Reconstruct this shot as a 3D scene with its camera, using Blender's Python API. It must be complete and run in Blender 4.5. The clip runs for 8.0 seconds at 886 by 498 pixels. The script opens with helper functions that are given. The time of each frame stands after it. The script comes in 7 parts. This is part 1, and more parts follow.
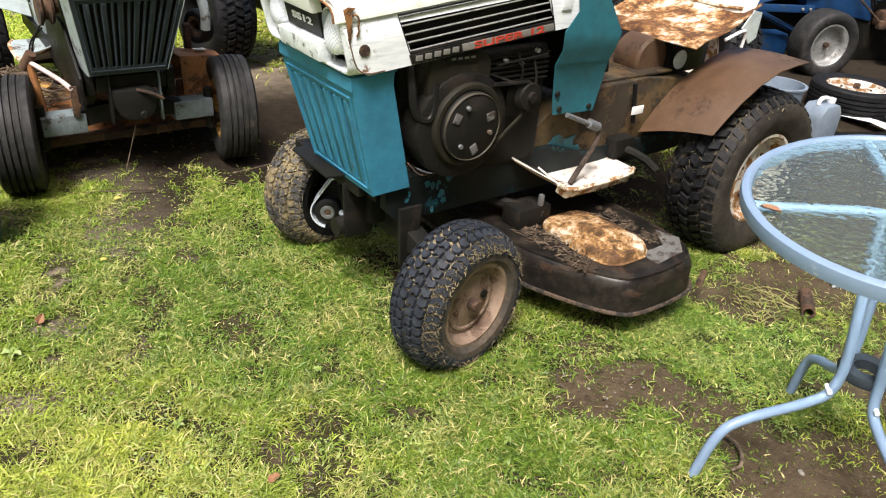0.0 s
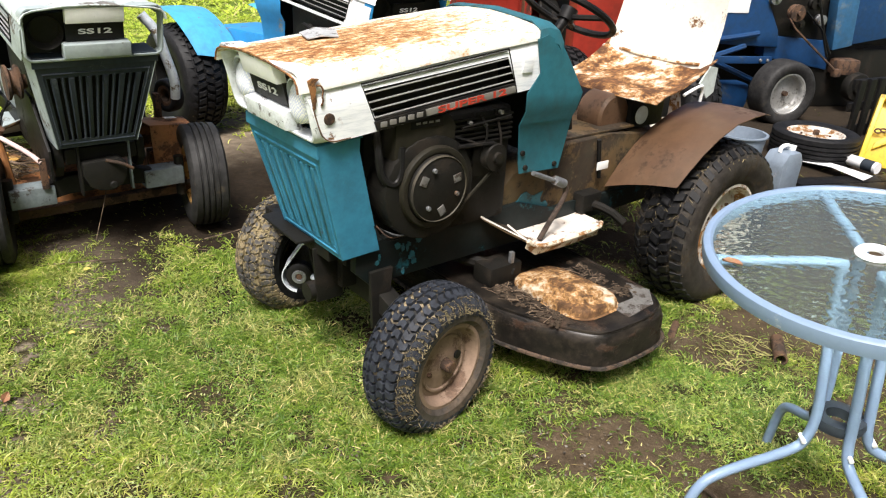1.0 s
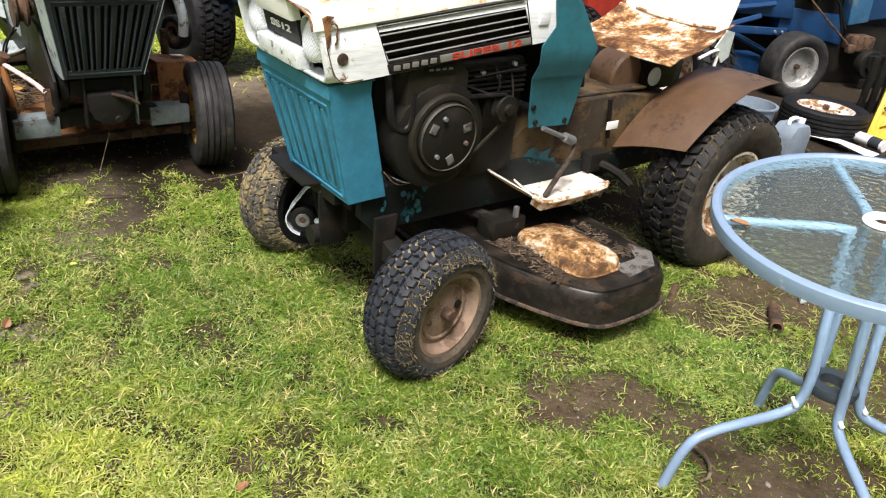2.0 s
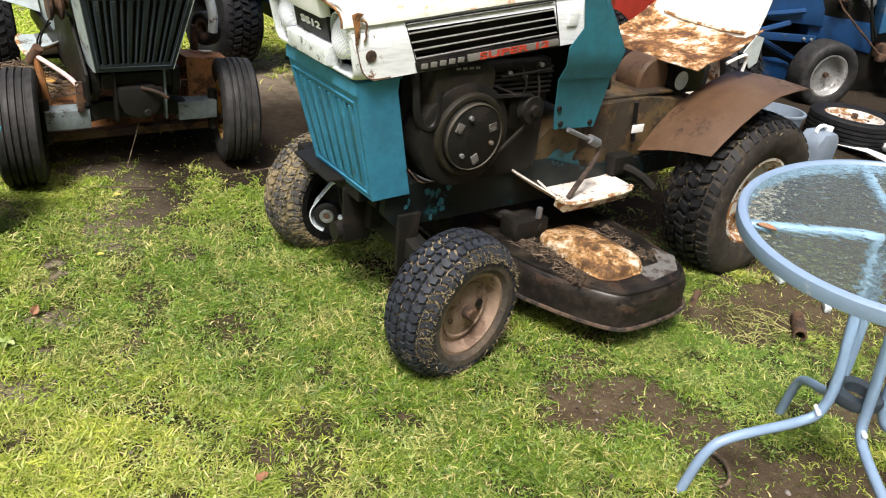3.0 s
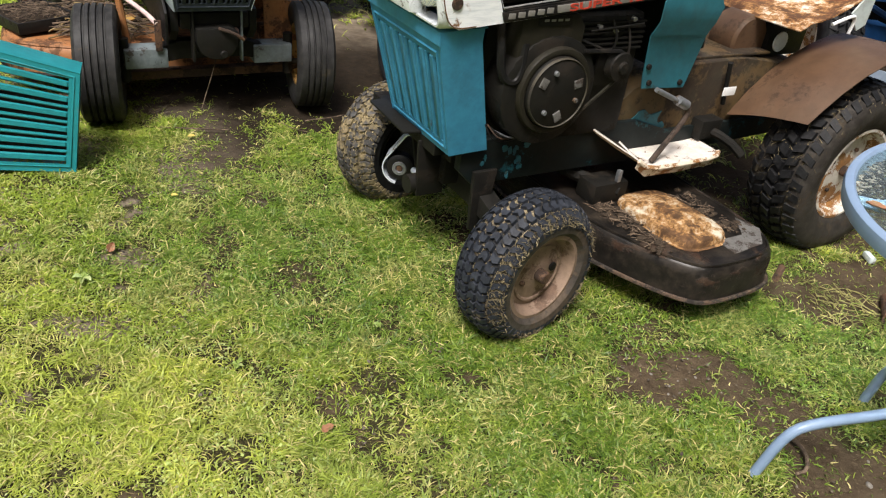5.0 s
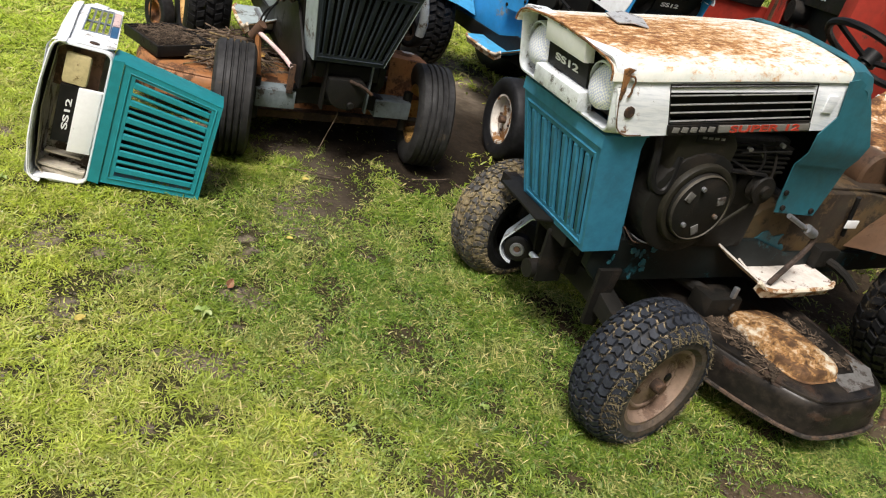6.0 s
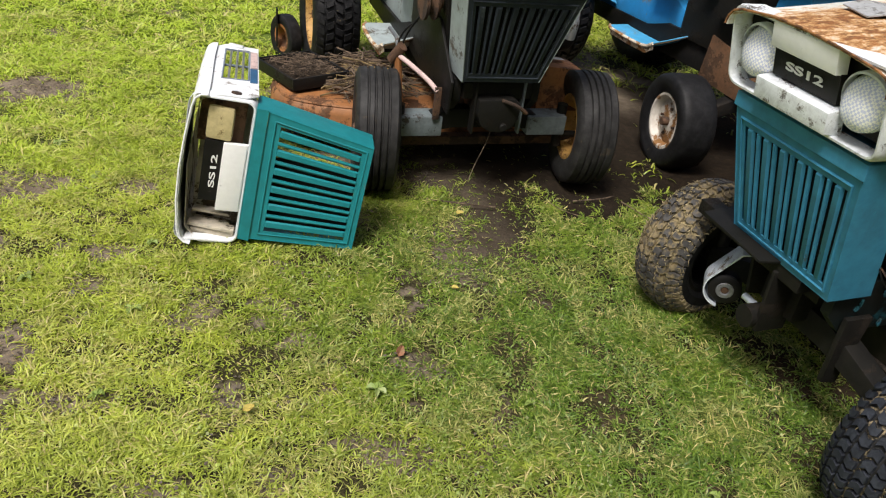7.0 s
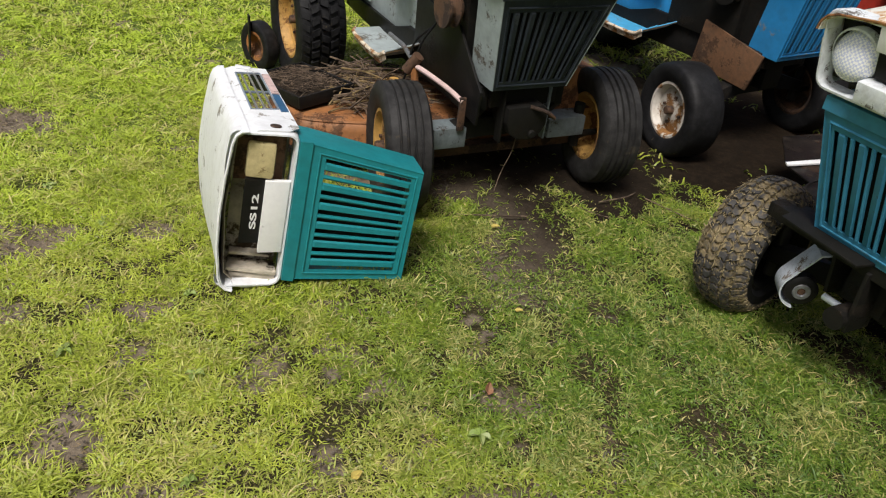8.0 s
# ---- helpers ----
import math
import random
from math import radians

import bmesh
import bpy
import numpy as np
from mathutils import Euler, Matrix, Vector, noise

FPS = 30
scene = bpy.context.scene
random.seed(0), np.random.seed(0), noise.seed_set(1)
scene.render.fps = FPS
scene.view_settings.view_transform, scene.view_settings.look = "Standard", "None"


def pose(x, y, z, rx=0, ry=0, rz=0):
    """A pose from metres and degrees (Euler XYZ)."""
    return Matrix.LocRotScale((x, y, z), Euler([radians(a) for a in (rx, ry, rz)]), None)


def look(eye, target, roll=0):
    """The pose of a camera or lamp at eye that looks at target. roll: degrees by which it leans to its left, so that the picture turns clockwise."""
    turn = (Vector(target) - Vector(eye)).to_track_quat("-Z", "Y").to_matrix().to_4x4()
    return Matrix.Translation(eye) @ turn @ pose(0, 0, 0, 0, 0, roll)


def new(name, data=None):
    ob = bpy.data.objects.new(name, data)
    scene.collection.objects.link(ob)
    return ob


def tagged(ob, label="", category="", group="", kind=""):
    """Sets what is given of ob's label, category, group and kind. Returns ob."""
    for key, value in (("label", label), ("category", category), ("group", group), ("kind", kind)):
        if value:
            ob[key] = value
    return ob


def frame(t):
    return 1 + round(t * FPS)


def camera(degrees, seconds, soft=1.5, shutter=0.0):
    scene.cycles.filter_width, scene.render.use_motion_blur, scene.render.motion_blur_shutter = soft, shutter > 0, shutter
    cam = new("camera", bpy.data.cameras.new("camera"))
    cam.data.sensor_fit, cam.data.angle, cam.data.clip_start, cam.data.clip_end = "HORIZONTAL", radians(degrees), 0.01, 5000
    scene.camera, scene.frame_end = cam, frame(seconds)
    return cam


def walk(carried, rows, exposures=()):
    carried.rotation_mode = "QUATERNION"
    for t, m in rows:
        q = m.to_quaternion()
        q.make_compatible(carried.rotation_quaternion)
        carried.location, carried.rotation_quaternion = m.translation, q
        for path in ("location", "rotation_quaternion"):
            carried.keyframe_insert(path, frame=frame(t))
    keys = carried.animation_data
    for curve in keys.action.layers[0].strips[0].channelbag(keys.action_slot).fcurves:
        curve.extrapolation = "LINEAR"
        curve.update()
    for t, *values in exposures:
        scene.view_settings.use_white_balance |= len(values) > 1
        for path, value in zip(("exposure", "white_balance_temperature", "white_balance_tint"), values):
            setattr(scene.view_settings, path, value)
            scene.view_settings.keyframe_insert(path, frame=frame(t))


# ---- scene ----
cam = camera(60.8, 8.0, soft=1.15)
PATH = [
    (0, (0.215, 0.114, 1.324), (0.015, 1.855, 0.361), 4.6),
    (0.5, (0.261, 0.136, 1.333), (0.092, 1.917, 0.439), 2.5),
    (1, (0.239, 0.121, 1.351), (0.076, 1.93, 0.515), 3.2),
    (1.5, (0.227, 0.096, 1.331), (0.013, 1.869, 0.431), 4.9),
    (1.7, (0.225, 0.103, 1.324), (0.063, 1.869, 0.399), 5.8),
    (2.8, (0.209, 0.105, 1.314), (0.069, 1.87, 0.385), 7.2),
    (3, (0.213, 0.092, 1.311), (0.02, 1.854, 0.384), 7.1),
    (3.5, (0.212, 0.092, 1.309), (-0.05, 1.827, 0.35), 4.5),
    (4, (0.219, 0.107, 1.299), (-0.01, 1.828, 0.306), 5.0),
    (4.2, (0.213, 0.117, 1.294), (-0.015, 1.827, 0.283), 5.5),
    (5.3, (0.083, 0.139, 1.288), (-0.302, 1.792, 0.23), 10.4),
    (5.5, (0.005, 0.112, 1.286), (-0.406, 1.78, 0.262), 13.4),
    (6, (-0.13, 0.085, 1.322), (-0.54, 1.796, 0.37), 16.0),
    (6.5, (-0.22, 0.145, 1.312), (-0.676, 1.857, 0.385), 18.4),
    (6.7, (-0.304, 0.189, 1.302), (-0.8, 1.838, 0.286), 14.8),
    (6.9, (-0.369, 0.31, 1.285), (-0.989, 1.88, 0.213), 9.0),
    (7, (-0.447, 0.329, 1.3), (-1.108, 1.904, 0.258), 7.8),
    (7.2, (-0.532, 0.362, 1.305), (-1.293, 1.9, 0.279), 6.5),
    (7.5, (-0.644, 0.389, 1.291), (-1.378, 1.893, 0.197), 7.3),
    (7.8, (-0.827, 0.331, 1.301), (-1.363, 1.936, 0.236), 6.1),
    (8, (-0.889, 0.321, 1.319), (-1.339, 1.95, 0.249), 6.6),
]
EXPOSURES = [(0.0, 1.12), (1.5, 1.1), (4.2, 1.0), (5.5, 0.70), (6.5, 0.57), (7.2, 0.37), (8.0, 0.20)]
walk(cam, [(t, look(eye, target, roll)) for t, eye, target, roll in PATH], EXPOSURES)


# ---- sky and sun ----
world = bpy.data.worlds.new("sky")
scene.world = world
world.use_nodes = True
wn, wl = world.node_tree.nodes, world.node_tree.links
sky = wn.new("ShaderNodeTexSky")
sky.sky_type, sky.sun_disc = "NISHITA", False
SUN_UP, SUN_ROUND = 60.0, 185.0
sky.sun_elevation, sky.sun_rotation = radians(SUN_UP), radians(SUN_ROUND)
sky.air_density, sky.dust_density, sky.ozone_density = 1.0, 6.0, 0.4
wl.new(sky.outputs["Color"], wn["Background"].inputs["Color"])
wn["Background"].inputs["Strength"].default_value = 0.07
sun = new("sun", bpy.data.lights.new("sun", "SUN"))
sun.data.energy, sun.data.angle, sun.data.color = 2.8, radians(18), (1.0, 0.968, 0.955)
sun_from = Vector((math.sin(radians(SUN_ROUND)) * math.cos(radians(SUN_UP)), math.cos(radians(SUN_ROUND)) * math.cos(radians(SUN_UP)), math.sin(radians(SUN_UP))))
sun.matrix_world = look(sun_from * 30, (0, 0, 0))


# ---- materials ----
class Net:
    """A short way to write a node material."""

    def __init__(self, name):
        self.mat = bpy.data.materials.new(name)
        self.mat.use_nodes = True
        self.n, self.l = self.mat.node_tree.nodes, self.mat.node_tree.links
        self.bsdf = self.n["Principled BSDF"]
        self.out = self.n["Material Output"]

    def set(self, socket, value):
        if isinstance(value, bpy.types.NodeSocket):
            self.l.new(value, socket)
        elif isinstance(value, tuple) and len(value) == 3:
            socket.default_value = (*value, 1.0)
        else:
            socket.default_value = value

    def coord(self, which="Object"):
        return self.n.new("ShaderNodeTexCoord").outputs[which]

    def noise(self, scale, detail=4.0, rough=0.6, vector=None, stretch=None):
        t = self.n.new("ShaderNodeTexNoise")
        t.inputs["Scale"].default_value = scale
        t.inputs["Detail"].default_value = detail
        t.inputs["Roughness"].default_value = rough
        vector = vector or self.coord()
        if stretch:
            m = self.n.new("ShaderNodeMapping")
            m.inputs["Scale"].default_value = stretch
            self.l.new(vector, m.inputs["Vector"])
            vector = m.outputs["Vector"]
        self.l.new(vector, t.inputs["Vector"])
        return t.outputs["Fac"]

    def ramp(self, value, low, high):
        r = self.n.new("ShaderNodeMapRange")
        r.interpolation_type = "SMOOTHSTEP"
        self.set(r.inputs["Value"], value)
        r.inputs["From Min"].default_value, r.inputs["From Max"].default_value = low, high
        return r.outputs["Result"]

    def math(self, op, a, b=0.0):
        m = self.n.new("ShaderNodeMath")
        m.operation = op
        self.set(m.inputs[0], a)
        self.set(m.inputs[1], b)
        return m.outputs[0]

    def mix(self, fac, a, b):
        m = self.n.new("ShaderNodeMix")
        m.data_type = "RGBA"
        self.set(m.inputs[0], fac)
        self.set(m.inputs[6], a)
        self.set(m.inputs[7], b)
        return m.outputs[2]

    def bump(self, height, strength, distance):
        b = self.n.new("ShaderNodeBump")
        b.inputs["Strength"].default_value, b.inputs["Distance"].default_value = strength, distance
        self.l.new(height, b.inputs["Height"])
        self.l.new(b.outputs["Normal"], self.bsdf.inputs["Normal"])

    def finish(self, colour, rough=0.6, metal=0.0, spec=0.5):
        self.set(self.bsdf.inputs["Base Color"], colour)
        self.set(self.bsdf.inputs["Roughness"], rough)
        self.set(self.bsdf.inputs["Metallic"], metal)
        self.bsdf.inputs["Specular IOR Level"].default_value = spec
        return self.mat


def worn(name, base, other, cover=0.3, grain=0.1, rough=0.45, worn_rough=0.85, metal=0.0, size=6.0, stretch=None, dirt=0.25, dirt_colour=(0.05, 0.04, 0.03), relief=0.4):
    """Paint or metal with patches of rust or wear (other) over cover of it, a fine grain and dirt."""
    k = Net(name)
    big = k.noise(size, 8.0, 0.68, stretch=stretch)
    fine = k.noise(size * 14, 5.0, 0.7)
    blotch = k.math("ADD", k.math("MULTIPLY", big, 0.8), k.math("MULTIPLY", fine, 0.2))
    edge = 0.64 - 0.3 * cover
    mask = k.ramp(blotch, edge - 0.025, edge + 0.035)
    shade = k.mix(k.ramp(k.noise(size * 5, 4.0), 0.3, 0.7), base, tuple(c * (1 - grain) for c in base))
    patch = k.mix(k.ramp(k.noise(size * 7, 6.0, 0.75), 0.3, 0.7), other, tuple(c * 0.5 for c in other))
    colour = k.mix(mask, shade, patch)
    soil = k.math("MULTIPLY", k.ramp(k.noise(size * 1.7, 7.0, 0.7), 0.42, 0.72), dirt)
    colour = k.mix(soil, colour, dirt_colour)
    rough_v = k.math("ADD", k.math("MULTIPLY", mask, worn_rough - rough), k.math("ADD", k.math("MULTIPLY", k.noise(size * 9, 3.0), 0.16), rough - 0.08))
    k.bump(k.math("ADD", k.math("MULTIPLY", fine, 0.5), mask), relief, 0.0012)
    return k.finish(colour, rough_v, k.math("MULTIPLY", k.math("SUBTRACT", 1.0, mask), metal) if metal else 0.0, 0.22 if max(base) < 0.06 else 0.45)


bare_inside = worn("dusty_bare_metal", (0.58, 0.52, 0.41), (0.10, 0.07, 0.04), 0.35, 0.25, 0.8, 0.95, size=8, dirt=0.4, dirt_colour=(0.12, 0.09, 0.06))
blocker_grey = worn("plain_blocker_grey", (0.16, 0.15, 0.135), (0.10, 0.09, 0.08), 0.4, 0.2, 0.8, 0.9, size=2, dirt=0.4, dirt_colour=(0.08, 0.075, 0.06))
teal = worn("teal_paint", (0.042, 0.228, 0.36), (0.10, 0.12, 0.11), 0.1, 0.18, 0.5, 0.8, dirt=0.3, dirt_colour=(0.03, 0.055, 0.06))
teal_grey = worn("greyed_teal_paint", (0.026, 0.145, 0.185), (0.06, 0.09, 0.085), 0.16, 0.2, 0.5, 0.8, dirt=0.4, dirt_colour=(0.04, 0.055, 0.05))
teal_bright = worn("bright_teal_paint", (0.012, 0.220, 0.245), (0.10, 0.2, 0.19), 0.1, 0.15, 0.42, 0.7, dirt=0.22, dirt_colour=(0.02, 0.09, 0.09))
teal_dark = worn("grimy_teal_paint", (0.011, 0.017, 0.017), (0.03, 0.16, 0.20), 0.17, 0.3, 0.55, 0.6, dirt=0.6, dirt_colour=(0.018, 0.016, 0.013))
white = worn("white_paint", (0.86, 0.88, 0.89), (0.36, 0.33, 0.28), 0.12, 0.06, 0.4, 0.8, size=12, dirt=0.22, dirt_colour=(0.36, 0.33, 0.28))
white_dirty = worn("chalky_white_paint", (0.80, 0.84, 0.86), (0.20, 0.18, 0.16), 0.22, 0.12, 0.6, 0.85, size=18, dirt=0.4, dirt_colour=(0.28, 0.28, 0.27))
white_rust = worn("white_paint_gone_to_rust", (0.76, 0.68, 0.54), (0.36, 0.17, 0.058), 0.45, 0.1, 0.5, 0.85, size=24, dirt=0.3, dirt_colour=(0.45, 0.26, 0.1))


def flaked(name, pale, tan, deep, bias, size=30, stretch=None):
    """Pale paint going to a tan film and then to deep rust, in fine flakes."""
    k = Net(name)
    c = k.coord()
    fleck = k.noise(size * 3, 5.0, 0.7, c)
    v = k.math("ADD", k.math("ADD", k.math("MULTIPLY", k.noise(size, 8.0, 0.72, c, stretch), 0.5), k.math("MULTIPLY", fleck, 0.2)), k.math("MULTIPLY", k.noise(size * 0.22, 5.0, 0.6, c), 0.45))
    v = k.math("ADD", k.math("MULTIPLY", k.math("SUBTRACT", v, 0.575), 1.6), 0.5 + bias)
    film, rot = k.ramp(v, 0.45, 0.60), k.ramp(v, 0.56, 0.68)
    col = k.mix(film, k.mix(k.ramp(fleck, 0.3, 0.7), pale, tuple(x * 0.82 for x in pale)), k.mix(k.ramp(fleck, 0.35, 0.65), tan, tuple(x * 0.72 for x in tan)))
    col = k.mix(rot, col, k.mix(k.ramp(k.noise(size * 2, 5.0, 0.7, c), 0.35, 0.65), deep, tuple(x * 0.45 for x in deep)))
    k.bump(k.math("SUBTRACT", k.math("MULTIPLY", fleck, 0.5), film), 0.6, 0.0015)
    return k.finish(col, k.math("ADD", k.math("MULTIPLY", film, 0.3), 0.5), 0.0, 0.4)


def rusted_top():
    """White hood paint, rusted through in fine streaks over the crown, chalky at the rear and along the rims."""
    k = Net("hood_top_rusting_in_streaks")
    c = k.coord()
    p = k.n.new("ShaderNodeSeparateXYZ")
    k.l.new(c, p.inputs[0])
    off = k.math("ABSOLUTE", k.math("SUBTRACT", p.outputs["Y"], 0.01))
    wob = k.math("MULTIPLY", k.math("SUBTRACT", k.noise(7, 4.0, 0.6, c), 0.5), 0.22)
    crown = k.ramp(k.math("ADD", off, wob), 0.235, 0.09)
    ahead = k.ramp(k.math("ADD", p.outputs["X"], wob), -0.50, -0.05)
    amount = k.math("MULTIPLY", crown, k.math("ADD", k.math("MULTIPLY", ahead, 0.7), 0.3))
    streak = k.noise(30, 8.0, 0.72, c, (0.8, 1.9, 1.0))
    fleck = k.noise(95, 5.0, 0.7, c)
    v = k.math("ADD", k.math("ADD", k.math("MULTIPLY", streak, 0.75), k.math("MULTIPLY", fleck, 0.25)), k.math("MULTIPLY", amount, 0.19))
    film = k.ramp(v, 0.50, 0.68)
    deep = k.ramp(v, 0.62, 0.76)
    paint = k.mix(k.ramp(k.noise(5, 6.0, 0.7, c), 0.35, 0.7), (0.80, 0.78, 0.70), (0.60, 0.62, 0.55))
    tan = k.mix(k.ramp(fleck, 0.3, 0.7), (0.62, 0.39, 0.17), (0.50, 0.25, 0.085))
    col = k.mix(film, paint, tan)
    col = k.mix(deep, col, k.mix(k.ramp(k.noise(60, 5.0, 0.7, c), 0.35, 0.65), (0.27, 0.105, 0.03), (0.13, 0.055, 0.022)))
    k.bump(k.math("SUBTRACT", k.math("MULTIPLY", fleck, 0.4), film), 0.5, 0.0012)
    return k.finish(col, k.math("ADD", k.math("MULTIPLY", film, 0.35), 0.5), 0.0, 0.4)


hood_rust = rusted_top()


def stained_white():
    """White side paint: chips, faint grey streaks and a rust run by the front corner."""
    k = Net("white_paint_with_rust_run")
    c = k.coord()
    p = k.n.new("ShaderNodeSeparateXYZ")
    k.l.new(c, p.inputs[0])
    wob = k.math("MULTIPLY", k.math("SUBTRACT", k.noise(22, 6.0, 0.65, c), 0.5), 0.16)
    base = k.mix(k.ramp(k.noise(38, 6.0, 0.7, c, (0.25, 1.0, 2.2)), 0.42, 0.72), (0.86, 0.88, 0.89), (0.62, 0.66, 0.69))
    chips = k.ramp(k.noise(30, 8.0, 0.75, c), 0.64, 0.69)
    col = k.mix(chips, base, (0.10, 0.085, 0.07))
    run = k.math("MULTIPLY", k.ramp(k.math("ADD", p.outputs["X"], wob), 0.17, 0.215), k.ramp(k.noise(34, 7.0, 0.7, c), 0.57, 0.66))
    col = k.mix(run, col, k.mix(k.ramp(k.noise(70, 4.0, 0.7, c), 0.35, 0.65), (0.30, 0.14, 0.045), (0.11, 0.05, 0.02)))
    k.bump(k.math("SUBTRACT", k.math("MULTIPLY", k.noise(60, 4.0, 0.7, c), 0.4), k.math("MAXIMUM", run, chips)), 0.4, 0.001)
    return k.finish(col, 0.5, 0.0, 0.4)


hood_white = stained_white()
rust_brown = worn("brown_rusted_plate", (0.17, 0.085, 0.04), (0.09, 0.045, 0.02), 0.4, 0.25, 0.7, 0.9, size=9, dirt=0.4, dirt_colour=(0.07, 0.05, 0.035))
seat_white = worn("seat_paint_speckled_with_rust", (0.82, 0.79, 0.70), (0.22, 0.1, 0.03), 0.17, 0.06, 0.5, 0.9, size=12, dirt=0.12, dirt_colour=(0.45, 0.3, 0.15))
step_white = worn("worn_white_step_paint", (0.74, 0.69, 0.62), (0.20, 0.12, 0.07), 0.3, 0.1, 0.55, 0.9, size=11, dirt=0.35, dirt_colour=(0.3, 0.2, 0.12))
brown = worn("brown_rusted_sheet", (0.112, 0.062, 0.034), (0.080, 0.043, 0.023), 0.3, 0.25, 0.42, 0.62, size=4, dirt=0.3, dirt_colour=(0.145, 0.10, 0.064), relief=0.2)
brown_tub = worn("rust_film_over_paint", (0.100, 0.060, 0.023), (0.036, 0.022, 0.011), 0.45, 0.3, 0.55, 0.8, size=5, dirt=0.4, dirt_colour=(0.05, 0.05, 0.03))
brown_rim = worn("rusty_rim", (0.27, 0.185, 0.13), (0.17, 0.105, 0.07), 0.3, 0.2, 0.75, 0.95, size=12, dirt=0.3, dirt_colour=(0.28, 0.2, 0.15))
deck_black = worn("scorched_rusty_deck", (0.012, 0.0105, 0.009), (0.045, 0.024, 0.014), 0.28, 0.4, 0.34, 0.75, size=7, stretch=(1.0, 0.45, 2.0), dirt=0.35, dirt_colour=(0.085, 0.066, 0.048), relief=0.7)
deck_edge = worn("rusty_brown_edge", (0.09, 0.055, 0.034), (0.02, 0.015, 0.011), 0.55, 0.3, 0.6, 0.85, size=22, dirt=0.3, dirt_colour=(0.16, 0.13, 0.10))
orange = worn("orange_rusted_deck_paint", (0.36, 0.15, 0.05), (0.13, 0.055, 0.022), 0.42, 0.2, 0.6, 0.9, size=8, dirt=0.4, dirt_colour=(0.2, 0.13, 0.08))
yellow_rim = worn("yellowed_rim_paint", (0.52, 0.30, 0.08), (0.22, 0.1, 0.03), 0.36, 0.2, 0.6, 0.9, size=14, dirt=0.3)
white_rim = worn("white_rim_with_rust", (0.66, 0.62, 0.55), (0.33, 0.15, 0.04), 0.42, 0.1, 0.55, 0.9, size=14, dirt=0.3, dirt_colour=(0.3, 0.2, 0.1))
grey_rim = worn("grey_rim", (0.42, 0.42, 0.41), (0.2, 0.19, 0.18), 0.35, 0.15, 0.5, 0.8, size=14, dirt=0.5, dirt_colour=(0.1, 0.1, 0.1))
grey_paint = worn("pale_grey_green_paint", (0.37, 0.43, 0.43), (0.15, 0.13, 0.10), 0.2, 0.15, 0.5, 0.85, dirt=0.3, dirt_colour=(0.10, 0.10, 0.09))
grey_white = worn("grey_white_paint", (0.56, 0.63, 0.62), (0.2, 0.19, 0.17), 0.2, 0.1, 0.5, 0.85, size=9, dirt=0.4, dirt_colour=(0.2, 0.2, 0.18))
slate_grey = worn("dull_slate_paint", (0.17, 0.205, 0.215), (0.07, 0.06, 0.05), 0.25, 0.2, 0.6, 0.85, size=10, dirt=0.45, dirt_colour=(0.05, 0.05, 0.045))
slate = worn("slate_plastic", (0.036, 0.046, 0.058), (0.09, 0.105, 0.115), 0.12, 0.2, 0.5, 0.7, size=9, dirt=0.3, dirt_colour=(0.04, 0.04, 0.038))
blue = worn("bright_blue_paint", (0.03, 0.27, 0.60), (0.30, 0.34, 0.36), 0.12, 0.12, 0.4, 0.7, dirt=0.2, dirt_colour=(0.05, 0.1, 0.15))
blue_pale = worn("faded_blue_paint", (0.07, 0.38, 0.66), (0.30, 0.36, 0.38), 0.16, 0.12, 0.5, 0.8, dirt=0.3)
navy = worn("dark_blue_paint", (0.007, 0.046, 0.14), (0.06, 0.10, 0.16), 0.15, 0.25, 0.45, 0.8, dirt=0.35, dirt_colour=(0.02, 0.03, 0.045))
blue_dull = worn("dull_blue_paint", (0.03, 0.12, 0.25), (0.12, 0.2, 0.28), 0.15, 0.2, 0.5, 0.8, dirt=0.3, dirt_colour=(0.04, 0.06, 0.08))
red = worn("dull_red_paint", (0.36, 0.032, 0.018), (0.13, 0.05, 0.03), 0.2, 0.2, 0.5, 0.8, dirt=0.3, dirt_colour=(0.09, 0.03, 0.02))
red_brown = worn("rusty_red_hood", (0.165, 0.045, 0.03), (0.09, 0.04, 0.025), 0.35, 0.2, 0.5, 0.85, dirt=0.3)
black = worn("black_paint", (0.008, 0.008, 0.008), (0.022, 0.018, 0.014), 0.25, 0.3, 0.5, 0.8, dirt=0.35, dirt_colour=(0.022, 0.018, 0.014))
engine_black = worn("oily_engine_castings", (0.011, 0.0105, 0.009), (0.022, 0.017, 0.012), 0.3, 0.3, 0.55, 0.8, size=9, dirt=0.4, dirt_colour=(0.018, 0.015, 0.011))
tan_ring = worn("dirty_tan_edge", (0.062, 0.053, 0.036), (0.032, 0.027, 0.02), 0.3, 0.2, 0.6, 0.8, size=14, dirt=0.3)
olive = worn("olive_engine_shroud", (0.020, 0.018, 0.012), (0.035, 0.028, 0.018), 0.3, 0.25, 0.5, 0.75, size=8, dirt=0.4, dirt_colour=(0.03, 0.026, 0.02))
chrome = worn("dull_chrome", (0.74, 0.80, 0.86), (0.22, 0.17, 0.12), 0.2, 0.1, 0.3, 0.7, metal=0.3, size=16, dirt=0.2)
steel = worn("grey_steel", (0.26, 0.27, 0.28), (0.14, 0.08, 0.04), 0.25, 0.2, 0.4, 0.8, metal=0.5, size=16, dirt=0.3)
pedal_brown = worn("dark_brown_rust", (0.06, 0.038, 0.026), (0.03, 0.02, 0.015), 0.4, 0.3, 0.7, 0.9, size=16, dirt=0.3)
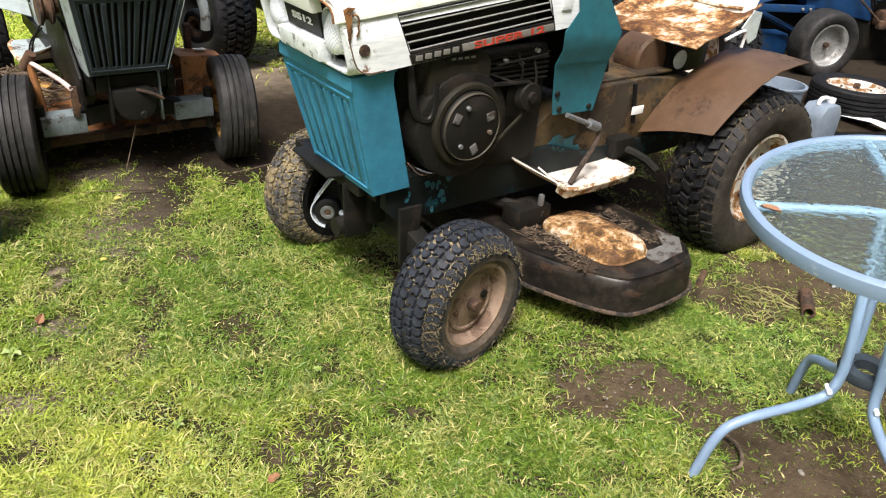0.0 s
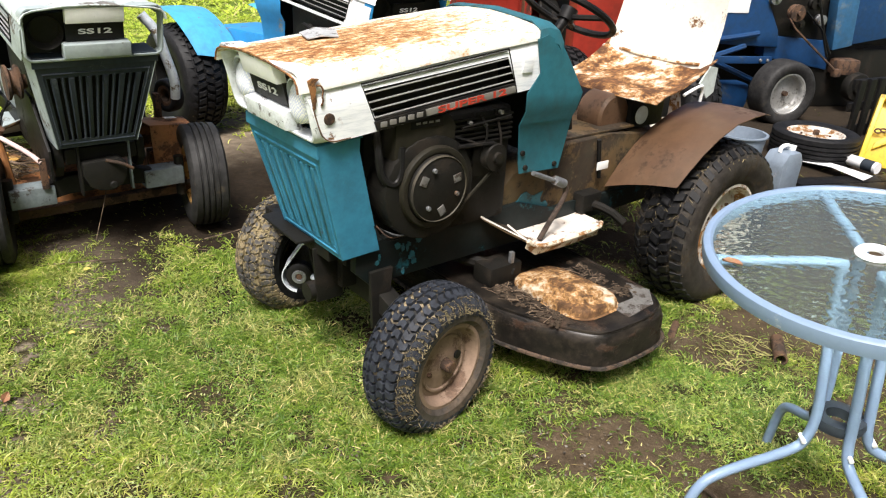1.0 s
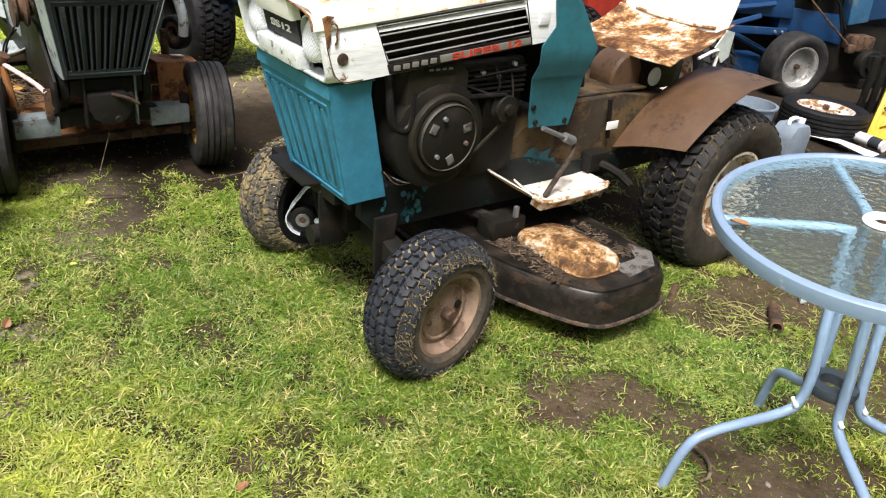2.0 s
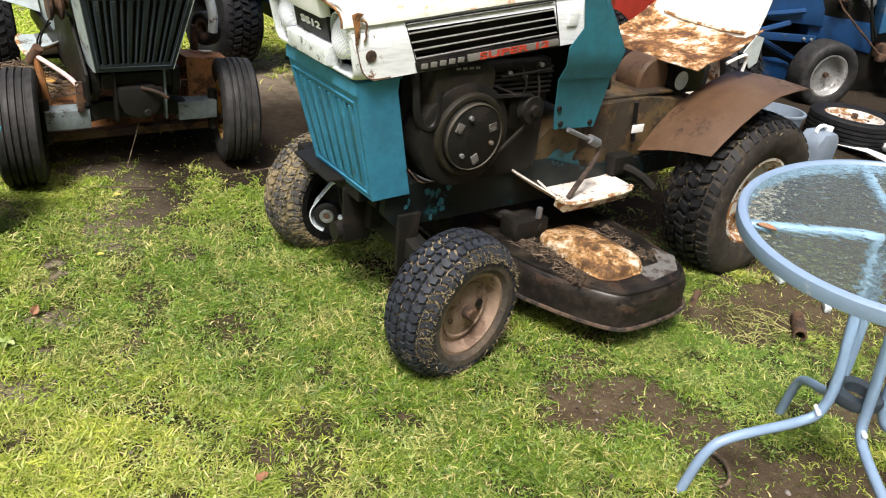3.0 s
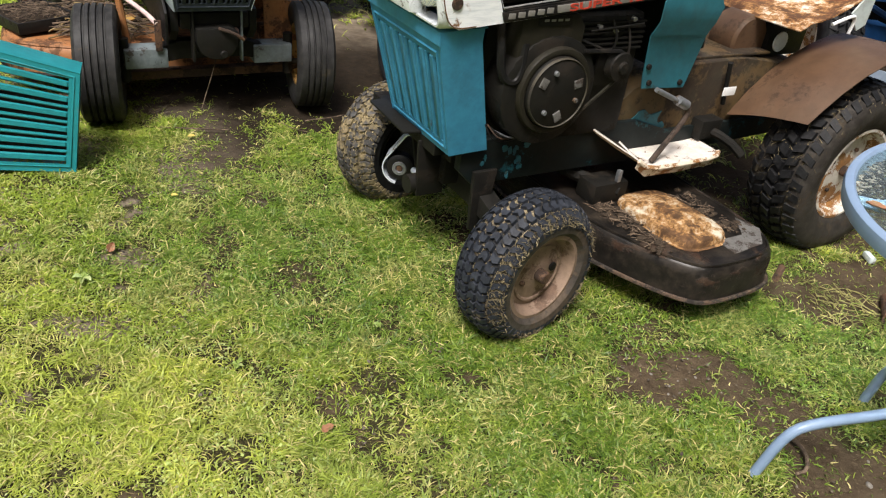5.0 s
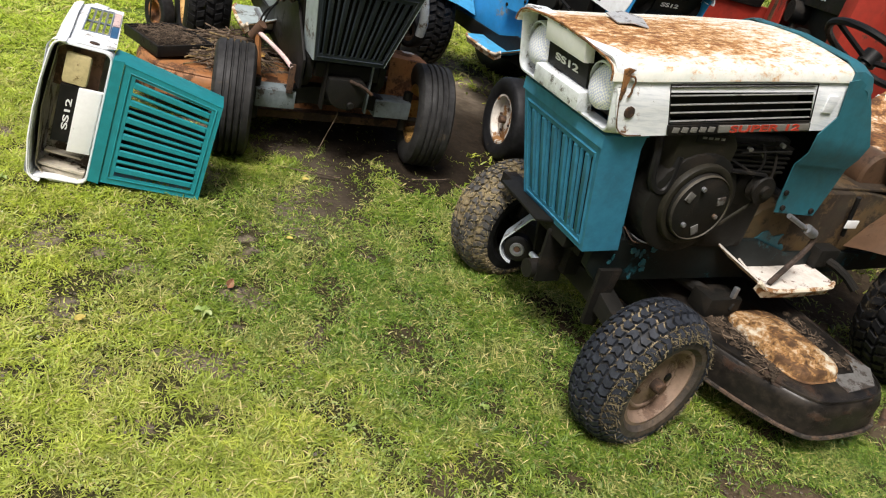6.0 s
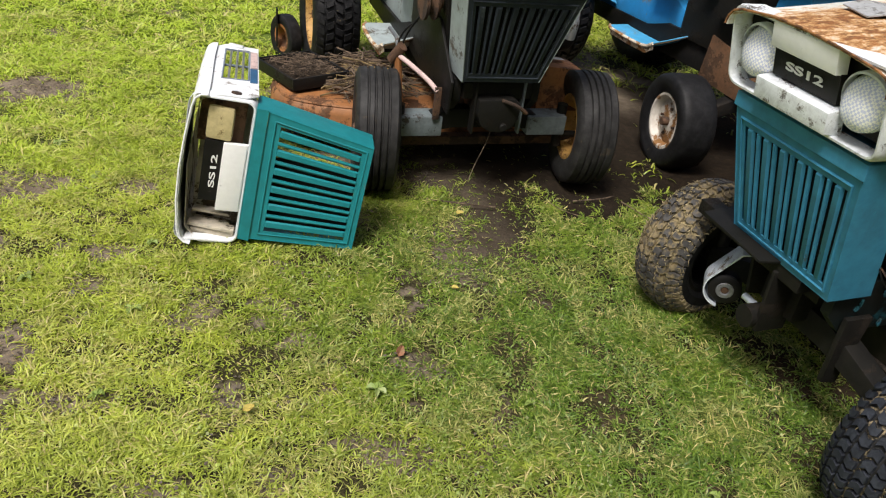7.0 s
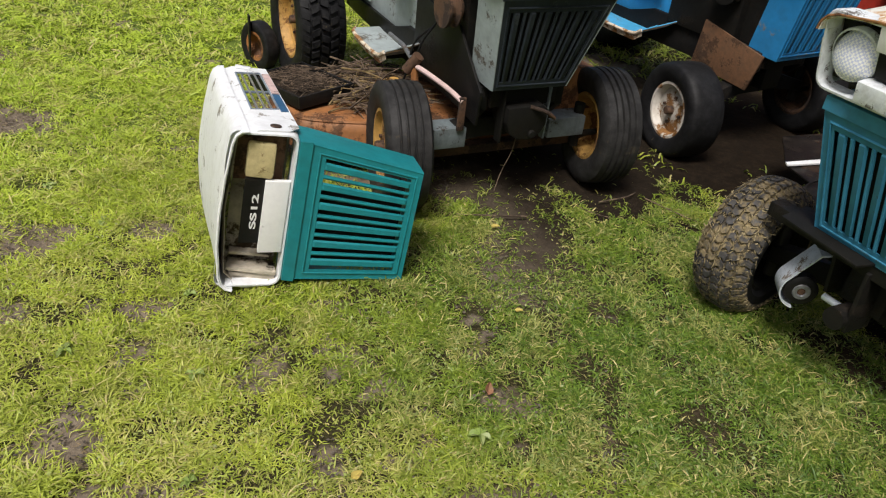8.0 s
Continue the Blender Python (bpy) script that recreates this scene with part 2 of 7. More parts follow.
rust_steel = worn("rusty_steel", (0.115, 0.06, 0.032), (0.05, 0.03, 0.02), 0.45, 0.3, 0.8, 0.95, size=14, dirt=0.3)
silver = worn("silver_trim", (0.50, 0.50, 0.48), (0.2, 0.19, 0.18), 0.2, 0.1, 0.35, 0.6, metal=0.6, size=20, dirt=0.3)
red_trim = worn("red_lettering_trim", (0.50, 0.055, 0.03), (0.32, 0.12, 0.09), 0.1, 0.1, 0.45, 0.6, size=25, dirt=0.15)
pink = worn("sun_bleached_pink_tube", (0.70, 0.52, 0.48), (0.3, 0.2, 0.18), 0.2, 0.1, 0.5, 0.8, size=20)
table_blue = worn("pale_blue_enamel", (0.215, 0.30, 0.43), (0.58, 0.62, 0.66), 0.08, 0.06, 0.38, 0.6, size=10, dirt=0.14, dirt_colour=(0.16, 0.2, 0.28), relief=0.1)
grey_plastic = worn("blue_grey_plastic", (0.22, 0.27, 0.33), (0.5, 0.52, 0.55), 0.15, 0.1, 0.4, 0.6, size=12, dirt=0.2)
yellow = worn("yellow_plastic", (0.72, 0.48, 0.015), (0.3, 0.17, 0.02), 0.1, 0.1, 0.4, 0.7, size=14, dirt=0.25)
plate_white = worn("white_plate", (0.90, 0.90, 0.89), (0.6, 0.6, 0.58), 0.06, 0.04, 0.4, 0.6, size=14, dirt=0.1, dirt_colour=(0.5, 0.5, 0.48))
letter_white = worn("white_lettering", (0.78, 0.78, 0.76), (0.6, 0.6, 0.58), 0.05, 0.03, 0.45, 0.6, size=30, dirt=0.05)
letter_grey = worn("grey_lettering", (0.20, 0.19, 0.17), (0.12, 0.115, 0.1), 0.1, 0.1, 0.45, 0.6, size=30, dirt=0.1)
hay = worn("matted_grey_hay", (0.25, 0.205, 0.115), (0.12, 0.095, 0.055), 0.45, 0.25, 0.9, 0.95, size=30, dirt=0.3)
straw = worn("dry_straw", (0.30, 0.215, 0.095), (0.17, 0.115, 0.055), 0.4, 0.2, 0.85, 0.9, size=20, dirt=0.3)
straw_pale = worn("pale_cut_straw", (0.36, 0.33, 0.12), (0.22, 0.22, 0.06), 0.4, 0.2, 0.85, 0.9, size=5, dirt=0.2)
twig_bark = worn("grey_brown_twigs", (0.21, 0.15, 0.10), (0.08, 0.055, 0.035), 0.45, 0.25, 0.85, 0.9, size=25, dirt=0.2)
leaf_brown = worn("fallen_leaf", (0.30, 0.14, 0.07), (0.38, 0.24, 0.12), 0.3, 0.2, 0.7, 0.8, size=40, dirt=0.1)
leaf_yellow = worn("yellow_leaf", (0.50, 0.40, 0.09), (0.5, 0.3, 0.1), 0.2, 0.2, 0.7, 0.8, size=40, dirt=0.1)
potting = worn("dark_potting_soil", (0.028, 0.02, 0.013), (0.075, 0.055, 0.035), 0.4, 0.3, 0.95, 0.98, size=45, dirt=0.3)
clod_dark = worn("damp_soil_clods", (0.05, 0.036, 0.024), (0.10, 0.07, 0.045), 0.4, 0.3, 0.95, 0.98, size=30, dirt=0.2)
clod = worn("dry_soil_clods", (0.15, 0.125, 0.095), (0.07, 0.055, 0.04), 0.4, 0.3, 0.95, 0.98, size=30, dirt=0.2)
pebble = worn("pale_pebble", (0.22, 0.20, 0.17), (0.2, 0.18, 0.15), 0.3, 0.2, 0.8, 0.9, size=40, dirt=0.3)


pale_tin = worn("pale_bent_tin", (0.46, 0.47, 0.47), (0.25, 0.24, 0.22), 0.3, 0.2, 0.45, 0.7, size=20, dirt=0.3)
patch_grey = worn("dull_bare_metal", (0.15, 0.145, 0.135), (0.06, 0.045, 0.035), 0.4, 0.25, 0.55, 0.85, size=20, dirt=0.4)
torn_rust = worn("orange_torn_rust", (0.33, 0.15, 0.05), (0.13, 0.06, 0.025), 0.45, 0.25, 0.8, 0.95, size=40, dirt=0.2)
seat_rust = flaked("seat_paint_flaked_to_rust", (0.82, 0.78, 0.68), (0.42, 0.21, 0.07), (0.15, 0.06, 0.02), 0.065, 14)
hump_rust = flaked("orange_rust_cover", (0.60, 0.55, 0.43), (0.40, 0.215, 0.075), (0.14, 0.07, 0.028), 0.125, 19)


def rubber(name, mud, mud_colour=(0.21, 0.165, 0.10), base=(0.007, 0.007, 0.0075)):
    k = Net(name)
    mask = k.ramp(k.math("ADD", k.math("MULTIPLY", k.noise(9, 7.0, 0.7), 0.75), k.math("MULTIPLY", k.noise(70, 4.0), 0.25)), 0.66 - 0.3 * mud, 0.74 - 0.3 * mud)
    dust = k.mix(k.ramp(k.noise(30, 6.0, 0.7), 0.35, 0.75), base, tuple(c * 2.2 + 0.004 for c in base))
    soil = k.mix(k.ramp(k.noise(60, 4.0), 0.3, 0.7), mud_colour, tuple(c * 0.55 for c in mud_colour))
    k.bump(k.noise(120, 3.0), 0.35, 0.0015)
    return k.finish(k.mix(mask, dust, soil), k.math("ADD", k.math("MULTIPLY", mask, 0.3), 0.58), 0.0, 0.22)


tyre_plain = rubber("black_rubber", 0.12)
tyre_dusty = rubber("dusty_rubber", 0.30, (0.085, 0.070, 0.050), (0.018, 0.0175, 0.017))
tyre_muddy = rubber("mud_caked_rubber", 0.24, (0.20, 0.16, 0.10), (0.017, 0.0195, 0.025))
tyre_caked = rubber("thickly_caked_rubber", 0.62, (0.32, 0.255, 0.13), (0.045, 0.038, 0.027))
tyre_crust = rubber("crusted_tread_rubber", 0.60, (0.29, 0.23, 0.13), (0.046, 0.044, 0.042))
hay_pale = worn("pale_dried_grass", (0.40, 0.33, 0.18), (0.20, 0.155, 0.08), 0.4, 0.25, 0.9, 0.95, size=30, dirt=0.2)
groove_mud = rubber("mud_in_the_grooves", 0.60, (0.33, 0.265, 0.16), (0.012, 0.012, 0.012))
tyre_rear = rubber("muddy_rear_rubber", 0.32, (0.14, 0.11, 0.06))
rear_side = rubber("grimy_rear_sidewall", 0.5, (0.070, 0.055, 0.038), (0.024, 0.021, 0.018))
tyre_side = rubber("earthy_sidewall", 0.62, (0.115, 0.088, 0.064), (0.045, 0.038, 0.032))


def lamp_glass():
    k = Net("ribbed_lamp_glass")
    c = k.coord()
    w = k.n.new("ShaderNodeTexChecker")
    w.inputs["Scale"].default_value = 190
    k.l.new(c, w.inputs["Vector"])
    k.bump(w.outputs["Fac"], 0.35, 0.002)
    return k.finish(k.mix(w.outputs["Fac"], (1.0, 1.0, 1.0), (0.66, 0.70, 0.90)), 0.25, 0.0, 0.8)


lamp_lens = lamp_glass()
amber = worn("cloudy_amber_lens", (0.55, 0.46, 0.24), (0.3, 0.22, 0.08), 0.3, 0.15, 0.25, 0.5, size=18, dirt=0.2)


def pebble_glass():
    k = Net("pebbled_glass")
    v = k.n.new("ShaderNodeTexVoronoi")
    v.feature = "SMOOTH_F1"
    v.inputs["Scale"].default_value = 62
    v.inputs["Smoothness"].default_value = 0.8
    k.l.new(k.coord(), v.inputs["Vector"])
    k.bump(v.outputs["Distance"], 0.9, 0.0018)
    k.bsdf.inputs["Transmission Weight"].default_value = 0.97
    k.bsdf.inputs["IOR"].default_value = 1.45
    return k.finish((0.60, 0.69, 0.66), 0.07)


table_glass = pebble_glass()


def soil_ground():
    k = Net("damp_soil_with_shade")
    c = k.coord()
    big = k.noise(1.6, 6.0, 0.65, c)
    mid = k.noise(11, 7.0, 0.7, c)
    fine = k.noise(90, 5.0, 0.75, c)
    col = k.mix(k.ramp(mid, 0.3, 0.7), (0.045, 0.032, 0.019), (0.100, 0.073, 0.046))
    col = k.mix(k.math("MULTIPLY", k.ramp(big, 0.4, 0.7), 0.6), col, (0.042, 0.029, 0.018))
    col = k.mix(k.math("MULTIPLY", k.ramp(fine, 0.52, 0.75), 0.55), col, (0.23, 0.18, 0.12))
    far = k.n.new("ShaderNodeSeparateXYZ")
    k.l.new(c, far.inputs[0])
    dry = k.math("MULTIPLY", k.ramp(k.math("ADD", far.outputs["X"], k.math("MULTIPLY", big, 0.6)), -0.2, -1.0), 0.75)
    col = k.mix(dry, col, k.mix(k.ramp(mid, 0.3, 0.7), (0.15, 0.120, 0.085), (0.31, 0.255, 0.19)))
    green = k.mix(k.ramp(k.noise(2.5, 6.0, 0.7, c), 0.3, 0.7), (0.115, 0.155, 0.020), (0.21, 0.25, 0.045))
    wob = k.math("MULTIPLY", k.math("SUBTRACT", k.noise(0.9, 5.0, 0.65, c), 0.5), 2.4)
    beyond = k.ramp(k.math("ADD", far.outputs["Y"], wob), 7.0, 9.5)
    behind = k.ramp(k.math("ADD", far.outputs["Y"], k.math("MULTIPLY", wob, 0.15)), 0.95, 0.55)
    aside = k.ramp(k.math("ADD", k.math("ABSOLUTE", k.math("ADD", far.outputs["X"], 0.3)), k.math("MULTIPLY", wob, 0.5)), 3.6, 4.8)
    open_lawn = k.math("MAXIMUM", beyond, k.math("MAXIMUM", behind, aside))
    col = k.mix(open_lawn, col, green)
    # mud darkened round the parked machines; part of it stands in for their shade
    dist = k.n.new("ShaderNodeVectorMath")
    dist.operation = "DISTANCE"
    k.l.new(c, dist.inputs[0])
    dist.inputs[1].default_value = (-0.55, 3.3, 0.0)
    mud_shade = k.ramp(k.math("ADD", dist.outputs["Value"], k.math("MULTIPLY", big, 0.8)), 1.95, 1.20)
    col = k.mix(k.math("MULTIPLY", mud_shade, 0.92), col, k.mix(k.ramp(k.noise(34, 6.0, 0.75, c), 0.42, 0.68), (0.0062, 0.0040, 0.0022), (0.0175, 0.0112, 0.0062)))
    cover = k.n.new("ShaderNodeAttribute")
    cover.attribute_name = "bare"
    thatch = k.mix(k.ramp(k.noise(130, 5.0, 0.75, c), 0.35, 0.65), (0.013, 0.013, 0.005), (0.062, 0.054, 0.024))
    thatch = k.mix(open_lawn, thatch, green)
    left = k.math("MULTIPLY", k.ramp(far.outputs["X"], -1.9, -2.9), k.ramp(far.outputs["Y"], 1.6, 2.8))
    thatch = k.mix(left, thatch, k.mix(k.ramp(mid, 0.3, 0.7), (0.07, 0.105, 0.018), (0.15, 0.20, 0.035)))
    open_soil = k.ramp(k.math("ADD", cover.outputs["Fac"], k.math("MULTIPLY", k.math("SUBTRACT", k.noise(26, 5.0, 0.7, c), 0.5), 0.9)), 0.18, 0.5)
    col = k.mix(open_soil, k.mix(k.math("MULTIPLY", mud_shade, 0.7), thatch, col), col)
    # ground darker round the far blue machine and its clutter
    far_dark = k.n.new("ShaderNodeVectorMath")
    far_dark.operation = "DISTANCE"
    k.l.new(c, far_dark.inputs[0])
    far_dark.inputs[1].default_value = (2.6, 5.6, 0.0)
    col = k.mix(k.math("MULTIPLY", k.ramp(k.math("ADD", far_dark.outputs["Value"], big), 2.5, 1.5), 0.75), col, (0.016, 0.013, 0.010))
    k.bump(k.math("ADD", mid, k.math("MULTIPLY", fine, 0.4)), 0.7, 0.012)
    return k.finish(col, 0.97, 0.0, 0.1)


def blade_material(name, tones, spread=0.6):
    """Blades differ by island and by ground patch; light passes through them."""
    k = Net(name)
    g = k.n.new("ShaderNodeNewGeometry")
    rnd = g.outputs["Random Per Island"]
    patch = k.noise(2.6, 6.0, 0.65)
    place = k.n.new("ShaderNodeSeparateXYZ")
    k.l.new(k.coord(), place.inputs[0])
    # lighter towards the left: open-sky brightness put into the blade colour, with livelier green
    left_lit = k.ramp(k.math("ADD", place.outputs["X"], k.math("MULTIPLY", patch, 1.5)), 0.9, -1.6)
    tufts = k.ramp(k.noise(13, 3.0, 0.6), 0.34, 0.66)
    v = k.math("ADD", k.math("MULTIPLY", rnd, 0.42), k.math("ADD", k.math("MULTIPLY", k.ramp(patch, 0.36, 0.64), 0.30), k.math("MULTIPLY", tufts, 0.28)))
    a = k.mix(k.ramp(v, 0.0, 0.5), tones[0], tones[1])
    b = k.mix(k.ramp(v, 0.5, 0.85), a, tones[2])
    b = k.mix(k.math("MULTIPLY", left_lit, k.math("MULTIPLY", k.math("ADD", k.math("MULTIPLY", v, 1.15), 0.45), spread)), b, (0.50, 0.585, 0.060))
    # deeper green round the machines, with their shade put into the colour
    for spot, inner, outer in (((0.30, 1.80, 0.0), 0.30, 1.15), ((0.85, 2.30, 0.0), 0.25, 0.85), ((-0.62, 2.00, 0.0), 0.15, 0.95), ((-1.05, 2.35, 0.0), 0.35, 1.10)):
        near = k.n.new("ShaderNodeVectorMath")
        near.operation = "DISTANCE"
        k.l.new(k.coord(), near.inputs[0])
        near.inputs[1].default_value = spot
        shade_green = k.ramp(k.math("ADD", near.outputs["Value"], k.math("MULTIPLY", k.math("SUBTRACT", patch, 0.5), 1.2)), outer, inner)
        b = k.mix(k.math("MULTIPLY", shade_green, 0.64), b, k.mix(rnd, (0.05, 0.115, 0.014), (0.20, 0.32, 0.040)))
    # the far left is brightened once more in colour, for its open light
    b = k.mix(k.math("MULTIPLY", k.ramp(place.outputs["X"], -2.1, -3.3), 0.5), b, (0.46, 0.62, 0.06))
    open_front = k.math("MULTIPLY", k.ramp(k.math("ADD", place.outputs["Y"], k.math("MULTIPLY", patch, 0.5)), 2.0, 1.3), k.ramp(place.outputs["X"], 0.25, -0.25))
    b = k.mix(k.math("MULTIPLY", open_front, k.math("ADD", k.math("MULTIPLY", v, 0.42), 0.08)), b, (0.60, 0.66, 0.13))
    dead = k.math("MULTIPLY", k.ramp(k.noise(5.0, 6.0, 0.72), 0.47, 0.60), k.math("ADD", 0.40, k.math("MULTIPLY", left_lit, 0.12)))
    b = k.mix(k.math("MULTIPLY", dead, k.ramp(rnd, 0.2, 0.6)), b, tones[3])
    col = k.mix(k.ramp(rnd, 0.86, 0.95), b, tones[3])
    k.finish(col, 0.45, 0.0, 0.4)
    tr = k.n.new("ShaderNodeBsdfTranslucent")
    k.l.new(col, tr.inputs["Color"])
    m = k.n.new("ShaderNodeMixShader")
    m.inputs[0].default_value = 0.25
    k.l.new(k.bsdf.outputs[0], m.inputs[1])
    k.l.new(tr.outputs[0], m.inputs[2])
    k.l.new(m.outputs[0], k.out.inputs["Surface"])
    return k.mat


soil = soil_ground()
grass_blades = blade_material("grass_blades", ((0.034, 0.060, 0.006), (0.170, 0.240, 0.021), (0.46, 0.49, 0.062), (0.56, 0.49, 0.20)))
clover = blade_material("broad_green_leaves", ((0.20, 0.30, 0.06), (0.26, 0.37, 0.10), (0.32, 0.42, 0.15), (0.40, 0.44, 0.2)))


# ---- mesh helpers ----
def part(name, bm, material, parent, label="", flat=False):
    """Links a bmesh as one mesh object under a thing or a part."""
    me = bpy.data.meshes.new(name)
    bmesh.ops.recalc_face_normals(bm, faces=bm.faces)
    bm.to_mesh(me)
    bm.free()
    me.materials.append(material)
    if not flat:
        me.shade_smooth()
        me.set_sharp_from_angle(angle=radians(38))
    ob = new(name, me)
    ob.parent = parent
    if label:
        ob["label"] = label
    return ob


def thing(name, m, label, category, group="", kind=""):
    ob = new(name)
    ob.empty_display_size = 0.1
    ob.matrix_world = m
    return tagged(ob, label, category, group, kind)


def lone(name, bm, material, m, label, category, group="", kind=""):
    """A thing of one mesh."""
    ob = part(name, bm, material, None)
    ob.matrix_world = m
    return tagged(ob, label, category, group, kind)


def bevel_all(bm, geom, width, seg=2):
    edges = [e for e in geom if isinstance(e, bmesh.types.BMEdge)]
    if width > 0:
        bmesh.ops.bevel(bm, geom=edges, offset=width, segments=seg, affect="EDGES", profile=0.6)


def box(x0, x1, y0, y1, z0, z1, bev=0.004, bm=None, m=None):
    bm = bm or bmesh.new()
    r = bmesh.ops.create_cube(bm, size=1.0)
    mm = Matrix.Translation(((x0 + x1) / 2, (y0 + y1) / 2, (z0 + z1) / 2)) @ Matrix.Diagonal((abs(x1 - x0), abs(y1 - y0), abs(z1 - z0), 1))
    bmesh.ops.transform(bm, matrix=(m @ mm) if m else mm, verts=r["verts"])
    bevel_all(bm, {e for v in r["verts"] for e in v.link_edges}, bev)
    return bm


def prism(points, a, b, axis="y", bev=0.0, bm=None):
    """A polygon drawn in the plane across axis, drawn out from a to b along it."""
    bm = bm or bmesh.new()

    def at(p, c):
        return {"x": (c, p[0], p[1]), "y": (p[0], c, p[1]), "z": (p[0], p[1], c)}[axis]
    lo = [bm.verts.new(at(p, a)) for p in points]
    hi = [bm.verts.new(at(p, b)) for p in points]
    n = len(points)
    faces = [bm.faces.new(lo[::-1]), bm.faces.new(hi)]
    for i in range(n):
        faces.append(bm.faces.new((lo[i], lo[(i + 1) % n], hi[(i + 1) % n], hi[i])))
    bevel_all(bm, {e for f in faces for e in f.edges}, bev)
    return bm


def sheet(rows, thick, skip=(), bm=None):
    """A bent plate: rows of points, given a thickness; skip names cells left open."""
    bm = bm or bmesh.new()
    vs = [[bm.verts.new(p) for p in r] for r in rows]
    faces = [bm.faces.new((vs[i][j], vs[i + 1][j], vs[i + 1][j + 1], vs[i][j + 1])) for i in range(len(rows) - 1) for j in range(len(rows[0]) - 1) if (i, j) not in skip]
    bmesh.ops.recalc_face_normals(bm, faces=faces)
    bmesh.ops.solidify(bm, geom=faces, thickness=thick)
    bmesh.ops.delete(bm, geom=[v for v in bm.verts if not v.link_faces], context="VERTS")
    return bm


def revolve(profile, seg=40, closed=False, bm=None, centre=(0, 0, 0)):
    """Turns (radius, y) points about the y axis."""
    bm = bm or bmesh.new()
    rings = []
    for r, y in profile:
        if r < 1e-6:
            rings.append([bm.verts.new((centre[0], centre[1] + y, centre[2]))] * seg)
        else:
            rings.append([bm.verts.new((centre[0] + r * math.cos(2 * math.pi * i / seg), centre[1] + y, centre[2] + r * math.sin(2 * math.pi * i / seg))) for i in range(seg)])
    pairs = list(zip(rings, rings[1:])) + ([(rings[-1], rings[0])] if closed else [])
    for a, b in pairs:
        for i in range(seg):
            q = []
            for v in (a[i], a[(i + 1) % seg], b[(i + 1) % seg], b[i]):
                if v not in q:
                    q.append(v)
            if len(q) > 2:
                bm.faces.new(q)
    return bm


def tube(points, r, seg=8, bm=None, taper=1.0, round_off=0, ring=False):
    """A round rod along points; round_off smooths the bends."""
    bm = bm or bmesh.new()
    pts = [Vector(p) for p in points]
    for _ in range(round_off):
        q = [pts[0]]
        for a, b in zip(pts, pts[1:]):
            q += [a.lerp(b, 0.25), a.lerp(b, 0.75)]
        pts = q + [pts[-1]]
    rings, side = [], None
    n = len(pts)
    for i, p in enumerate(pts):
        if ring:
            d = (pts[(i + 1) % n] - pts[i - 1]).normalized()
        else:
            d = (pts[min(i + 1, n - 1)] - pts[max(i - 1, 0)]).normalized()
        if side is None:
            side = d.orthogonal().normalized()
        side = (side - d * side.dot(d)).normalized()
        up = d.cross(side)
        rr = r * (1 + (taper - 1) * i / max(n - 1, 1))
        rings.append([bm.verts.new(p + (side * math.cos(2 * math.pi * k / seg) + up * math.sin(2 * math.pi * k / seg)) * rr) for k in range(seg)])
    for i in range(n if ring else n - 1):
        a, b = rings[i], rings[(i + 1) % n]
        for k in range(seg):
            bm.faces.new((a[k], a[(k + 1) % seg], b[(k + 1) % seg], b[k]))
    if not ring:
        bm.faces.new(rings[0][::-1])
        bm.faces.new(rings[-1])
    return bm


def rod(a, b, r, seg=12, bm=None, taper=1.0):
    return tube([a, b], r, seg, bm, taper)


def disc(centre, radius, depth, seg=28, bm=None, bev=0.15):
    """A round plate whose axis is y."""
    b = min(depth, radius) * bev
    return revolve([(0, -depth / 2), (radius - b, -depth / 2), (radius, -depth / 2 + b), (radius, depth / 2 - b), (radius - b, depth / 2), (0, depth / 2)], seg, bm=bm, centre=centre)


def lettering(name, words, size, material, parent, m, depth=0.002, label=""):
    cu = bpy.data.curves.new(name, "FONT")
    cu.offset = 0.02 * size
    cu.body, cu.size, cu.extrude, cu.align_x, cu.align_y = words, size, depth, "CENTER", "CENTER"
    tmp = new(name, cu)
    me = bpy.data.meshes.new_from_object(tmp.evaluated_get(bpy.context.evaluated_depsgraph_get()))
    bpy.data.objects.remove(tmp)
    me.materials.clear()
    me.materials.append(material)
    whole = bmesh.new()
    whole.from_mesh(me)
    bmesh.ops.remove_doubles(whole, verts=whole.verts, dist=1e-5)
    left = set(whole.verts)
    while left:
        todo, glyph = [left.pop()], []
        while todo:
            v = todo.pop()
            glyph.append(v)
            for e in v.link_edges:
                w = e.other_vert(v)
                if w in left:
                    left.discard(w)
                    todo.append(w)
        one = bmesh.new()
        twin = {v: one.verts.new(v.co) for v in glyph}
        for f in {f for v in glyph for f in v.link_faces}:
            one.faces.new([twin[v] for v in f.verts])
        ob = part("letter", one, material, parent, label, flat=True)
        ob.matrix_local = m
    whole.free()


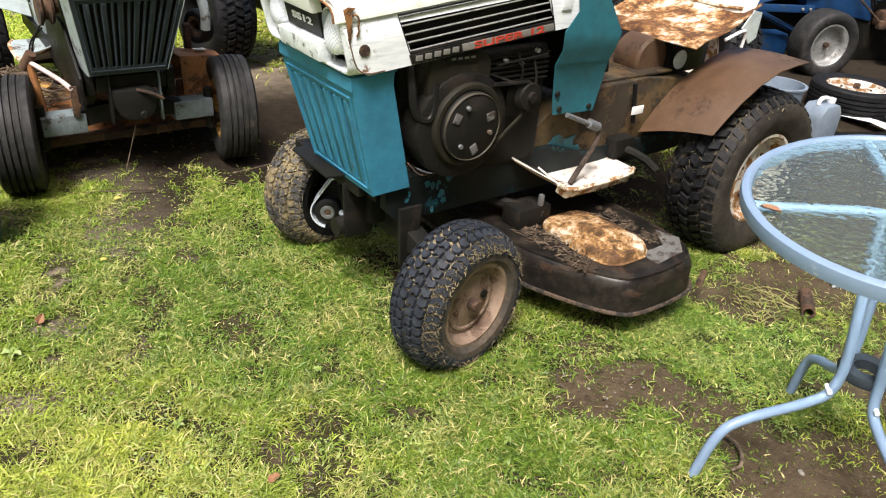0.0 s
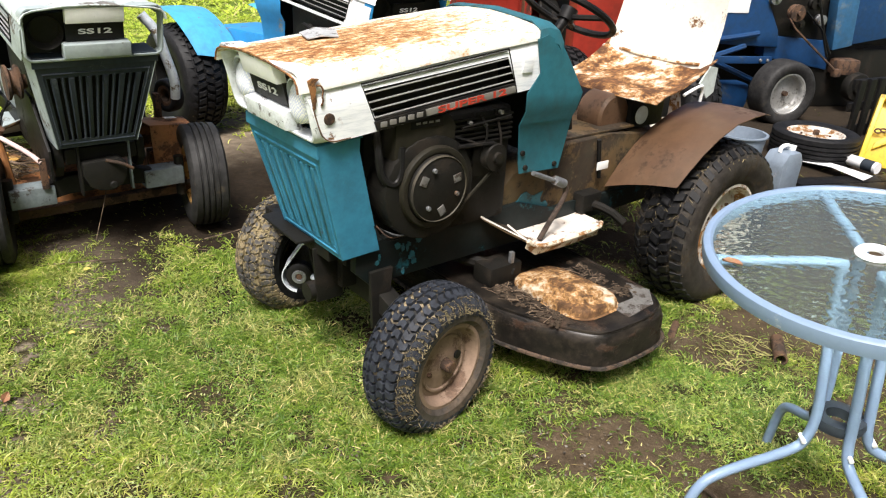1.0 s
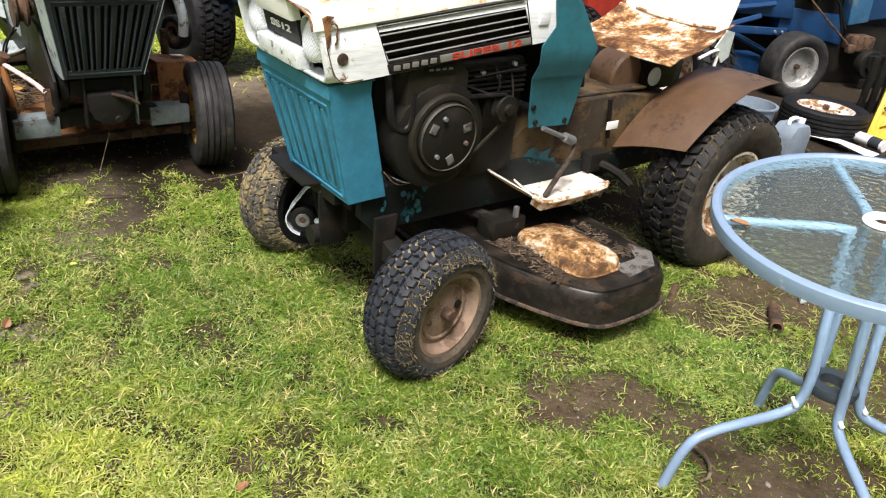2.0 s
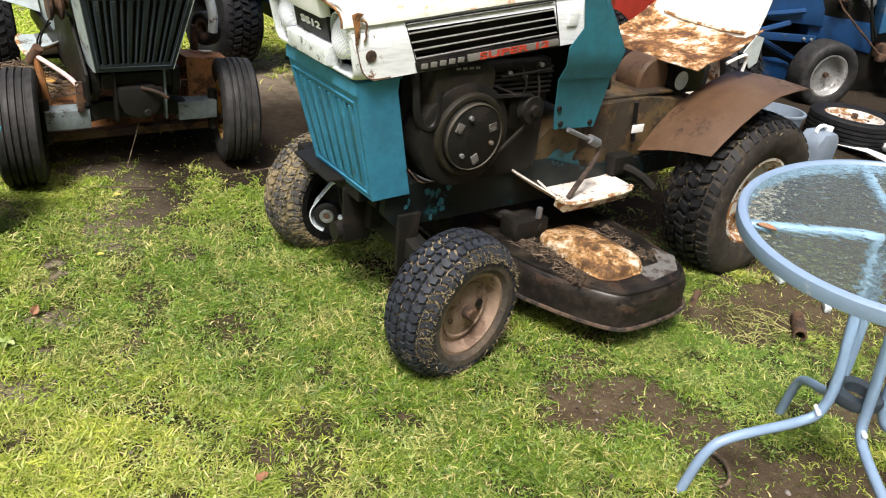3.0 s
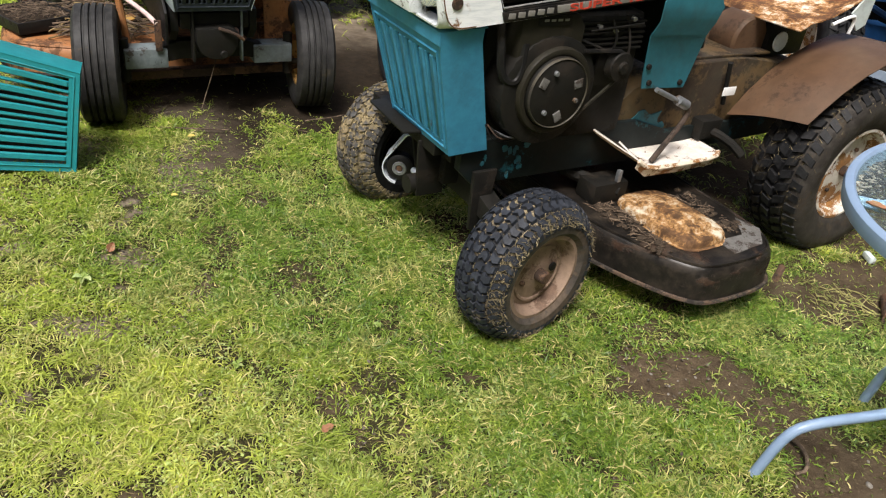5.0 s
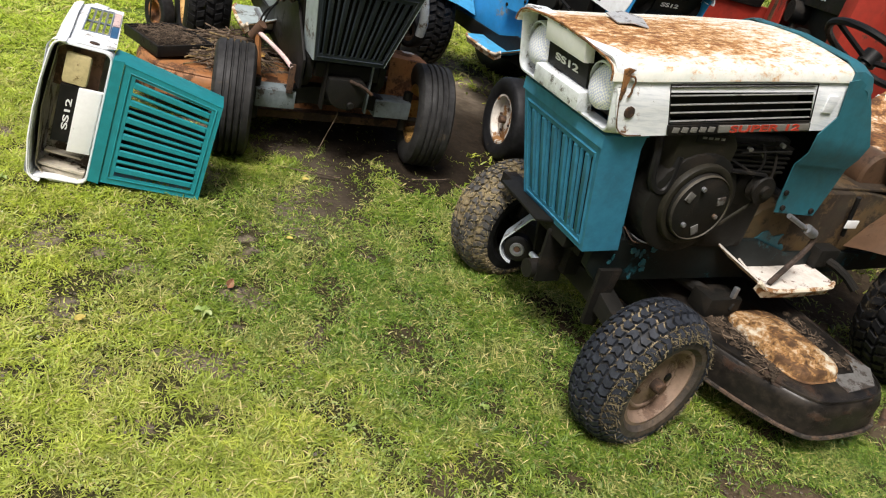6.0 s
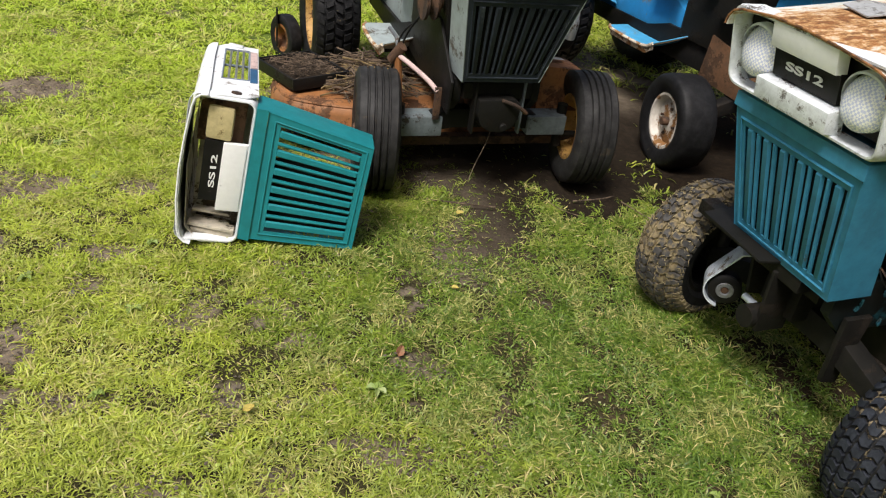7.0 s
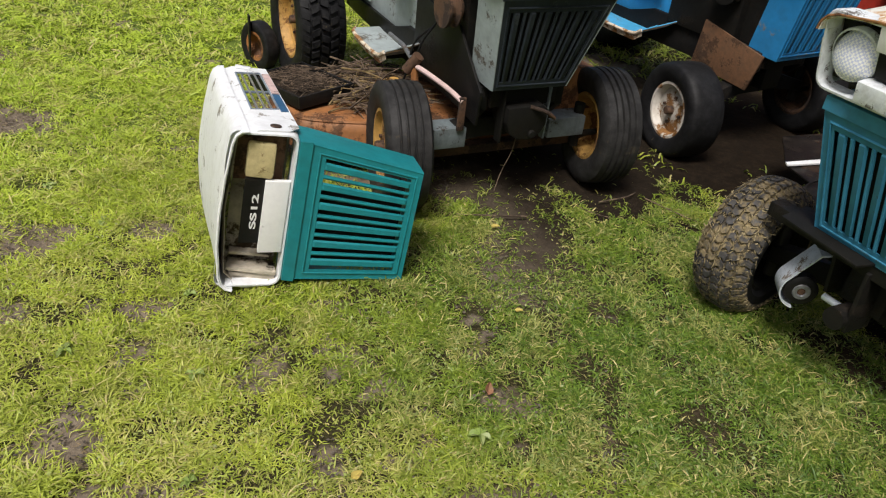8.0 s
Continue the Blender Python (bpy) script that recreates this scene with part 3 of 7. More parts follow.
# ---- wheels ----
def tyre_mesh(R, W, rim_r, ribs=0, drop=0.0):
    h = R - rim_r
    side = [(rim_r - 0.006, 0.36 * W), (rim_r + 0.10 * h, 0.41 * W), (rim_r + 0.14 * h, 0.43 * W), (rim_r + 0.2 * h, 0.44 * W), (rim_r + 0.45 * h, 0.5 * W), (rim_r + 0.7 * h, 0.495 * W), (R - 0.13 * h, 0.455 * W), (R - 0.05 * h, 0.41 * W)]
    if ribs:
        crown = []
        for i in range(ribs):
            a, b = 0.38 - 0.76 * i / ribs, 0.38 - 0.76 * (i + 1) / ribs
            g = 0.21 * (a - b)
            crown += [(R - 0.05 * h * abs(a) / 0.4, (a - g) * W), (R - 0.05 * h * abs(b) / 0.4, (b + g) * W)]
            if i < ribs - 1:
                crown += [(R - 0.011, (b + 0.45 * g) * W), (R - 0.011, (b - 0.45 * g) * W)]
    else:
        crown = [(R - 0.01 * h, 0.25 * W), (R, 0.0), (R - 0.01 * h, -0.25 * W)]
    if drop:
        side = side[:3] + [(rim_r + 0.22 * h, 0.465 * W)]
        crown = [(R - drop * W * (abs(y) / 0.5) ** 3, y * W) for y in (0.47, 0.44, 0.40, 0.34, 0.26, 0.14, 0.0, -0.14, -0.26, -0.34, -0.40, -0.44, -0.47)]
    inner = [(r, -y) for r, y in reversed(side)]
    return revolve(side + crown + inner + [(rim_r - 0.008, -0.3 * W), (rim_r - 0.008, 0.3 * W)], 64, closed=True)


def lugs_mesh(R, W, rows, pitch, height, seed, cover=0.86, fall=0.16, lean=0.42, fill=0.37, notch=0.0):
    """Staggered, slanting tread blocks over the crown and the shoulders; notch bends each block into a chevron."""
    bm = bmesh.new()
    rng = random.Random(seed)
    count = int(2 * math.pi * R / pitch)
    step = 2 * math.pi / count
    shape = ((0, -1, 0), (0.5, -1, 1), (1, -1, 0), (1, 1, 0), (0.5, 1, 1), (0, 1, 0)) if notch else ((0, -1, 0), (1, -1, 0), (1, 1, 0), (0, 1, 0))
    corners = len(shape)
    for j in range(rows):
        y0 = -cover * W / 2 + cover * W * j / rows
        y1 = y0 + cover * W / rows
        mid = (y0 + y1) / 2
        way = 1 if j % 2 else -1
        for i in range(count):
            a = (i + 0.5 * (j % 2)) * step + rng.uniform(-0.04, 0.04) * step
            top, low = [], []
            for dy, da, bend in shape:
                y = y0 + (0.08 + 0.84 * dy) * (y1 - y0)
                ang = a + (da * fill + way * (lean * (dy - 0.5) + notch * bend)) * step
                for lst, rr, k in ((low, -0.004, 1.0), (top, height, 0.88)):
                    yy = mid + (y - mid) * k
                    an = a + (ang - a) * k
                    drop = fall * W * max(0.0, abs(yy) / (0.5 * W)) ** 3
                    r = R + rr - drop
                    lst.append(bm.verts.new((r * math.cos(an), yy, r * math.sin(an))))
            if notch:
                bm.faces.new((top[0], top[1], top[4], top[5]))
                bm.faces.new((top[1], top[2], top[3], top[4]))
            else:
                bm.faces.new(top)
            for k in range(corners):
                bm.faces.new((low[k], low[(k + 1) % corners], top[(k + 1) % corners], top[k]))
    return bm


def caked_mesh(R, W, count, seed, low=-0.5, high=0.5, fall=0.16):
    """Wisps of dried grass stuck on a tyre."""
    bm = bmesh.new()
    rng = random.Random(seed)
    for _ in range(count):
        a, y = rng.uniform(0, 2 * math.pi), rng.uniform(low, high) * W
        drop = fall * W * (abs(y) / (0.5 * W)) ** 3
        r = R + rng.uniform(0.001, 0.009) - drop
        t = rng.uniform(-1.2, 1.2)
        ln, w = rng.uniform(0.008, 0.034), rng.uniform(0.0008, 0.0017)
        tan, rad = Vector((-math.sin(a), 0, math.cos(a))), Vector((math.cos(a), 0, math.sin(a)))
        d = tan * math.cos(t) + Vector((0, 1, 0)) * math.sin(t)
        s = d.cross(rad)
        c = rad * r + Vector((0, y, 0))
        lift = rad * rng.uniform(-0.002, 0.006)
        vs = [bm.verts.new(c - d * ln / 2 - s * w), bm.verts.new(c - d * ln / 2 + s * w), bm.verts.new(c + s * w + rad * 0.003), bm.verts.new(c + d * ln / 2 + lift), bm.verts.new(c - s * w + rad * 0.003)]
        bm.faces.new(vs)
    return bm


def wheel(parent, at, steer, side, R, W, rim_r, tread, rubber_mat, side_mat, rim_mat, caked=0, seed=1, name="wheel", label="", spin=0.0, camber=0.0, dish=0.0, bolts=4):
    """A rim with its tyre and hub. side: 1 on the left of the vehicle, -1 on its right; dish: how deep the outer face lies."""
    prof = [(rim_r + 0.004, 0.375 * W), (rim_r + 0.006, 0.40 * W), (rim_r - 0.004, 0.405 * W), (rim_r - 0.010, 0.37 * W), (rim_r - 0.014, 0.31 * W - dish), (rim_r * 0.83, 0.27 * W - dish), (rim_r * 0.72, 0.29 * W - dish), (rim_r * 0.4, 0.29 * W - dish), (rim_r * 0.3, 0.32 * W - dish), (0, 0.32 * W - dish)]
    back = [(0, 0.24 * W - dish), (rim_r * 0.6, 0.2 * W - dish), (rim_r - 0.02, 0.10 * W - dish), (rim_r - 0.014, -0.36 * W), (rim_r - 0.004, -0.405 * W), (rim_r + 0.006, -0.40 * W), (rim_r + 0.004, -0.375 * W), (rim_r - 0.008, -0.3 * W), (rim_r - 0.008, 0.3 * W)]
    ob = part(name, revolve(prof + back, 44, closed=False), rim_mat, parent, label)
    ob.matrix_local = pose(*at, 0, 0, steer + (180 if side < 0 else 0)) @ pose(0, 0, 0, camber, spin, 0)
    fall = 0.27 if tread == "turf" else 0.16
    part("tyre", tyre_mesh(R, W, rim_r, ribs=5 if tread == "rib" else 0, drop=fall if tread == "turf" else 0.0), side_mat if tread != "rib" else rubber_mat, ob)
    if tread in ("turf", "lug"):
        crown = [(R - fall * W * (abs(y) / 0.5) ** 3 + ((0.0042 if caked > 600 else 0.0015) if tread == "turf" else 0.001), y * W) for y in (-0.455, -0.42, -0.38, -0.3, -0.2, -0.1, 0.0, 0.1, 0.2, 0.3, 0.38, 0.42, 0.455)]
        part("caked_mud", revolve(crown, 64), ((tyre_caked if caked > 600 else groove_mud) if tread == 'turf' else tyre_rear) if caked else tyre_plain, ob, "dry mud between the tread blocks" if caked else "")
    if tread == "turf":
        part("tread", lugs_mesh(R, W, 6, 0.028, 0.012, seed, 0.99, fall, 0.12, 0.36, 0.26), rubber_mat, ob, "staggered turf tread blocks", flat=True)
    elif tread == "lug":
        part("tread", lugs_mesh(R, W, 5, 0.046, 0.016, seed, 0.94, fall, 0.30, 0.31), rubber_mat, ob, "chunky muddy tread lugs", flat=True)
    if caked:
        tagged(part("caked_grass", caked_mesh(R, W, caked, seed, fall=fall), hay_pale if caked > 1000 else hay, ob, "dried grass stuck in the tread", flat=True), kind="stuff")
    hub = revolve([(0, 0.32 * W - dish + 0.03), (0.016, 0.32 * W - dish + 0.03), (0.019, 0.32 * W - dish + 0.024), (0.019, 0.2 * W - dish), (0, 0.2 * W - dish)], 14)
    part("hub", hub, rust_steel, ob)
    for k in range(bolts):
        a = 2 * math.pi * k / 4 + 0.5
        part("wheel_bolt", disc((0.5 * rim_r * math.cos(a), 0.29 * W - dish + 0.004, 0.5 * rim_r * math.sin(a)), 0.007, 0.012, 6), rust_steel, ob)
    return ob


# ---- ground and lawn ----
def value_noise(x, y, cell, seed):
    """Smooth noise from 0 to 1 over arrays of places."""
    table = np.random.RandomState(seed).rand(256, 256)
    u, v = x / cell, y / cell
    i, j = np.floor(u).astype(int), np.floor(v).astype(int)
    fu, fv = u - i, v - j
    fu, fv = fu * fu * (3 - 2 * fu), fv * fv * (3 - 2 * fv)
    a, b = table[i % 256, j % 256], table[(i + 1) % 256, j % 256]
    c, d = table[i % 256, (j + 1) % 256], table[(i + 1) % 256, (j + 1) % 256]
    return (a * (1 - fu) + b * fu) * (1 - fv) + (c * (1 - fu) + d * fu) * fv


# bare places: x, y, radius along and across, turn in degrees, strength
BARE_UNDER_MACHINES = [
    (-1.17, 3.20, 0.72, 0.38, 38, 1.0),
    (-1.52, 2.76, 0.20, 0.15, 30, 0.9),
    (-0.55, 3.40, 0.45, 0.30, 30, 1.0),
    (-0.45, 3.9, 0.9, 0.7, 40, 1.0),
    (-1.18, 2.56, 0.28, 0.15, 105, 0.74),
    (-1.30, 2.78, 0.26, 0.16, 30, 0.9),
    (-1.95, 3.3, 0.75, 0.45, 45, 0.8),
    (0.55, 3.0, 0.85, 0.32, 45, 0.9),
    (1.6, 3.4, 0.8, 0.8, 0, 0.9),
    (2.4, 5.0, 1.4, 1.2, 0, 0.9),
    (-1.15, 3.9, 0.9, 0.6, 130, 0.95),
    (2.1, 5.9, 1.1, 0.8, 0, 1.0),
    (1.7, 4.4, 0.8, 0.5, 0, 0.9),
]
BARE_IN_LAWN = [
    (-1.12, 2.36, 0.36, 0.22, 40, 0.42),
    (0.54, 1.83, 0.22, 0.11, 15, 0.85),
    (1.02, 1.62, 0.30, 0.16, 14, 0.80),
    (0.80, 1.76, 0.14, 0.10, 15, 0.75),
    (1.22, 2.56, 0.22, 0.24, 17, 0.90),
    (1.45, 2.05, 0.30, 0.30, 0, 0.80),
    (1.02, 2.50, 0.20, 0.20, 0, 0.85),
    (-0.95, 1.45, 0.09, 0.07, 38, 0.62),
    (-1.15, 1.22, 0.04, 0.04, 37, 0.62),
    (-1.39, 1.37, 0.04, 0.07, 42, 0.55),
    (-1.66, 1.53, 0.06, 0.04, 43, 0.62),
    (-0.79, 1.55, 0.06, 0.06, 37, 0.45),
    (-0.96, 1.16, 0.05, 0.04, 36, 0.50),
    (-3.30, 2.38, 0.22, 0.14, 44, 0.90),
    (-2.89, 1.76, 0.09, 0.18, 40, 0.75),
    (-2.61, 1.78, 0.15, 0.11, 39, 0.75),
    (-2.40, 1.45, 0.09, 0.10, 38, 0.75),
    (-2.29, 1.99, 0.07, 0.06, 40, 0.75),
    (-1.98, 1.49, 0.06, 0.07, 37, 0.5),
    (-1.92, 1.18, 0.09, 0.08, 36, 0.75),
    (-1.70, 1.15, 0.07, 0.06, 35, 0.65),
    (-1.75, 0.99, 0.07, 0.07, 35, 0.60),
    (-1.49, 1.63, 0.04, 0.06, 30, 0.6),
    (-2.06, 1.66, 0.06, 0.05, 26, 0.7),
    (-1.03, 1.42, 0.06, 0.03, 23, 0.6),
    (-1.67, 1.54, 0.05, 0.04, 26, 0.5),
    (-1.04, 1.73, 0.10, 0.05, 10, 0.5),
    (-2.15, 2.40, 0.25, 0.10, 40, 0.5),
]


def bareness(x, y):
    worst = np.zeros_like(x)
    wob = (value_noise(x, y, 0.11, 5) - 0.5) * 0.8 + (value_noise(x, y, 0.04, 6) - 0.5) * 0.5
    for cx, cy, ra, rb, turn, strength in BARE_UNDER_MACHINES + BARE_IN_LAWN:
        c, s = math.cos(radians(turn)), math.sin(radians(turn))
        dx, dy = x - cx, y - cy
        d = np.sqrt(((dx * c + dy * s) / ra) ** 2 + ((dy * c - dx * s) / rb) ** 2) + wob
        d = d + (value_noise(x, y, 0.24, 8) - 0.5) * 0.5
        worst = np.maximum(worst, strength * np.clip((1.36 - d) / 0.72, 0, 1))
    patchy = np.clip((value_noise(x, y, 0.10, 9) * 0.55 + value_noise(x, y, 0.035, 10) * 0.45 - 0.60) / 0.2, 0, 1)
    near = np.clip((7 - np.hypot(x + 0.5, y - 2)) / 2, 0, 1)
    return np.maximum(worst, patchy * 0.55) * near


def ground_height(x, y):
    near = np.clip((9 - np.hypot(x, y - 2)) / 3, 0, 1)
    return near * ((value_noise(x, y, 0.5, 21) - 0.5) * 0.022 + (value_noise(x, y, 0.12, 22) - 0.5) * 0.012 - 0.006 * bareness(x, y))


def grid_axis(lo, hi, step, far):
    fine = np.arange(lo, hi + step / 2, step)
    out = [far * k for k in (0.02, 0.06, 0.2, 0.5, 1.0)]
    return np.concatenate(([lo - o for o in reversed(out)], fine, [hi + o for o in out]))


gx, gy = grid_axis(-5.0, 5.0, 0.05, 600.0), grid_axis(-1.0, 9.0, 0.05, 600.0)
mx, my = np.meshgrid(gx, gy, indexing="ij")
mz = ground_height(mx, my)
me = bpy.data.meshes.new("ground")
nx, ny = mx.shape
idx = np.arange(nx * ny).reshape(nx, ny)
quads = np.stack((idx[:-1, :-1], idx[1:, :-1], idx[1:, 1:], idx[:-1, 1:]), -1).reshape(-1, 4)
me.from_pydata(np.stack((mx, my, mz), -1).reshape(-1, 3).tolist(), [], quads.tolist())
att = me.attributes.new("bare", "FLOAT", "POINT")
att.data.foreach_set("value", bareness(mx, my).reshape(-1).astype(np.float32))
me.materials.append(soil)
me.shade_smooth()
ground = tagged(new("ground", me), "damp brown soil under patchy worn lawn, machine shade painted in", "ground", kind="structure")


# an unseen wall, added to keep sky light off the table's side
lone("sky_blocker", box(2.2, 2.4, -7.0, 3.0, 0.0, 4.8, 0.01), blocker_grey, Matrix.Identity(4), "unseen grey block that keeps sky light off the right side", "wall", kind="structure")


def blades(name, count, x0, x1, y0, y1, length, width, seed, material, label, category, keep_bare=0.005, rise=0.85, min_dist=0.0):
    """Curling blades of grass, seven points each, in tufts that bend outwards, thinned where the soil is bare."""
    rs = np.random.RandomState(seed)
    x, y = rs.uniform(x0, x1, count), rs.uniform(y0, y1, count)
    centre = rs.randint(0, max(count // 16, 1), count)
    tufted = rs.rand(count) < 0.6
    off = np.abs(rs.normal(0, 1, count)) * length * 0.42
    way = rs.uniform(0, 2 * np.pi, count)
    x = np.where(tufted, x[centre] + off * np.cos(way), x)
    y = np.where(tufted, y[centre] + off * np.sin(way), y)
    tuft = 0.16 + 0.84 * np.clip((value_noise(x, y, 0.09, 77) * 0.65 + value_noise(x, y, 0.035, 78) * 0.35 - 0.26) / 0.28, 0, 1)
    bare = bareness(x, y)
    ok = (rs.rand(count) < np.maximum((1 - bare) ** 1.5 * tuft, keep_bare)) & (np.hypot(x, y - 0.15) > min_dist)
    x, y, bare, way, tufted = x[ok], y[ok], bare[ok], way[ok], tufted[ok]
    n = len(x)
    clump = value_noise(x, y, 0.3, 31) * 0.45 + value_noise(x, y, 0.09, 77) * 0.8
    ln = length * (0.45 + 0.8 * rs.rand(n)) * (0.5 + clump * 0.85) * (1 - 0.35 * bare)
    w = width * (0.65 + 0.6 * rs.rand(n))
    ang = np.where(tufted, way + rs.uniform(-0.7, 0.7, n), rs.uniform(0, 2 * np.pi, n))
    # the blade climbs at one slope, then turns over and droops
    up0 = rise * rs.uniform(0.45, 1.15, n)
    up1 = up0 - rs.uniform(0.2, 0.9, n)
    up2 = up1 - rs.uniform(0.2, 1.0, n)
    swing = rs.uniform(-0.7, 0.7, n)
    z = ground_height(x, y) - 0.002
    p = np.stack((x, y, z), -1)
    pts = np.empty((n, 7, 3))
    side_turn = ang + np.pi / 2 + rs.uniform(-0.7, 0.7, n)
    roll = rs.uniform(-0.5, 0.5, n)
    side = np.stack((np.cos(side_turn) * np.cos(roll), np.sin(side_turn) * np.cos(roll), np.sin(roll)), -1) * (w / 2)[:, None]
    for k, (slope, share, wide) in enumerate(((up0, 0.36, 1.0), (up1, 0.34, 1.0), (up2, 0.30, 0.7))):
        a = ang + swing * k * 0.5
        pts[:, 2 * k], pts[:, 2 * k + 1] = p - side * wide, p + side * wide
        step = np.stack((np.cos(a) * np.cos(slope), np.sin(a) * np.cos(slope), np.sin(slope)), -1) * (ln * share)[:, None]
        p = p + step
        p[:, 2] = np.maximum(p[:, 2], z + 0.004)
    pts[:, 6] = p
    m = bpy.data.meshes.new(name)
    m.vertices.add(n * 7)
    m.vertices.foreach_set("co", pts.reshape(-1))
    m.loops.add(n * 11)
    base = np.arange(n)[:, None] * 7
    m.loops.foreach_set("vertex_index", (base + np.array([0, 1, 3, 2, 2, 3, 5, 4, 4, 5, 6])).reshape(-1).astype(np.int32))
    m.polygons.add(n * 3)
    starts = (np.arange(n)[:, None] * 11 + np.array([0, 4, 8])).reshape(-1).astype(np.int32)
    m.polygons.foreach_set("loop_start", starts)
    m.update(calc_edges=True)
    m.validate()
    m.materials.append(material)
    m.shade_smooth()
    return tagged(new(name, m), label, category, kind="stuff")


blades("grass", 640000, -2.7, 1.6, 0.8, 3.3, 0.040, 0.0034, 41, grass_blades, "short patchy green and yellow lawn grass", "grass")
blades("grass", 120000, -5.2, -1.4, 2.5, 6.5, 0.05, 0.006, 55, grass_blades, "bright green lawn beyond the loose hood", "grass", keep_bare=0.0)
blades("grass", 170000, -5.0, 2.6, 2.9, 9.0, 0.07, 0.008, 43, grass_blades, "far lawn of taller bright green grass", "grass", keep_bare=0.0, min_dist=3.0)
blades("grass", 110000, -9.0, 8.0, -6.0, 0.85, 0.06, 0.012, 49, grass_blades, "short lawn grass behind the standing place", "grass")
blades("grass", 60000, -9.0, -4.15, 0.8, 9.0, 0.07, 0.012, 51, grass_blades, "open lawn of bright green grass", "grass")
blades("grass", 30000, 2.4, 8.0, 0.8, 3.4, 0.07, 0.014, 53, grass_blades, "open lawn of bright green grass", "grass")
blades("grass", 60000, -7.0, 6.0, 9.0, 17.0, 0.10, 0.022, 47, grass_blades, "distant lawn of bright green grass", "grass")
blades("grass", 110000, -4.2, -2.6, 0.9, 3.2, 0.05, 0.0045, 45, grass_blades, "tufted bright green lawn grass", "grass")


# ---- garden tractor of the family that stands here ----
HOOD_HALF = 0.235


def lower_z(x):
    return 0.782 + (0.26 - x) * 0.098


def upper_z(x):
    return 0.955 + (0.30 - x) * 0.098


def front_x(z, d=0.0):
    return 0.246 + 0.25 * (z - 0.785) + d


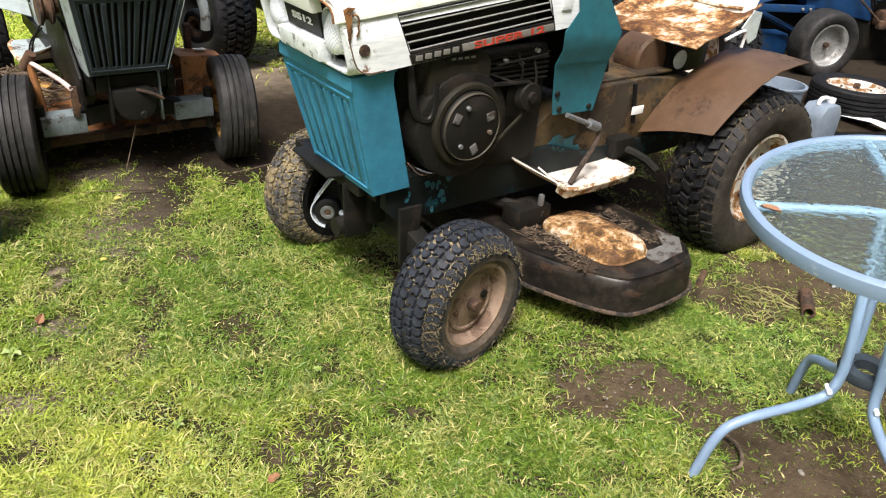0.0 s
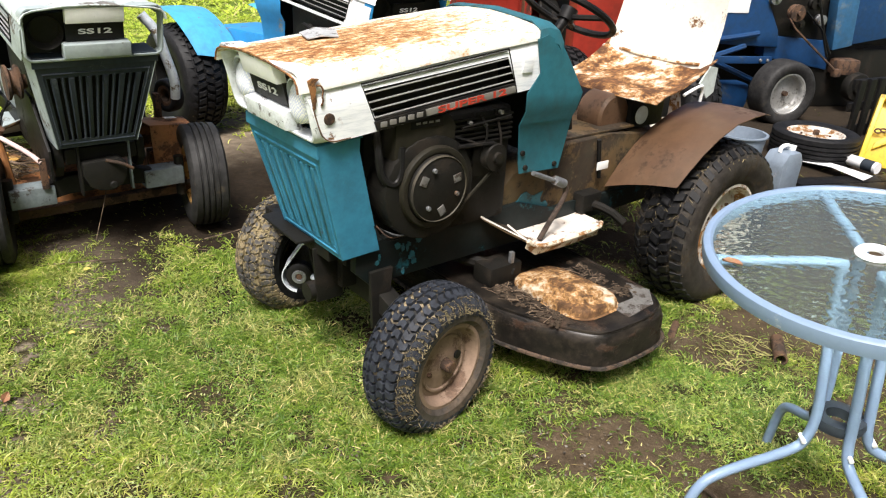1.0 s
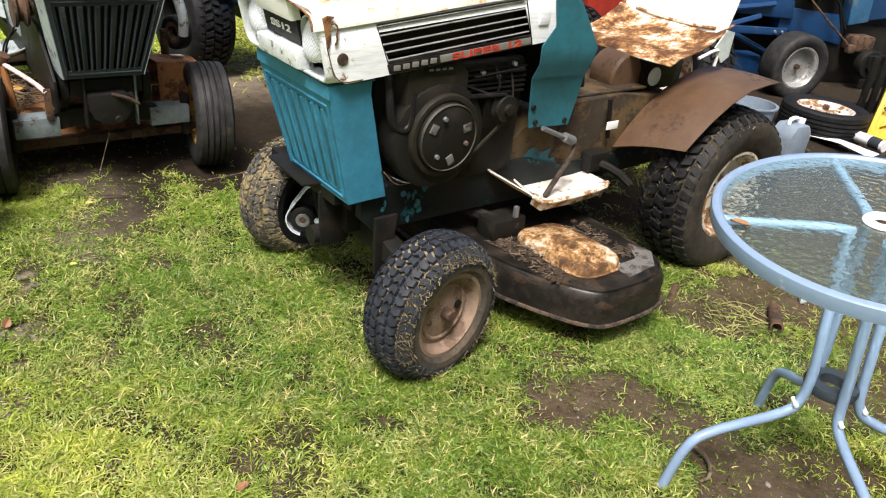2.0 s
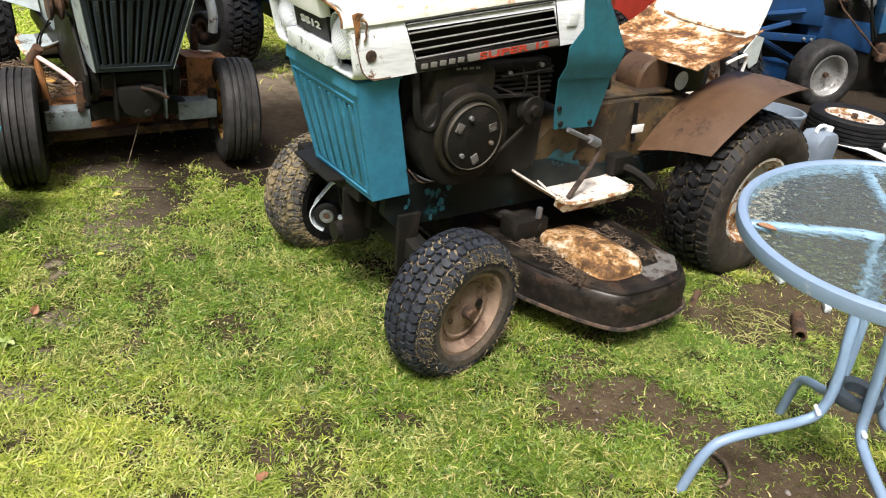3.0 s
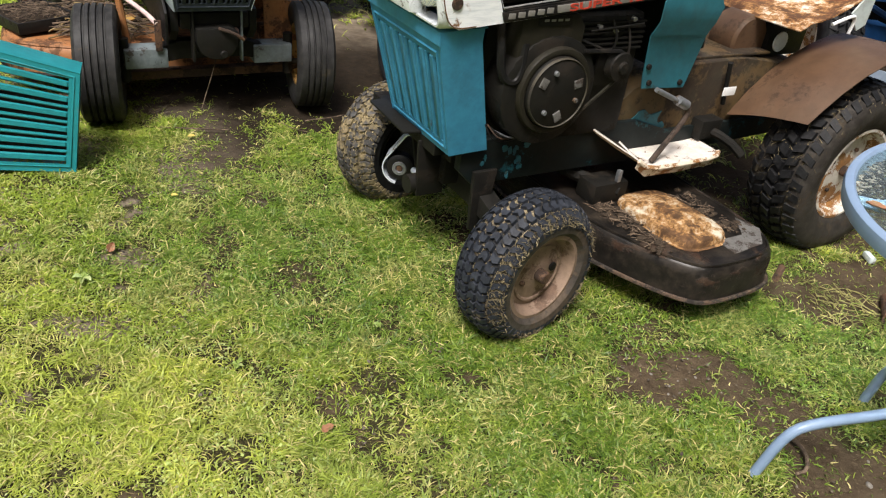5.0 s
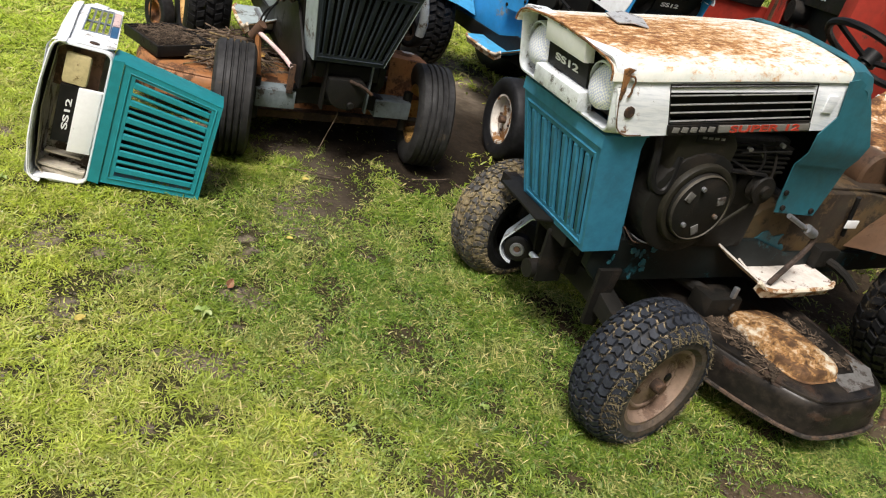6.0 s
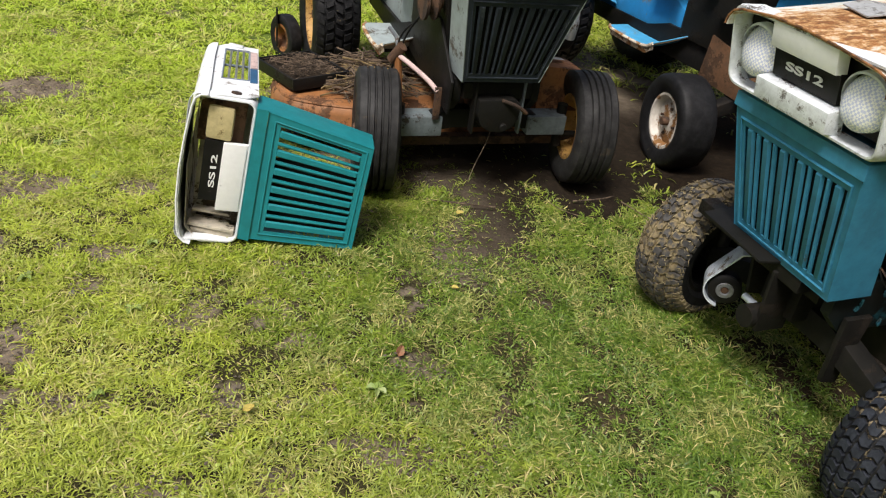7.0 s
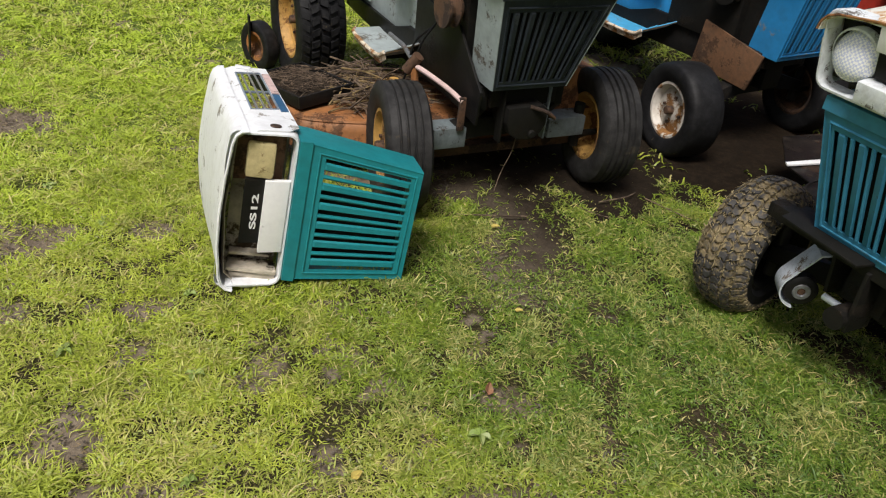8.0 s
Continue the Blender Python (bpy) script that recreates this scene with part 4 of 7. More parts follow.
def hood_assembly(parent, side_mat, top_mat, bezel_mat, lamps, words, plate_mat, rear=-0.51, strip=True, louvre=(0.122, -0.368, 0.10, 0.80), letter=0.0255, stripped=False):
    """The hood with its louvred sides and the lamp bezel, as parts of parent."""
    H = HOOD_HALF
    for sd in (-1,) if stripped else (1, -1):
        xs = [None, louvre[0], louvre[1], None]
        rows = []
        for v in (0.0, louvre[2], 0.5, louvre[3], 1.0):
            r = []
            for i, u in enumerate(xs):
                z_at = 0.785 + v * 0.17
                if i == 0:
                    x = front_x(z_at, -0.004) - (0.034 if v == 0 else 0.010 if v < 0.2 else 0.0)
                elif i == 3:
                    x = rear + 0.25 * (z_at - 0.785) - 0.03
                else:
                    x = u + 0.40 * (v - 0.8) * 0.17
                z = lower_z(x) + v * (upper_z(x) - lower_z(x) - 0.035)
                y = sd * (H - 0.012 * max(0, v - 0.85) / 0.15)
                r.append((x, y, z))
            rows.append(r)
        part("hood_side", sheet(rows, 0.003, {(1, 1), (2, 1)}), side_mat, parent)
        ys = sd * (H - 0.035)
        def on_side(x, v, out=0.0):
            x += 0.068 * (v - 0.8)
            return (x, sd * (H + out), lower_z(x) + v * (upper_z(x) - lower_z(x) - 0.035))
        if lamps != "none":
            part("louvre_backing", prism([(0.16, 0.83), (-0.37, 0.87), (-0.35, 1.0), (0.17, 0.94)], ys - 0.004, ys, "y"), black, parent)
            for k in range(5):
                zz = [0.935 - 0.0215 * (k + 0.6), 0.987 - 0.0215 * (k + 0.6)]
                x0, x1 = 0.127 - 0.009 * k, -0.360 - 0.009 * k
                part("louvre_bar", sheet([[(x0, sd * (H - 0.0035), zz[0]), (x1, sd * (H - 0.0035), zz[1])], [(x0, sd * (H + 0.001), zz[0] - 0.002), (x1, sd * (H + 0.001), zz[1] - 0.002)]], 0.0018), silver, parent)
            part("louvre_trim", tube([(0.130, sd * (H + 0.002), 0.928), (-0.366, sd * (H + 0.002), 0.980), (-0.404, sd * (H + 0.002), 0.878), (0.088, sd * (H + 0.002), 0.831)], 0.0025, 6, ring=True), black, parent)
        else:
            x0, x1, v0, v1 = louvre
            for k in range(3):
                v = v0 + (v1 - v0) * (k + 1) / 4
                part("louvre_bar", sheet([[on_side(x0, v - 0.022, -0.002), on_side(x1, v - 0.022, -0.002)], [on_side(x0, v + 0.022, 0.001), on_side(x1, v + 0.022, 0.001)]], 0.003), silver, parent)
            part("louvre_tie", tube([on_side((x0 + x1) / 2, v, -0.006) for v in (v0, v1)], 0.004, 6), grey_plastic, parent)
            part("louvre_trim", tube([on_side(x0, v1, 0.001), on_side(x1, v1, 0.001), on_side(x1, v0, 0.001), on_side(x0, v0, 0.001)], 0.003, 6, ring=True), grey_plastic, parent)
            for name, xa, xb, mat in (("name_strip", 0.10, -0.09, blue_dull), ("name_strip_end", -0.095, -0.34, pink)):
                part(name, sheet([[on_side(xa, 0.03, 0.002), on_side(xb, 0.03, 0.002)], [on_side(xa, 0.19, 0.002), on_side(xb, 0.19, 0.002)]], 0.003), mat, parent, "faded name strip")
        if strip:
            part("name_strip", prism([(0.083, 0.803), (-0.410, 0.850), (-0.401, 0.875), (0.093, 0.828)], sd * (H + 0.003), sd * (H + 0.009), "y", 0.001), black, parent)
            part("name_strip_red_end", prism([(-0.075, 0.8235), (-0.400, 0.8545), (-0.395, 0.873), (-0.070, 0.842)], sd * (H + 0.008), sd * (H + 0.0125), "y", 0.0008), letter_grey, parent)
            if sd > 0:
                mt = Matrix.Translation((-0.235, H + 0.0135, 0.848)) @ Euler((radians(90), 0, radians(180))).to_matrix().to_4x4() @ pose(0, 0, 0, 0, 0, 5.6)
                lettering("lettering", "SUPER 12", 0.0265, red_trim, parent, mt @ Matrix.Diagonal((2.35, 1, 1, 1)), 0.001, "raised red letters")
                for k in range(5):
                    xa = 0.075 - 0.029 * k
                    za = 0.8165 + (0.098 - xa) * 0.0975
                    part("maker_mark", box(xa - 0.020, xa, H + 0.008, H + 0.0115, za - 0.007, za + 0.007, 0.001), letter_grey, parent)
        if sd > 0:
            part("side_latch", box(-0.468, -0.428, H, H + 0.006, 0.905, 0.955, 0.004), side_mat, parent)
            part("plug", disc((0.222, H + 0.001, 0.850), 0.015, 0.006, 18), rust_steel, parent, "rusty round plug")
    # top skin with rounded shoulders
    rows = []
    for x in (front_x(0.97, 0.012), 0.25, 0.2, 0.05, -0.1, -0.25, -0.4, rear + 0.01):
        zt = upper_z(x)
        prof = [(-H + 0.0005, zt - 0.036), (-H + 0.004, zt - 0.018), (-H + 0.016, zt - 0.004), (-H + 0.04, zt + 0.004), (-0.1, zt + 0.014), (0, zt + 0.017), (0.1, zt + 0.014), (H - 0.04, zt + 0.004), (H - 0.016, zt - 0.004), (H - 0.004, zt - 0.018), (H - 0.0005, zt - 0.036)]
        rows.append([(x, y, z + 0.002 * math.sin(9 * x + 14 * y)) for y, z in prof])
    part("hood_top", sheet(rows, 0.004), top_mat, parent)
    lip = [Vector(p) + Vector((0.002, 0, 0.001)) for p in rows[0]]
    part("hood_lip", tube(lip, 0.0028, 6), torn_rust if strip else top_mat, parent, "rolled front edge of the hood top" if not strip else "rusty rolled front edge of the hood top")
    # bezel ring: outer rounded rectangle to inner opening
    def ring_points(hy, z0, z1, r, d):
        out = []
        for cy, cz, a0 in ((hy - r, z1 - r, 0), (-hy + r, z1 - r, 90), (-hy + r, z0 + r, 180), (hy - r, z0 + r, 270)):
            for k in range(5):
                a = radians(a0 + 22.5 * k)
                y, z = cy + r * math.cos(a), cz + r * math.sin(a)
                out.append((front_x(z, d), y, z))
        return out
    bm = bmesh.new()
    loops = [ring_points(H - 0.004, 0.783, 0.970, 0.030, -0.05), ring_points(H - 0.004, 0.783, 0.970, 0.030, 0.002), ring_points(H - 0.008, 0.787, 0.967, 0.027, 0.010), ring_points(H - 0.012, 0.792, 0.962, 0.023, 0.010), ring_points(H - 0.015, 0.797, 0.958, 0.020, -0.035)]
    vs = [[bm.verts.new(p) for p in lp] for lp in loops]
    for a, b in zip(vs, vs[1:]):
        for i in range(20):
            if lamps != "none" or b is vs[1] or min(a[i].co.z, a[(i + 1) % 20].co.z) < 0.935:
                bm.faces.new((a[i], a[(i + 1) % 20], b[(i + 1) % 20], b[i]))
    bmesh.ops.delete(bm, geom=[v for v in bm.verts if not v.link_faces], context="VERTS")
    part("bezel", bm, bezel_mat, parent, "white lamp bezel")
    if lamps != "none":
        part("bezel_back", sheet([[(front_x(z, -0.036), -H + 0.02, z), (front_x(z, -0.036), 0.09 if stripped else H - 0.02, z)] for z in (0.812, 0.946)], 0.003), black, parent)
    part("name_plate", prism([(front_x(0.852, -0.022), 0.852), (front_x(0.852, -0.004), 0.852), (front_x(0.915, -0.004), 0.915), (front_x(0.915, -0.022), 0.915)], -0.095, 0.095, "y"), black, parent)
    mt = Matrix.Translation((front_x(0.882, -0.002), 0, 0.882)) @ Euler((radians(90), 0, radians(90))).to_matrix().to_4x4() @ pose(0, 0, 0, 14, 0, 0)
    lettering("lettering", words, letter, letter_white, parent, mt @ Matrix.Diagonal((2.3, 1, 1, 1)), 0.001, "white raised model letters")
    if plate_mat and lamps == "none":
        part("blank_plate", prism([(front_x(0.79, -0.012), 0.79), (front_x(0.79, 0.012), 0.795), (front_x(0.862, 0.012), 0.862), (front_x(0.862, -0.012), 0.862)], -0.12, 0.095, "y", 0.003), plate_mat, parent, "blank white plate")
        part("side_lamp", box(front_x(0.88, -0.03), front_x(0.88, 0.0), 0.098, 0.198, 0.842, 0.918, 0.012), amber, parent, "cloudy amber lamp lens")
        part("inner_bracket", prism([(0.20, 0.80), (0.25, 0.80), (0.24, 0.94), (0.20, 0.94)], -0.2, -0.19, "y", 0.002), bare_inside, parent)
    elif plate_mat:
        part("blank_plate", prism([(front_x(0.912, -0.02), 0.912), (front_x(0.912, 0.012), 0.912), (front_x(0.964, 0.012), 0.964), (front_x(0.964, -0.02), 0.964)], -0.095, 0.095, "y", 0.004), plate_mat, parent, "blank white plate box")
        part("lower_box", prism([(front_x(0.79, -0.02), 0.79), (front_x(0.79, 0.03), 0.795), (front_x(0.84, 0.026), 0.842), (front_x(0.85, -0.02), 0.85)], -0.11, 0.11, "y", 0.004), bezel_mat, parent, "chalky white lower box")
    if lamps == "both":
        for sd in (1, -1):
            c = Vector((front_x(0.882, -0.012), sd * 0.155, 0.882))
            bm = revolve([(0.0, 0.016), (0.02, 0.0145), (0.04, 0.009), (0.054, 0.0), (0.057, -0.006), (0.05, -0.03)], 32)
            bmesh.ops.transform(bm, matrix=Matrix.Translation(c) @ pose(0, 0, 0, 0, 0, -90) @ pose(0, 0, 0, 8, 0, 0), verts=bm.verts)
            lamp = part("headlight", bm, lamp_lens, parent, "round ribbed headlight")
            bm = revolve([(0.055, 0.003), (0.059, 0.001), (0.060, -0.004), (0.057, -0.03)], 32)
            bmesh.ops.transform(bm, matrix=Matrix.Translation(c) @ pose(0, 0, 0, 0, 0, -90) @ pose(0, 0, 0, -14, 0, 0), verts=bm.verts)
            part("lamp_ring", bm, white_dirty, lamp)
    elif lamps == "sockets":
        for sd in (-1,) if stripped else (1, -1):
            bm = revolve([(0.056, 0.0), (0.052, -0.01), (0.03, -0.04), (0.0, -0.045)], 28)
            bmesh.ops.transform(bm, matrix=Matrix.Translation((front_x(0.882, -0.012), sd * 0.155, 0.882)) @ pose(0, 0, 0, 0, 0, -90), verts=bm.verts)
            part("lamp_socket", bm, engine_black, parent, "empty dark lamp socket")


def grille_assembly(parent, shell_mat, rib_mat, units=6, depth=0.12, rake=0.083, foot=(-0.150, 0.186), head=(-0.188, 0.208), front=0.238, zb=0.428, zt=0.742, side_mat=None):
    """The raked grille shell: a framed panel of tall openings with a loose-looking bar in each, and two sides."""
    def at(u, v, d=0.0):
        """u from -1 to 1 across, v from 0 at the foot to 1 at the head."""
        lo = foot[0] + (head[0] - foot[0]) * v
        hi = foot[1] + (head[1] - foot[1]) * v
        return (front - rake * (1 - v) + d, lo + (hi - lo) * (u + 1) / 2, zb + (zt - zb) * v)
    us, step = [-1.0, -0.88], 1.76 / units
    for k in range(units):
        a = -0.88 + step * k
        us += [a + 0.10 * step, a + 0.90 * step]
    us += [0.88, 1.0]
    cuts = [0.0, 0.075, 0.10, 0.875, 0.90, 1.0]
    skip = {(2, 2 + 2 * k) for k in range(units)}
    part("grille_front", sheet([[at(u, v) for u in us] for v in cuts], 0.004, skip), shell_mat, parent)
    for k in range(units):
        a = -0.88 + step * k
        u0, u1 = a + 0.30 * step, a + 0.70 * step
        rows = []
        for v, e in ((0.088, -0.004), (0.115, 0.003), (0.86, 0.003), (0.887, -0.004)):
            rows.append([at(u0, v, e - 0.008), at(u0 + 0.02, v, e), at(u1 - 0.02, v, e), at(u1, v, e - 0.008)])
        part("grille_rib", sheet(rows, 0.002), rib_mat, parent)
    for k in range(units - 1):
        u = -0.88 + step * (k + 1)
        part("grille_rail", tube([at(u, 0.10, 0.001), at(u, 0.875, 0.001)], 0.0036, 6), rib_mat, parent)
    ring = [at(-0.90, 0.055, 0.001), at(0.90, 0.055, 0.001), at(0.90, 0.925, 0.001), at(-0.90, 0.925, 0.001)]
    part("grille_frame", tube(ring, 0.004, 6, ring=True), rib_mat, parent, "raised bead round the slats")
    part("grille_head", sheet([[at(-1.03, 1.0, 0.006), at(1.03, 1.0, 0.006)], [(front + 0.008, head[0] - 0.004, zt + 0.034), (front + 0.008, head[1] + 0.004, zt + 0.034)], [(front - 0.13, head[0] - 0.004, zt + 0.043), (front - 0.13, head[1] + 0.004, zt + 0.043)]], 0.004), shell_mat, parent)
    if shell_mat is not teal_bright:
        part("grille_backing", sheet([[at(-0.9, 0.02, -0.03), at(0.9, 0.02, -0.03)], [at(-0.9, 0.95, -0.03), at(0.9, 0.95, -0.03)]], 0.003), black, parent)
    for sd in (1, -1):
        rows = []
        for v in (0.0, 0.5, 1.0):
            x, y, z = at(sd, v)
            rows.append([(x + 0.002, y, z), (x - 0.01, y + sd * 0.003, z), (x - depth, y + sd * 0.004, z + 0.004)])
        rows.append([(front + 0.006, y + sd * 0.004, zt + 0.034), (front - 0.004, y + sd * 0.006, zt + 0.034), (front - depth, y + sd * 0.007, zt + 0.042)])
        part("grille_side", sheet(rows, 0.003), side_mat or shell_mat, parent)
    back = front - rake - depth
    part("grille_foot", sheet([[at(-1, 0), at(1, 0)], [(back, foot[0], zb + 0.006), (back, foot[1], zb + 0.006)]], 0.003), shell_mat, parent)


def engine_assembly(parent, full=True):
    part("engine_block", box(-0.40, 0.06, -0.15, 0.14, 0.44, 0.80, 0.02), engine_black, parent)
    if not full:
        return
    part("crankcase", box(-0.46, -0.18, -0.1, 0.18, 0.43, 0.80, 0.02), engine_black, parent)
    # dark box added to keep the space under the hood dark
    part("dark_filler", box(-0.45, 0.14, -0.19, -0.10, 0.60, 0.94, 0.02), engine_black, parent)
    part("cylinder_head", box(-0.42, -0.2, -0.1, 0.2, 0.70, 0.80, 0.012), engine_black, parent)
    for k in range(6):
        part("cooling_fin", box(-0.43, -0.19, -0.12, 0.215, 0.705 + 0.015 * k, 0.711 + 0.015 * k, 0.001), engine_black, parent)
    # flywheel housing with its scroll, and the round cover
    circle = [(-0.11 + 0.160 * math.cos(radians(a)), 0.605 + 0.155 * math.sin(radians(a))) for a in range(0, 360, 12)]
    part("flywheel_housing", prism(circle, 0.13, 0.235, "y", 0.018), engine_black, parent)
    part("shroud", prism([(0.015, 0.62), (0.012, 0.80), (-0.03, 0.822), (-0.17, 0.815), (-0.2, 0.78), (-0.2, 0.62)], 0.12, 0.225, "y", 0.012), olive, parent, "olive engine shroud")
    part("flywheel_ring", revolve([(0.122, -0.02), (0.122, -0.008), (0.118, 0.0), (0.110, 0.002), (0.103, 0.0), (0.103, -0.02)], 44, closed=True, centre=(-0.118, 0.25, 0.611)), olive, parent)
    cover = part("flywheel_cover", revolve([(0, 0.010), (0.092, 0.010), (0.098, 0.006), (0.100, 0.0), (0.100, -0.01)], 44, centre=(-0.118, 0.254, 0.611)), engine_black, parent, "round black flywheel cover")
    part("cover_ring", revolve([(0.0935, 0.008), (0.096, 0.0125), (0.0985, 0.008), (0.0985, 0.0), (0.0935, 0.0)], 44, closed=True, centre=(-0.118, 0.254, 0.611)), tan_ring, cover)
    for a in (68, 200, 310):
        part("bolt", disc((-0.118 + 0.064 * math.cos(radians(a)), 0.268, 0.611 + 0.064 * math.sin(radians(a))), 0.007, 0.010, 12), steel, cover, "dull steel bolt")
    for a in (158, 30, 262):
        b = box(-0.014, 0.014, -0.002, 0.002, -0.012, 0.012, 0.001, m=Matrix.Translation((-0.118 + 0.066 * math.cos(radians(a)), 0.2655, 0.611 + 0.066 * math.sin(radians(a)))) @ pose(0, 0, 0, 0, a + 35, 0))
        part("louvre_tab", b, patch_grey, cover)
    part("hose", tube([(0.045, 0.17, 0.80), (0.06, 0.21, 0.75), (0.055, 0.22, 0.66), (0.02, 0.23, 0.635), (-0.005, 0.23, 0.66), (-0.01, 0.22, 0.74)], 0.012, 8, round_off=2), black, parent, "black rubber hose loop")
    for k in range(5):
        part("wire", tube([(0.06 - 0.012 * k, 0.19, 0.52 - 0.01 * k), (0.045 - 0.02 * k, 0.215 + 0.006 * k, 0.475), (0.0 - 0.03 * k, 0.20, 0.455 + 0.008 * k), (-0.06 - 0.02 * k, 0.185, 0.452)], 0.0022, 5, round_off=2), (black, rust_steel, black, steel, pedal_brown)[k], parent)
    for p, q in (((-0.20, 0.21, 0.74), (-0.30, 0.225, 0.70)), ((-0.30, 0.215, 0.79), (-0.31, 0.225, 0.70)), ((-0.36, 0.205, 0.80), (-0.37, 0.215, 0.62))):
        part("fuel_line", tube([p, ((p[0] + q[0]) / 2 - 0.01, 0.235, (p[2] + q[2]) / 2), q], 0.004, 6, round_off=2), black, parent)
    part("rating_plate", box(-0.145, -0.035, 0.226, 0.229, 0.786, 0.812, 0.001), black, parent)
    for k in range(4):
        part("plate_mark", box(-0.132 + 0.022 * k, -0.118 + 0.022 * k, 0.229, 0.2305, 0.797, 0.803, 0.0), letter_grey, parent)
    part("pulley", revolve([(0, 0.03), (0.016, 0.03), (0.018, 0.02), (0.04, 0.018), (0.042, 0.012), (0.030, 0.005), (0.030, -0.003), (0.042, -0.01), (0.040, -0.016), (0, -0.016)], 28, centre=(-0.335, 0.24, 0.668)), engine_black, parent)
    part("belt", tube([(-0.345, 0.238, 0.628), (-0.27, 0.242, 0.575), (-0.2, 0.242, 0.52)], 0.005, 6), olive, parent)
    part("belt", tube([(-0.335, 0.238, 0.708), (-0.2, 0.238, 0.716)], 0.006, 6), black, parent)
    part("bracket", prism([(-0.29, 0.60), (-0.42, 0.58), (-0.44, 0.78), (-0.30, 0.80)], 0.19, 0.2, "y", 0.003), engine_black, parent)
    part("carburettor", box(-0.36, -0.28, 0.15, 0.21, 0.735, 0.80, 0.012), engine_black, parent)
    part("linkage", rod((-0.22, 0.225, 0.765), (-0.41, 0.225, 0.78), 0.003), engine_black, parent)
    for p in ((-0.26, 0.212, 0.772), (-0.32, 0.212, 0.758), (-0.38, 0.212, 0.79)):
        part("bolt", disc(p, 0.007, 0.014, 8), silver, parent)


def axle_assembly(parent, mat_a, half=0.33):
    part("front_axle", prism([(-half, 0.19), (-half, 0.24), (-0.12, 0.30), (0.12, 0.30), (half, 0.24), (half, 0.19), (0.12, 0.235), (-0.12, 0.235)], -0.03, 0.03, "x", 0.006), mat_a, parent)
    for sd in (1, -1):
        part("spindle", rod((0.0, sd * (half - 0.005), 0.14), (0.0, sd * (half - 0.005), 0.31), 0.02), mat_a, parent)
        part("stub_axle", rod((0.0, sd * half, 0.185), (0.0, sd * (half + 0.09), 0.185), 0.013), mat_a, parent)
    part("tie_rod", rod((-0.09, -half, 0.20), (-0.09, half, 0.20), 0.008), mat_a, parent)
    part("axle_pivot", box(-0.06, 0.08, -0.06, 0.06, 0.26, 0.38, 0.008), mat_a, parent)


def rails(parent, mat_a, x0=0.10, x1=-1.3):
    for sd in (1, -1):
        part("frame_rail", prism([(x0, 0.36), (x0, 0.44), (0.0, 0.45), (-0.55, 0.45), (-0.7, 0.40), (x1, 0.40), (x1, 0.33), (-0.6, 0.31), (0.05, 0.31)], sd * 0.135, sd * 0.165, "y", 0.004), mat_a, parent)
    part("cross_member", box(0.06, 0.11, -0.13, 0.13, 0.37, 0.43, 0.006), engine_black, parent)


def fender_mesh(sd, inner=0.16):
    rows = []
    arc = [(-0.985, 0.425, 0.495, 0.43), (-1.01, 0.455, 0.545, 0.445), (-1.055, 0.505, 0.605, 0.46), (-1.125, 0.565, 0.66, 0.47), (-1.215, 0.62, 0.70, 0.475), (-1.32, 0.662, 0.712, 0.475), (-1.41, 0.685, 0.71, 0.465), (-1.475, 0.69, 0.695, 0.45)]
    for x, zi, zo, outer in arc:
        r = []
        for k in range(7):
            f = k / 6
            y = inner + (outer - inner) * f
            z = zi + (zo - zi) * f + 0.012 * math.sin(math.pi * f)
            r.append((x - 0.05 * f * f, sd * y, z))
        rows.append(r)
    return sheet(rows, 0.003)


def seat_assembly(parent, pan_mat, back_mat):
    """A pressed steel seat: scooped pan, upright back, side lips."""
    rows = []
    for i in range(9):
        f = i / 8
        x = -1.09 - 0.33 * f
        r = []
        for k in range(11):
            g = k / 10 * 2 - 1
            y = g * (0.245 + 0.01 * f)
            z = 0.755 + 0.065 * f - 0.02 * math.sin(math.pi * f) + 0.05 * max(0.0, abs(g) - 0.72) / 0.28 * f ** 1.4 - (0.022 if i == 0 else 0.0)
            r.append((x + (0.012 if i == 0 else 0) - 0.03 * g * g * (1 - f) * 0.8, y, z))
        rows.append(r)
    part("seat_pan", sheet(rows, 0.004), pan_mat, parent, "white steel seat pan flaked to rust")
    rows = []
    for i in range(8):
        f = i / 7
        z = 0.82 + 0.36 * f
        r = []
        for k in range(11):
            g = k / 10 * 2 - 1
            y = g * (0.242 - 0.03 * f ** 3)
            r.append((-1.425 - 0.075 * f + 0.035 * g * g - 0.018 * math.sin(math.pi * f), y, z))
        rows.append(r)
    part("seat_back", sheet(rows, 0.004), back_mat, parent, "white steel seat back speckled with rust")
    part("seat_seam", tube([(-1.405, -0.19, 0.842), (-1.417, -0.08, 0.83), (-1.417, 0.08, 0.83), (-1.405, 0.19, 0.842)], 0.006, 6, round_off=1), white_rust, parent)
    for sd in (1, -1):
        part("seat_hinge", prism([(-1.38, 0.85), (-1.33, 0.79), (-1.39, 0.73), (-1.43, 0.75), (-1.43, 0.84)], sd * 0.25, sd * 0.256, "y"), grey_white, parent)
    part("seat_stand", box(-1.36, -1.16, -0.1, 0.1, 0.60, 0.745, 0.01), black, parent)
    part("seat_cable", tube([(-1.36, 0.25, 0.72), (-1.36, 0.255, 0.775), (-1.33, 0.26, 0.785), (-1.25, 0.25, 0.755)], 0.006, 8, round_off=2), white, parent)


